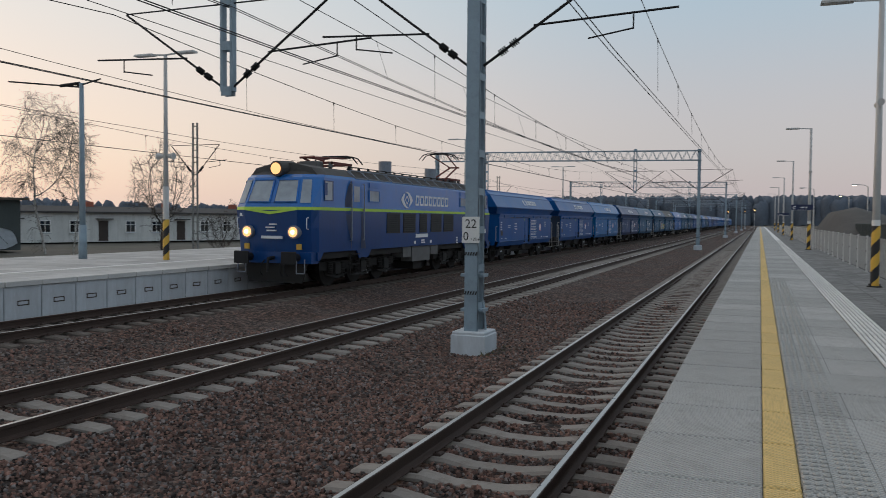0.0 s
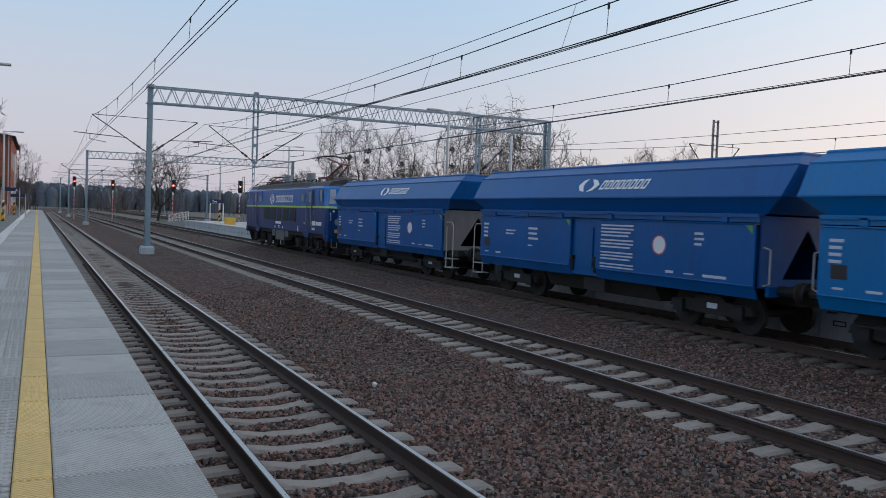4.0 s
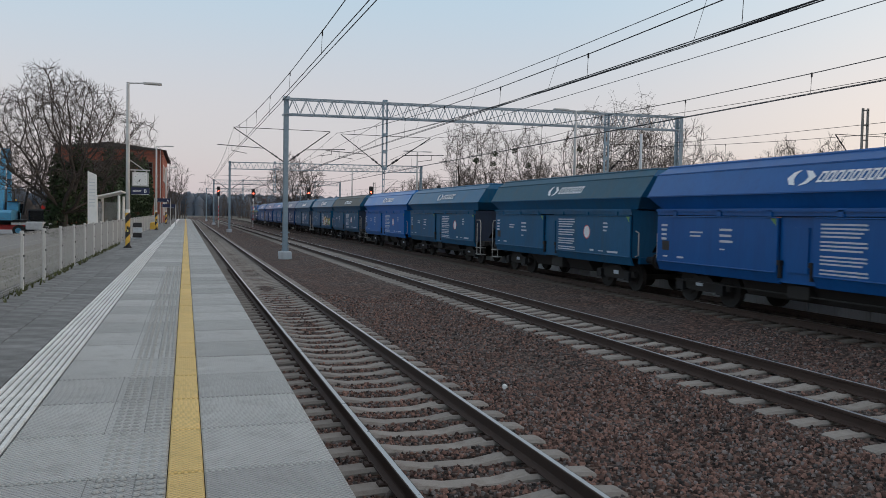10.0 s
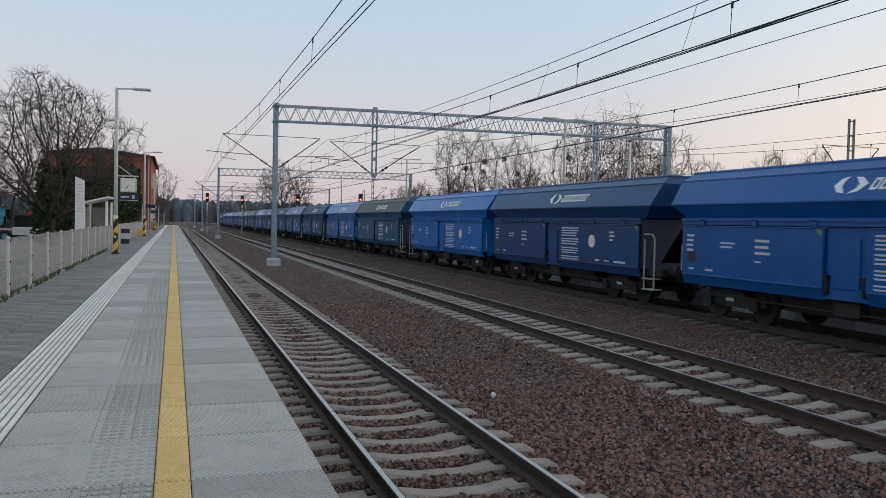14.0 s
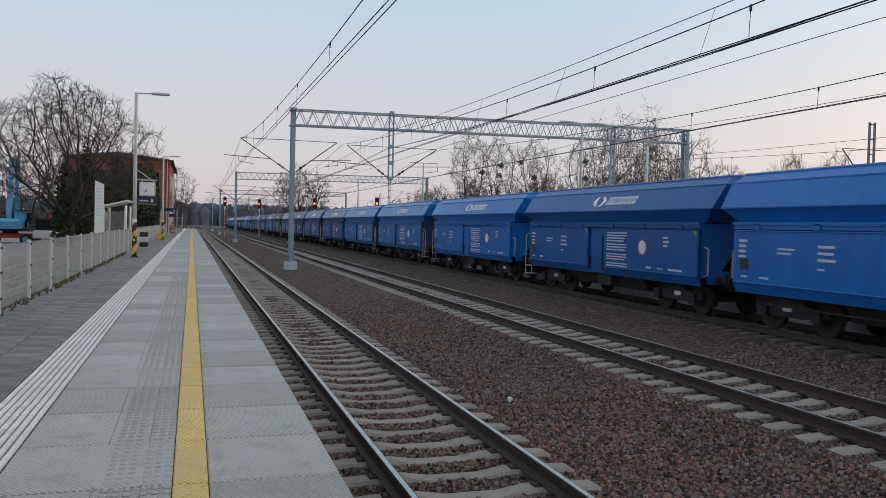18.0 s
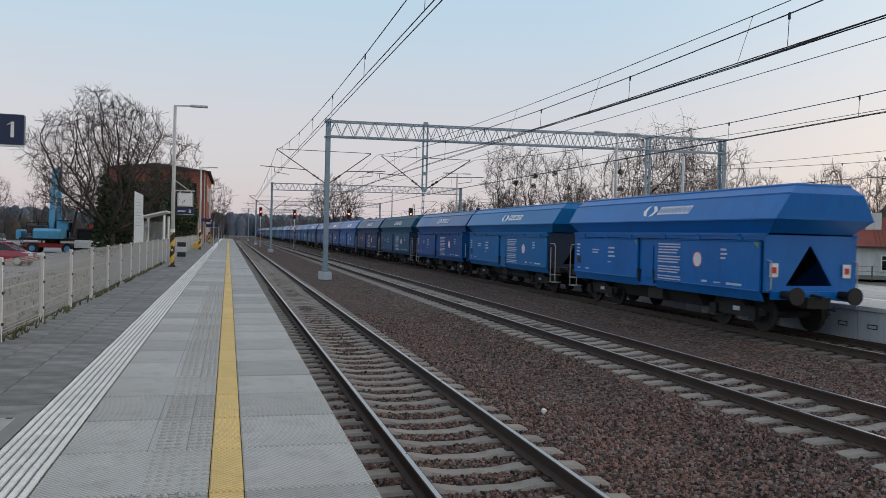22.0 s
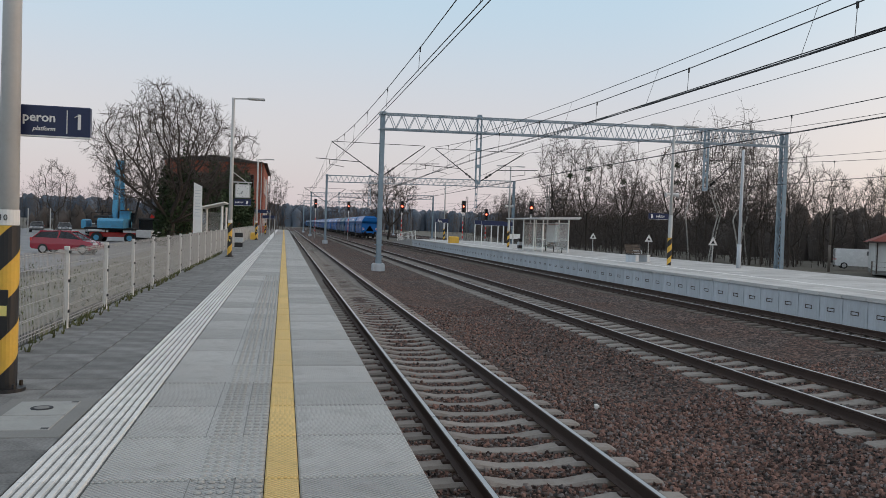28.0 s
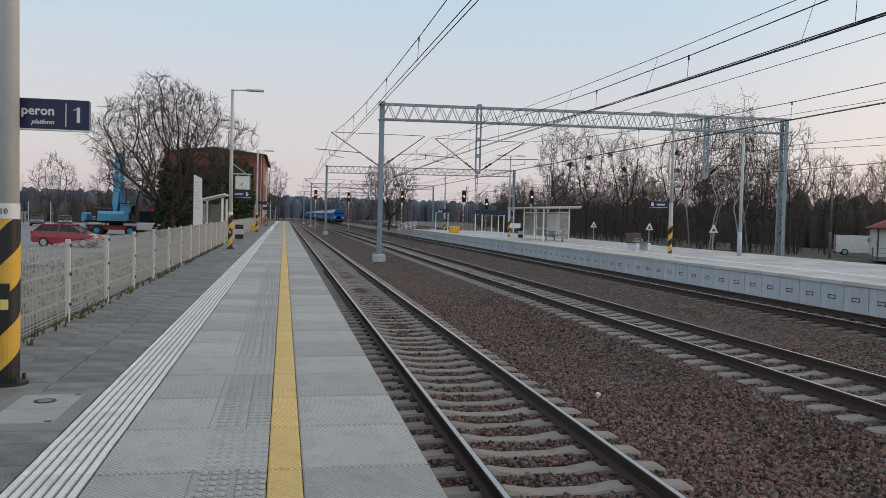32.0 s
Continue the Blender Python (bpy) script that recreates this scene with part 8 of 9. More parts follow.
# ---- plants ----
def branching(seed, height, clear, spread, n, step=0.5, reach=2.6, kill=0.9, squash=0.5, forks=0, lean=0.05):
    """A tree's skeleton, grown towards points scattered in an uneven crown: the nodes and the parent of each."""
    q = np.random.default_rng(seed)
    base, zc, rz = height * clear, height * (1 + clear) / 2, height * (1 - clear) / 2
    pts = []
    while len(pts) < n:
        p = q.uniform(-1, 1, 3)
        d = np.linalg.norm(p)
        rim = 0.86 + 0.34 * noise.noise((p[0] / d * 1.7 + seed, p[1] / d * 1.7, p[2] / d * 1.7))
        if d < rim and q.random() < 0.25 + 0.75 * d:
            wide = 1 - squash * max(0.0, p[2]) ** 2
            pts.append((p[0] * spread * wide, p[1] * spread * wide, zc + p[2] * rz))
    pts = np.array(pts)
    nodes, parent = [np.array((0.0, 0.0, -0.4))], [-1]
    tip = np.array((0.0, 0.0, -0.4))
    way = np.array((q.normal(0, lean), q.normal(0, lean), 1.0))
    while tip[2] < base:
        way = way + np.array((q.normal(0, lean), q.normal(0, lean), 0.05))
        tip = tip + way / np.linalg.norm(way) * step
        nodes.append(tip)
        parent.append(len(nodes) - 2)
    fork = len(nodes) - 1
    for k in range(forks):                      # main limbs that leave the trunk low down
        a = 6.2832 * k / forks + q.uniform(-0.4, 0.4)
        at, i = nodes[fork], fork
        d = np.array((math.cos(a), math.sin(a), q.uniform(0.55, 1.3)))
        for j in range(int(spread * 0.55 / step)):
            d = d + np.array((q.normal(0, 0.16), q.normal(0, 0.16), q.normal(0.02, 0.1)))
            at = at + d / np.linalg.norm(d) * step
            nodes.append(at)
            parent.append(i)
            i = len(nodes) - 1
    near = np.full(len(pts), 1e9)
    born = {}
    own = np.zeros(len(pts), int)
    alive = np.ones(len(pts), bool)
    fresh = list(range(len(nodes)))
    for turn in range(110):
        if not fresh:
            break
        new_pos = np.array([nodes[i] for i in fresh])
        d = np.linalg.norm(pts[:, None] - new_pos[None], axis=2)
        k = d.argmin(1)
        m = d[np.arange(len(pts)), k]
        better = m < near
        near[better], own[better] = m[better], np.array(fresh)[k[better]]
        alive &= near > kill
        if not alive.any():
            break
        live = np.where(alive & (near < reach))[0]
        if not len(live):
            i = np.where(alive)[0][near[alive].argmin()]
            live = np.array([i])
        fresh = []
        for i in np.unique(own[live]):
            born[i] = born.get(i, 0) + 1
            if born[i] > 4:
                alive[own == i] = False
                continue
            d = pts[live[own[live] == i]] - nodes[i]
            d = (d / np.linalg.norm(d, axis=1)[:, None]).sum(0)
            old = nodes[i] - nodes[max(parent[i], 0)]
            d = d / max(np.linalg.norm(d), 1e-6) + old / max(np.linalg.norm(old), 1e-6) * 0.4 + q.normal(0, 0.08 + 0.12 * (born[i] - 1), 3) + np.array((0, 0, 0.05))
            at = nodes[i] + d / max(np.linalg.norm(d), 1e-6) * step
            nodes.append(at)
            parent.append(int(i))
            fresh.append(len(nodes) - 1)
    return np.array(nodes), np.array(parent)


def girth(parent, tip, power=2.3):
    """How thick each node is, from the twigs that it carries."""
    r = np.zeros(len(parent))
    kids = np.zeros(len(parent), int)
    for i in range(len(parent) - 1, -1, -1):
        r[i] = (r[i] if kids[i] else tip ** power)
        if parent[i] >= 0:
            r[parent[i]] += r[i]
            kids[parent[i]] += 1
    return r ** (1 / power), kids


def rods(P, Q, R0, R1, sides=3):
    """Tapered rods as one set of points and faces."""
    d = (Q - P) / np.maximum(np.linalg.norm(Q - P, axis=1), 1e-6)[:, None]
    u = np.cross(d, np.array((0.6, 0.79, 0.12)))
    u /= np.maximum(np.linalg.norm(u, axis=1), 1e-6)[:, None]
    w = np.cross(d, u)
    turns = [6.28319 * k / sides for k in range(sides)]
    v = np.stack([c + (u * math.cos(t) + w * math.sin(t)) * rad[:, None] for c, rad in ((P, R0), (Q, R1)) for t in turns], 1)
    quad = np.array([(k, (k + 1) % sides, sides + (k + 1) % sides, sides + k) for k in range(sides)])
    return v.reshape(-1, 3), (quad[None] + 2 * sides * np.arange(len(P))[:, None, None]).reshape(-1, 4)


def quick_mesh(name, v, f, material, smooth=False):
    me = bpy.data.meshes.new(name)
    me.vertices.add(len(v))
    me.vertices.foreach_set("co", v.ravel())
    me.loops.add(f.size)
    me.loops.foreach_set("vertex_index", f.ravel())
    me.polygons.add(len(f))
    me.polygons.foreach_set("loop_start", np.arange(0, f.size, f.shape[1]))
    me.update(calc_edges=True)
    if smooth:
        me.shade_smooth()
    me.materials.append(material)
    return me


def twigs_of(seed, nodes, parent, kids, per, length, droop, tip):
    """Fine twigs on the outermost nodes, each bent once."""
    q = np.random.default_rng(seed)
    ends = np.where((kids <= 1) & (parent >= 0))[0]
    ends = np.repeat(ends, np.where(kids[ends] == 0, per, max(1, per // 2)))
    d = nodes[ends] - nodes[parent[ends]]
    d = d / np.maximum(np.linalg.norm(d, axis=1), 1e-6)[:, None] + q.normal(0, 0.55, (len(ends), 3)) + np.array((0, 0, 0.12 - droop))
    d /= np.linalg.norm(d, axis=1)[:, None]
    ln = length * q.uniform(0.45, 1.15, len(ends))[:, None]
    mid = nodes[ends] + d * ln * 0.5
    d2 = d + q.normal(0, 0.3, d.shape) + np.array((0, 0, 0.1 - droop * 1.6))
    end = mid + d2 / np.linalg.norm(d2, axis=1)[:, None] * ln * 0.6
    d3 = d + q.normal(0, 0.7, d.shape) + np.array((0, 0, 0.1 - droop))
    fork = mid + d3 / np.linalg.norm(d3, axis=1)[:, None] * ln * 0.55
    one = np.ones(len(ends))
    return np.vstack([nodes[ends], mid, mid]), np.vstack([mid, end, fork]), np.concatenate([one * tip, one * tip * 0.8, one * tip * 0.8]), np.concatenate([one * tip * 0.8, one * tip * 0.5, one * tip * 0.5])


def bare_tree(name, label, seed, height, clear, spread, n, bark, tip=0.012, per=3, length=0.9, droop=0.0, category="tree", power=2.3, **more):
    """A leafless tree: tapered trunk and limbs, and a crown of fine twigs."""
    t = thing(name, label, category)
    nodes, parent = branching(seed, height, clear, spread, n, **more)
    r, kids = girth(parent, tip, power)
    i = np.where(parent >= 0)[0]
    thick = r[i] > tip * 2.2
    a, b = i[thick], i[~thick]
    v, f = rods(nodes[parent[a]], nodes[a], np.minimum(r[parent[a]], r[a] * 1.25), r[a], 5)
    part("trunk", quick_mesh("trunk", v, f, bark, True), None, t)
    P, Q, A, B = twigs_of(seed, nodes, parent, kids, per, length, droop, tip * 0.8)
    v, f = rods(np.vstack([nodes[parent[b]], P]), np.vstack([nodes[b], Q]), np.concatenate([r[b] * 1.1, A]), np.concatenate([r[b], B]), 3)
    part("crown", quick_mesh("crown", v, f, M["twig"]), None, t, "fine bare twigs")
    return t


def grove(name, label, seed, spots, tall, material, n=26, tip=0.016, clear=0.15, wide=0.26, kinds=3, step=0.7):
    """Stems and twigs too many to count: small bare trees set close together, as one mesh."""
    q = np.random.default_rng(seed)
    V, F, base = [], [], 0
    for k in range(kinds):
        nodes, parent = branching(seed * 10 + k, tall, clear, tall * wide, n, step=step, reach=tall * 0.4, kill=step * 1.4)
        r, kids = girth(parent, tip, 2.0)
        i = np.where(parent >= 0)[0]
        P, Q, A, B = twigs_of(k, nodes, parent, kids, 3, tall * 0.13, 0.0, tip * 0.7)
        v, f = rods(np.vstack([nodes[parent[i]], P]), np.vstack([nodes[i], Q]), np.concatenate([r[i] * 1.1, A]), np.concatenate([r[i], B]), 3)
        mine = spots[k::kinds]
        a, s, h = q.uniform(0, 6.283, len(mine)), q.uniform(0.7, 1.25, len(mine)), q.uniform(0.6, 1.2, len(mine))
        ca, sa = (np.cos(a) * s)[:, None], (np.sin(a) * s)[:, None]
        w = np.stack([v[None, :, 0] * ca - v[None, :, 1] * sa + mine[:, :1], v[None, :, 0] * sa + v[None, :, 1] * ca + mine[:, 1:2], v[None, :, 2] * h[:, None] - 0.4], 2)
        V.append(w.reshape(-1, 3))
        F.append((f[None] + len(v) * np.arange(len(mine))[:, None, None]).reshape(-1, 4) + base)
        base += len(v) * len(mine)
    return tagged(new(name, quick_mesh(name, np.vstack(V), np.vstack(F), material)), label, "woods", kind="stuff")


def far_ridge(name, label, seed, x0, y0, x1, y1, n, depth, tall, material, rough=0.17):
    """A distant closed wood: rough crowns that overlap, as one mesh."""
    q = np.random.default_rng(seed)
    ring = 7
    f1 = q.random(n)
    cx, cy = x0 + (x1 - x0) * f1 + q.uniform(-depth, depth, n), y0 + (y1 - y0) * f1 + q.uniform(-depth, depth, n)
    h, w = tall * q.uniform(1 - rough, 1.05, n), tall * q.uniform(0.16, 0.34, n)
    rows = []
    for z, k in ((0.0, 0.9), (0.45, 1.0), (0.78, 0.85), (0.94, 0.5)):
        for j in range(ring):
            a = 6.2832 * j / ring
            rr = w * k * q.uniform(0.7, 1.25, n)
            rows.append(np.stack([cx + rr * math.cos(a), cy + rr * math.sin(a), h * (z + q.uniform(-0.06, 0.06, n)) - 0.6], 1))
    rows.append(np.stack([cx, cy, h], 1))
    v = np.stack(rows, 1)
    tri = []
    for k in range(3):
        for j in range(ring):
            a, b = k * ring + j, k * ring + (j + 1) % ring
            tri += [(a, b, b + ring), (a, b + ring, a + ring)]
    tri += [(3 * ring + j, 3 * ring + (j + 1) % ring, 4 * ring) for j in range(ring)]
    f = (np.array(tri)[None] + v.shape[1] * np.arange(n)[:, None, None]).reshape(-1, 3)
    return tagged(new(name, quick_mesh(name, v.reshape(-1, 3), f, material)), label, "woods", kind="stuff")


def leaf_mass(t, name, seed, n, centre, rx, ry, rz, material, small=1.0):
    """Small leaf clumps in an uneven cloud with gaps."""
    r = random.Random(seed)
    g = MB()
    for k in range(n):
        a, b = r.uniform(0, 6.2832), r.uniform(-1, 1)
        taper = 1 - 0.45 * max(0.0, b) ** 1.5
        q = Vector((math.cos(a) * math.sqrt(1 - b * b) * rx * taper, math.sin(a) * math.sqrt(1 - b * b) * ry * taper, b * rz)) * (r.random() ** 0.35)
        q *= 0.85 + 0.5 * noise.noise((q.x * 0.5 + seed, q.y * 0.5, q.z * 0.5))
        c = Vector(centre) + q
        s = r.uniform(0.1, 0.24) * small
        e1 = Vector((r.uniform(-1, 1), r.uniform(-1, 1), r.uniform(-1, 1))).normalized() * s
        e2 = e1.orthogonal().normalized() * s * 0.7
        g.add([c - e1, c + e2, c + e1, c - e2], [(0, 1, 2, 3)])
    return part(name, g, material, t, fix=False)


def plants():
    big = bare_tree("ash_tree", "large bare round-crowned tree with ivy on its trunk", 11, 15.2, 0.13, 7.0, 2600, M["bark"], tip=0.02, per=4, length=1.0, droop=0.02, step=0.36, reach=2.4, kill=0.58, squash=0.25, forks=8, power=2.2)
    leaf_mass(big, "ivy", 4, 1900, (0.3, 0, 3.6), 1.1, 1.1, 3.8, M["ivy"])
    big.matrix_basis = pose(10.0, -76.0, -0.25) @ Matrix.Diagonal((1.08, 1.08, 1.0, 1))
    # dense evergreens beside it
    for x, y, h, w in ((9.2, -80.0, 8.4, 1.7), (6.2, -98.0, 9.6, 2.1), (7.6, -92.0, 8.8, 1.8), (5.0, -106.0, 8.6, 1.7)):
        t = thing("conifer", "dark dense evergreen beside the station", "tree", at=pose(x, y, 0.2))
        part("trunk", MB().tube((0, 0, -0.3), (0, 0, h * 0.8), 0.16, 0.05, n=7), M["bark"], t)
        leaf_mass(t, "foliage", int(h * 10), 5600, (0, 0, h * 0.5), w, w, h * 0.56, M["ivy"], 0.85)
    A = bare_tree("birch_tree", "slender bare birch with pale bark and hanging twigs", 21, 15.8, 0.3, 2.5, 430, M["birch"], tip=0.018, per=5, length=1.3, droop=0.5, step=0.45, reach=3.2, kill=0.8)
    A2 = bare_tree("poplar_tree", "tall bare open-crowned tree over the wood", 25, 16.0, 0.3, 3.2, 520, M["bark"], tip=0.022, per=5, length=1.25, step=0.45, reach=3.0, kill=0.85, forks=3)
    B = bare_tree("alder_tree", "bare dark-barked tree at the wood's edge", 33, 12.5, 0.3, 3.1, 420, M["bark"], tip=0.022, per=5, length=1.15, step=0.45, reach=3.0, kill=0.85)
    B2 = bare_tree("alder_tree", "bare dark-barked tree at the wood's edge", 36, 11.5, 0.22, 3.6, 430, M["bark"], tip=0.022, per=5, length=1.15, step=0.45, reach=3.0, kill=0.85, forks=4)
    C = bare_tree("alder_tree", "bare dark-barked tree at the wood's edge", 47, 10.0, 0.2, 2.8, 280, M["bark"], tip=0.02, per=5, length=1.05, step=0.42, reach=2.8, kill=0.75, forks=3)
    D = bare_tree("young_tree", "thin bare sapling in the undergrowth", 53, 6.5, 0.15, 1.6, 120, M["bark"], tip=0.015, per=4, length=0.6, step=0.4, reach=2.4, kill=0.6)
    E_ = bare_tree("willow_bush", "low leafless tangled willow bush", 61, 3.8, 0.06, 2.1, 200, M["bark"], tip=0.012, per=4, length=0.55, category="bush", step=0.32, reach=1.8, kill=0.45, forks=6)
    R = bare_tree("round_tree", "broad bare round-crowned tree beside the line", 71, 15.0, 0.16, 6.4, 800, M["bark"], tip=0.03, per=5, length=1.3, droop=-0.15, step=0.5, reach=2.8, kill=0.8, squash=0.25, forks=6)
    for o in (A, A2, B, B2, C, D, E_):
        tagged(o, group="bare trees behind the railway")
    r = random.Random(17)
    first_use = {}

    def put(proto, x, y, s=1.0, z=-0.35):
        m = pose(x, y, z, 0, 0, r.uniform(0, 360)) @ Matrix.Diagonal((s, s, s * r.uniform(0.92, 1.1), 1))
        if proto.name not in first_use:
            first_use[proto.name] = True
            proto.matrix_basis = m
            return proto
        ob = copy_thing(proto, m)
        ob.matrix_basis = m
        return ob

    # the wood behind track 5, from the far end to beside the camera
    for k in range(24):
        y = -74 - k * 5.4 + r.uniform(-2, 2)
        put((B, B2, C, B)[k % 4], -46.5 - r.uniform(0, 5), y, r.uniform(0.72, 1.02))
        put((B2, C, B)[k % 3], -55 - r.uniform(0, 6), y + r.uniform(-3, 3), r.uniform(0.8, 1.05))
        if k % 2 == 0:
            put((C, B)[k % 4 // 2], -66 - r.uniform(0, 8), y + r.uniform(-3, 3), r.uniform(0.85, 1.1))
    for k in range(26):
        put((D, E_)[k % 2], -43.5 - r.uniform(0, 8), -73 - k * 4.4 + r.uniform(-1.5, 1.5), r.uniform(0.7, 1.15))
    # tall open-crowned trees, then birches, that stand over the portal
    for k, (x, y, s) in enumerate(((-30.5, -105, 1.05), (-34.0, -103, 1.08), (-37.0, -98, 0.98), (-41.0, -92, 1.0))):
        tall = put(A2, x - 6, y, s)
        for j in range(1):
            leaf_mass(tall, "mistletoe", 90 + 5 * k + j, 120, (r.uniform(-1.5, 1.5), r.uniform(-1.5, 1.5), r.uniform(9.5, 12.5)), 0.5, 0.5, 0.45, M["ivy"], 0.6)
    for x, y, s in ((-45.0, -84, 0.98), (-46.5, -82, 1.03), (-44.5, -79, 0.95), (-47, -77.5, 1.0), (-45.5, -74.5, 0.97), (-48.5, -78, 1.0)):
        put(A, x, y, s)
    # the wood's low edge beside the small house
    for x, y, s in ((-52, -75, 0.85), (-57, -77, 0.95), (-61, -74, 0.9), (-66, -78, 1.0), (-70, -75, 0.95), (-75, -80, 1.0)):
        put((B, C, B2)[int(-x) % 3], x, y, s)
    R.matrix_basis = pose(-21.5, -168, -0.35)
    # beside the camera and behind the far yard
    for k in range(16):
        y = -30 + k * 9 + r.uniform(-3, 3)
        put((C, D, E_, D)[k % 4], -88 - r.uniform(0, 25), y, r.uniform(0.7, 1.0))
    # birches and pollarded trees at the shed
    weeping = bare_tree("birch_tree", "weeping bare birch beside the shed", 77, 12.6, 0.28, 3.4, 420, M["birch"], tip=0.013, per=7, length=1.3, droop=0.7, step=0.42, reach=3.0, kill=0.65)
    weeping.matrix_basis = pose(-50.2, 45.6, -0.35, 0, 0, 40)
    put(A, -47.5, 45.6, 0.72)
    put(B2, -43.5, 50.5, 0.72)
    put(E_, -52.5, 37.5, 1.0)
    put(D, -40.2, 46.5, 0.8)
    put(E_, -37.5, 49.5, 0.9)
    put(E_, -39.5, 53.0, 0.85)
    put(D, -50.0, 18.0, 1.0)
    # behind the houses
    for k in range(12):
        put((C, D, C)[k % 3], -78 - r.uniform(0, 30), 50 + k * 14 + r.uniform(-4, 4), r.uniform(0.6, 0.85))
    # yard side, behind the parked machines
    for x, y, s, p in ((34, -105, 0.85, B), (29, -112, 0.85, B2), (39, -100, 0.8, C), (44, -92, 0.8, B2), (24, -118, 0.85, C), (50, -105, 0.9, B), (58, -95, 0.8, C), (2.4, -150, 0.95, B2), (5.5, -156, 1.0, C), (12, -160, 1.0, B), (20, -130, 0.9, B2)):
        put(p, x, y, s, 0.2)
    for k in range(9):
        put((C, B, C)[k % 3], 20 + k * 8 + r.uniform(-2, 2), -150 + r.uniform(-12, 12), r.uniform(0.7, 1.0), 0.2)
    # up the line
    for k in range(12):
        put((B, C)[k % 2], 22 + r.uniform(0, 60), 130 + k * 16, r.uniform(0.7, 1.0), 0.2)
    q = np.random.default_rng(29)

    def belt(n, x0, x1, y0, y1):
        return np.column_stack([q.uniform(min(x0, x1), max(x0, x1), n), q.uniform(y0, y1, n)])

    def strip(n, x0, y0, x1, y1, w):
        f = q.random(n)
        return np.column_stack([x0 + (x1 - x0) * f + q.uniform(-w, w, n), y0 + (y1 - y0) * f + q.uniform(-w, w, n)])
    grove("thicket", "dense brown leafless thicket behind the tracks", 1, np.vstack([belt(170, -48, -64, -190, -75), belt(90, -64, -82, -205, -76), belt(40, -76, -96, -74, -20), belt(70, 20, 90, -185, -128), belt(26, 3, 22, -185, -155)]), 8.2, M["twig"], n=40, tip=0.022)
    grove("undergrowth", "low tangled brown undergrowth at the wood's edge", 2, np.vstack([belt(430, -43.5, -60, -190, -73), belt(50, -84, -120, -30, 110)]), 3.0, M["twig"], n=15, tip=0.016, clear=0.04, wide=0.5, step=0.4)
    grove("far_wood", "bare wood where the line bends away", 6, np.vstack([strip(110, -40, -300, -16, -400, 9), strip(120, 4, -260, 12, -380, 6), strip(110, -120, -330, -30, -420, 12)]), 12, M["twig"], n=12, tip=0.055, step=1.5)
    far_ridge("wood_behind", "closed brown leafless wood behind the front trees", 7, -80, -76, -88, -320, 460, 10, 7.5, M["twig"], 0.6)
    far_ridge("yard_hedge", "closed brown leafless hedge behind the yard", 8, 14, -170, 130, -150, 150, 6, 4.5, M["twig"], 0.5)
    far_ridge("far_woods", "belt of distant woods up the line, haze painted in as blue-grey", 3, -420, 690, 300, 690, 1000, 30, 23, M["far_wood"])
    far_ridge("far_woods_side", "belt of distant woods across the fields, haze painted in as blue-grey", 4, -440, 640, -330, -420, 420, 20, 14, M["far_wood"])
    far_ridge("far_woods_behind", "belt of distant woods down the line, haze painted in as blue-grey", 5, -330, -600, 330, -560, 800, 24, 15, M["far_wood"])
    far_ridge("far_woods_yard", "belt of distant woods behind the yard, haze painted in as blue-grey", 6, 340, 640, 380, -560, 400, 20, 10, M["far_wood"])


def grass_tufts():
    r = random.Random(9)
    g = MB()
    spots = [(FENCE + r.uniform(-0.12, 0.1), r.uniform(-40, 10), DECK) for k in range(500)] + [(MAST_X + r.uniform(0.3, 1.0), 15.35 + r.uniform(-0.6, 0.5), -0.4) for k in range(70)]
    spots += [(FENCE + 0.5 + r.random() ** 2 * 9, r.uniform(-48, 6), -0.19) for k in range(2600)]
    for x, y, z in spots:
        for j in range(3):
            a, h = r.uniform(0, 6.28), r.uniform(0.05, 0.16)
            dx, dy = 0.02 * math.cos(a), 0.02 * math.sin(a)
            g.add([(x - dx, y - dy, z - 0.02), (x + dx, y + dy, z - 0.02), (x + dy * 3 + r.uniform(-0.05, 0.05), y - dx * 3, z + h)], [(0, 1, 2)])
    tagged(new("grass_tufts", g.mesh("grass_tufts", M["moss"])), "dry grass tufts along the fence", "grass", kind="stuff")
    # a few pale scraps among the ballast
    for x, y in ((-4.7, -11.3),):
        t = tagged(new("pale_stone", MB().cham(x - 0.03, x + 0.03, y - 0.035, y + 0.035, -0.33, -0.22, 0.015).fix("pale_stone", M["white_paint"])), "pale lump lying on the dark ballast", "stone")


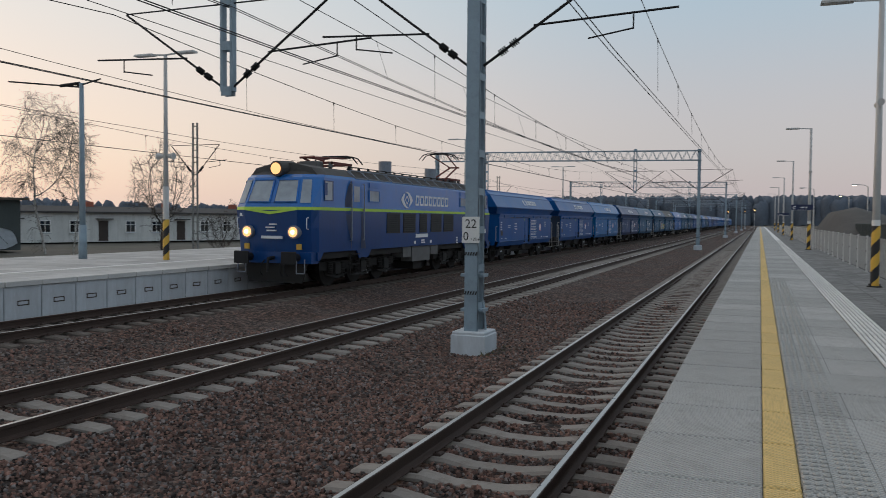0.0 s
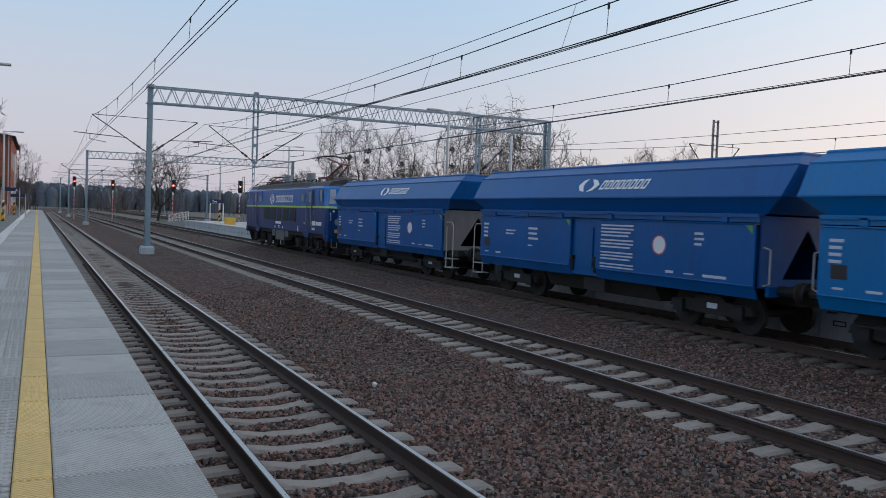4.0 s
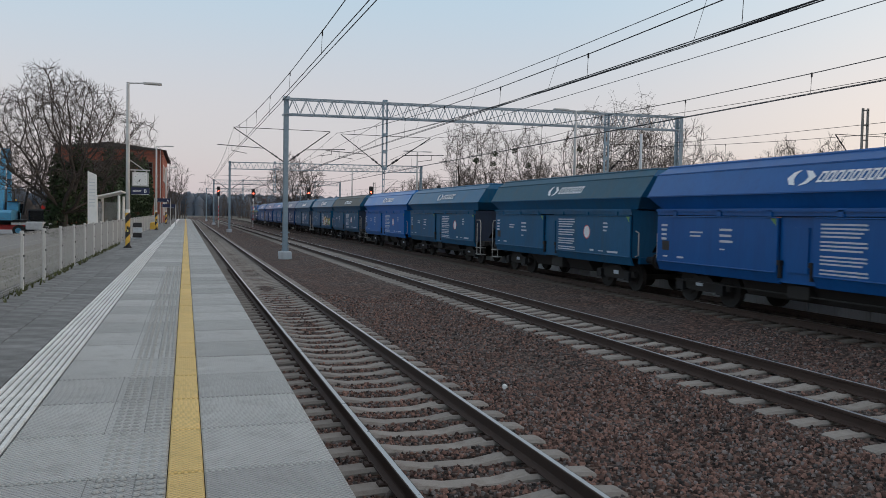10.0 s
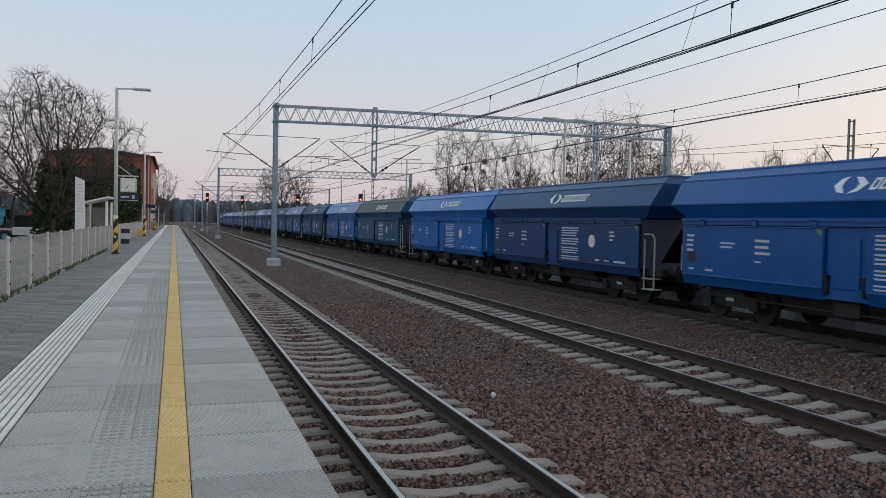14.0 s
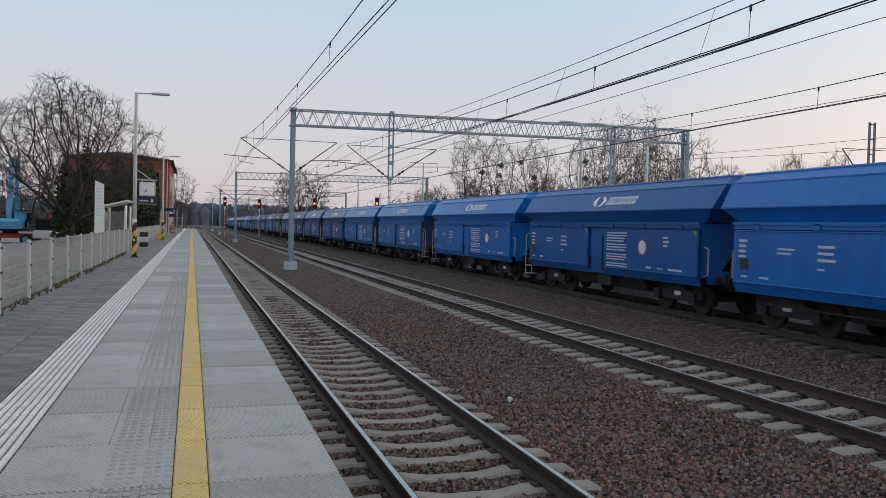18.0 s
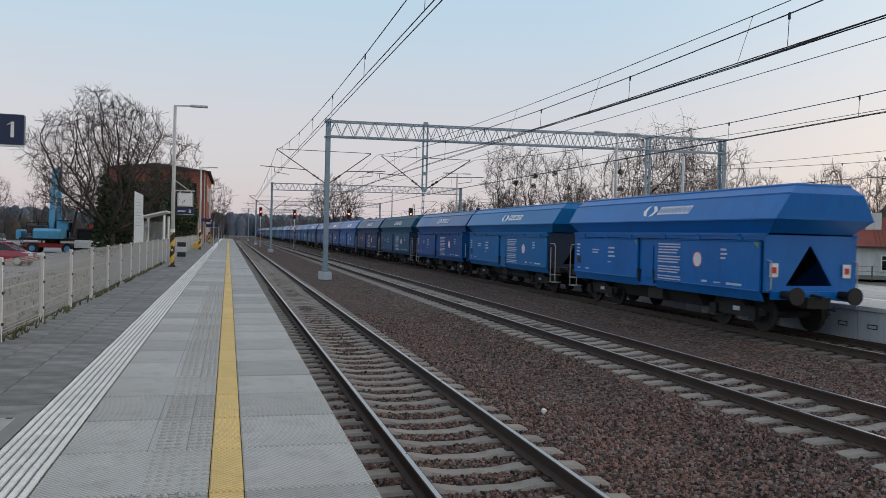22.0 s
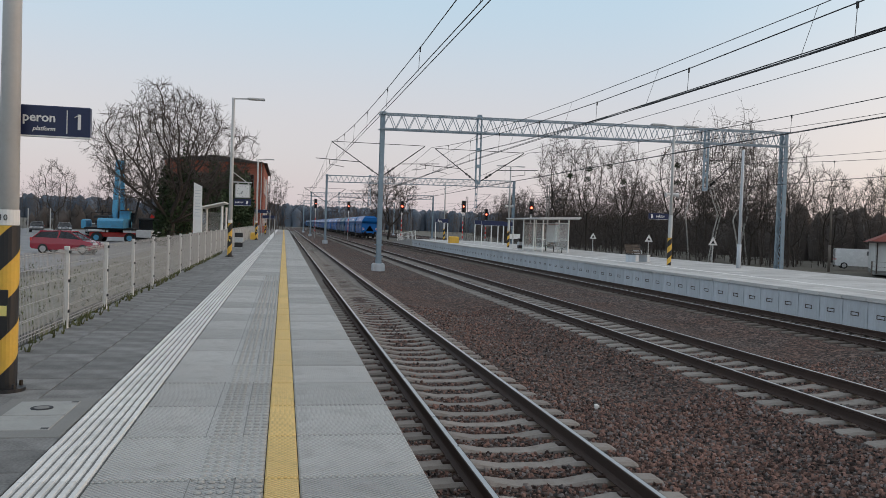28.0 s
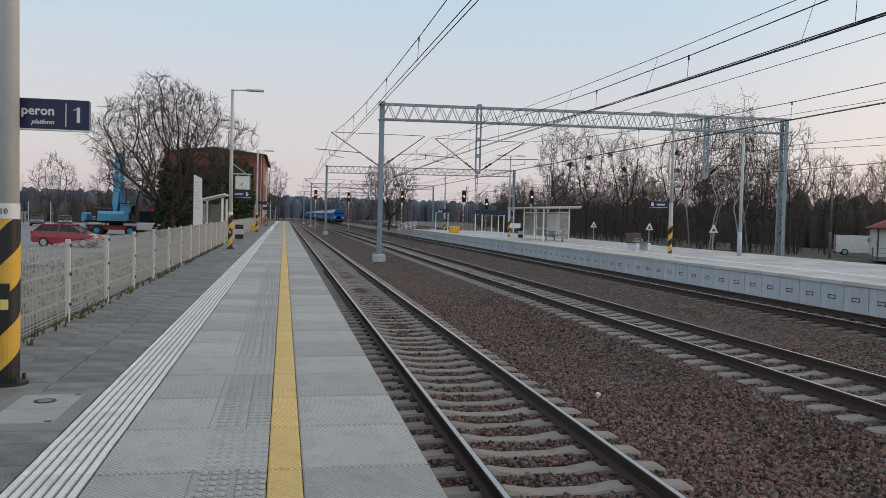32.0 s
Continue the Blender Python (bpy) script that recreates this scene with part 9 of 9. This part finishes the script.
def yard():
    """The asphalt yard behind the near platform, and what stands on it."""
    g = MB().box(10.0, 60.0, -150.0, -38.0, -0.4, -0.17)
    tagged(new("yard", g.mesh("yard", M["asphalt"])), "worn asphalt yard beside the station", "yard", kind="structure")
    g = MB().box(3.42, 9.98, -150.0, 45.0, -0.4, -0.185)
    tagged(new("verge", g.mesh("verge", M["verge"])), "dry grassy verge between the fence and the yard", "verge", kind="structure")
    car("hatchback_car", M["car_red"], "red hatchback parked on the yard", pose(13.6, -56.0, -0.17, 0, 0, 82))
    excavator(pose(16.5, -86.0, -0.3, 0, 0, 180))
    loader(pose(13.4, -86.0, -0.17, 0, 0, -100))
    for k, (x, y, p, n) in enumerate(((37, -118, "car_red", "red"), (33, -119, "car_grey", "dark grey"), (29.5, -119, "car_grey", "dark grey"), (26, -120, "car_white", "white"), (44, -112, "car_grey", "dark grey"))):
        car("parked_car", M[p], n + " car parked in the far row", pose(x, y, -0.17, 0, 0, 10 + 3 * k))
    heap = MB()
    r = random.Random(12)
    for cx, cy, w, h in ((11.5, -92, 2.2, 1.0), (10.5, -88, 1.4, 0.7)):
        n = 14
        b = len(heap.v)
        heap.v += [(cx, cy, -0.17 + h)]
        for j, f in enumerate((0.5, 1.0)):
            heap.v += [(cx + w * f * math.cos(6.2832 * k / n) * r.uniform(0.8, 1.2), cy + w * f * math.sin(6.2832 * k / n) * r.uniform(0.8, 1.2), -0.2 + (h * 0.6 if j == 0 else 0)) for k in range(n)]
        heap.f += [(b, b + 1 + k, b + 1 + (k + 1) % n) for k in range(n)] + [(b + 1 + k, b + 1 + n + k, b + 1 + n + (k + 1) % n, b + 1 + (k + 1) % n) for k in range(n)]
    tagged(new("rubble_heap", heap.fix("rubble_heap", M["sand"])), "low heaps of rubble on the yard", "rubble", kind="stuff")
    for x, y in ((17, -97), (25, -95), (31, -108), (41, -108)):
        t = thing("yard_post", "white post at the yard's edge", "post", at=pose(x, y, -0.17))
        part("post", MB().tube((0, 0, 0), (0, 0, 3.2), 0.06, n=8), M["lamp_grey"], t)
    # embankment and storage up the line
    n, b = 22, MB()
    for i in range(n):
        for j in range(6):
            y = 62 + i * 4.0
            hh = 4.1 * math.exp(-((y - 94) / 20) ** 2) * (0.0, 0.9, 1.0, 0.85, 0.45, 0.0)[j]
            b.v.append((4.4 + j * 2.3, y, -0.25 + hh + 0.25 * noise.noise((i * 0.7, j * 0.9, 4))))
    b.f = [(i * 6 + j, i * 6 + j + 1, (i + 1) * 6 + j + 1, (i + 1) * 6 + j) for i in range(n - 1) for j in range(5)]
    tagged(new("earth_bank", b.mesh("earth_bank", M["spoil"], True)), "grassy earth bank behind the platform fence", "bank", kind="structure")
    for k in range(4):
        t = thing("container", "dark green storage container behind the fence", "container", at=pose(8.0 + 0.25 * k, 56 + k * 6.6, -0.2))
        part("box", MB().cham(-1.2, 1.2, -3, 3, 0, 2.5, 0.04), M["shed"], t)
        for j in range(12):
            part("rib", MB().box(-1.24, -1.2, -2.9 + j * 0.5, -2.75 + j * 0.5, 0.1, 2.4), M["shed"], t, fix=False)
    for x, y, top, reach, lit in ((9.9, 92, 6.2, -1.0, True), (13.5, 150, 6.8, -1.0, True), (6.5, 120, 7.0, -1.2, False)):
        street_lamp(x, y, -0.2, top, reach, lit)
    low_house(22, 110, 90, 22, "long low depot building with a pale roof beyond the bank", "shed", "edge_wall", 3.2, 9, 3)


def surroundings():
    station()
    side_canopy()
    shelter()
    bench(-20.1, -43.4)
    far_platform_clutter()
    ramp_railing()
    for x, y, zc in ((-5.66, -150.0, 6.0), (-11.7, -150.0, 5.75), (-17.6, -122.0, 5.4), (-25.4, -114.0, 5.5), (-30.3, -120.0, 4.6), (-31.2, -100.0, 5.3)):
        signal(x, y, zc)
    for x, y, zc in ((-5.66, 330.0, 6.5), (-2.0, 300.0, 6.4), (-11.7, 330, 6.2)):
        t = signal(x, y, zc, False, M["signal_white"])
        tagged(t, "railway light signal showing amber far up the line")
        t.matrix_basis = pose(x, y, 0, 0, 0, 180)
    lattice_mast(-32.0, 40.0, 8.0)
    lattice_mast(-31.5, -31.4, 7.9)
    for y in (-95.0, -140.0, 100.0):
        lattice_mast(-31.8, y, 8.0)
    plain_pole(-23.3, 22.7, DECK, 7.15, bracket_to=-1)
    plain_pole(-23.3, -38.2, DECK, 6.9, label="plain pale concrete pole on the island platform", skin="edge_wall", slim=0.8)
    plain_pole(-33.0, -9.5, -0.3, 8.8, "street_lamp", "thin street lamp beyond the island platform")
    plain_pole(-46.5, 31.5, -0.3, 6.8, "utility_pole", "grey utility pole by the yard wall", skin="wood", slim=0.8)
    plain_pole(-46.0, -61.5, -0.3, 5.6, "utility_pole", "grey utility pole at the wood's edge", skin="wood", slim=0.8)
    for x, y in ((-30.9, -77.6), (-30.6, -64.2), (-30.2, -53.0)):
        warning_sign(x, y)
    low_house(-61.0, 74.0, -112, 44, "long low white house with dark doors and brick chimneys", doors=5)
    shed()
    graffiti_wall()
    hut_row()
    red_roof_house()
    car("delivery_van", M["car_white"], "white delivery van parked by the small house", pose(-55.5, -69.5, -0.3, 0, 0, 60), 4.8, 1.95, True)
    car("estate_car", M["car_grey"], "grey estate car parked beyond the tracks", pose(-43.0, 22.0, -0.3, 0, 0, -10))
    car("estate_car", M["car_white"], "white car parked beyond the tracks", pose(-45.0, -14.0, -0.3, 0, 0, 5))
    bin_(2.45, -47.5, "black and grey litter bin beside the fence")

# ---- build ----
ground()
ballast_bed()
tracks()
near_platform()
far_platform()
first = gantry(SPANS[0])
for y in SPANS[1:]:
    gantry(y, first)
wires()
engine = loco()
protos = {}
TRAIN = []
for k, color in enumerate(LIVERY):
    key = (color, k == 5, k == 0)
    if key not in protos:
        w = protos[key] = wagon(color, WORDS[color], {"wagon_olive": "dust_top", "wagon_dusty": "dust_light"}.get(color), graffiti=(k == 5), pale_end=(k == 0))
        if k == 5:
            tagged(w, "faded teal covered hopper wagon with sprayed graffiti")
    else:
        w = copy_thing(protos[key], pose(0, 0, 0))
    TRAIN.append(w)
for sx in (-1.12, 1.12):       # tail boards on the last wagon
    board = part("tail_board", MB().cham(sx - 0.12, sx + 0.12, -BODY - 0.05, -BODY - 0.02, 1.5, 1.86, 0.004), M["white_paint"], TRAIN[-1], "red and white tail board", fix=False)
    for z0 in (1.6,):
        part("red_band", MB().box(sx - 0.07, sx + 0.07, -BODY - 0.056, -BODY - 0.05, z0, z0 + 0.16), M["red_paint"], board, fix=False)
surroundings()
yard()
plants()
fence()
hatch()
lamp = near_lamp()
lamp.matrix_basis = pose(2.335, -7.72, 0)
for y in (-35.95, -70.0, -104.0, 21.7, 50.0, 76.0, 104.0, 133.0, 163.0):
    copy_thing(lamp, pose(2.22 if y < -30 else 2.35, y, 0))
words("lamp_number", "10", 0.075, M["black_paint"], lamp, pose(0.05, 0.0955, 2.265, 0, 0, 180), thick=0.002)
lamp = far_lamp()
lamp.matrix_basis = pose(-20.05, -39.5, 0)
for y in (-70.9, -101.0, -7.9, 23.4, 55.0, 86.0):
    copy_thing(lamp, pose(-20.1, y, 0))
signs()
plate = thing("distance_plate", "white kilometre plate with black figures on the mast", "sign", at=pose(-5.56, 15.35, -0.27))
part("plate", MB().cham(-0.18, 0.18, -0.262, -0.246, 2.1, 2.62, 0.004), M["white_paint"], plate)
words("lettering", "22", 0.25, M["black_paint"], plate, pose(-0.12, -0.264, 2.40), thick=0.002)
words("lettering", "0", 0.25, M["black_paint"], plate, pose(-0.16, -0.264, 2.15), thick=0.002)
words("lettering", "+20,4", 0.08, M["black_paint"], plate, pose(-0.0, -0.264, 2.15), thick=0.002)
grass_tufts()
loose_stones()


# True where a wagon runs with its platform end behind
PLATFORM_BEHIND = [c == "T" for c in "TFTFTFTFTFTTFTFTTFTTFFTTTFTF"]


def run(t):
    """How far the train has come towards -y, in metres."""
    return 19.9 * t + 0.012 * t * t


def motions():
    times = [0, 4, 8, 12, 16, 20, 24, 28, 32]
    x3 = TRACKS["track_3"]
    start = 31.2           # the locomotive's middle at the first moment
    walk(engine, [(t, pose(x3, start - run(t), 0)) for t in times])
    y = start + 10.6 - OVER_SHORT
    for w, behind in zip(TRAIN, PLATFORM_BEHIND):
        front = OVER_SHORT if behind else OVER_LONG
        c = y + front + BODY
        y += OVER_SHORT + OVER_LONG + 2 * BODY
        walk(w, [(t, pose(x3, c - run(t), 0, 0, 0, 0 if behind else 180)) for t in times])


motions()
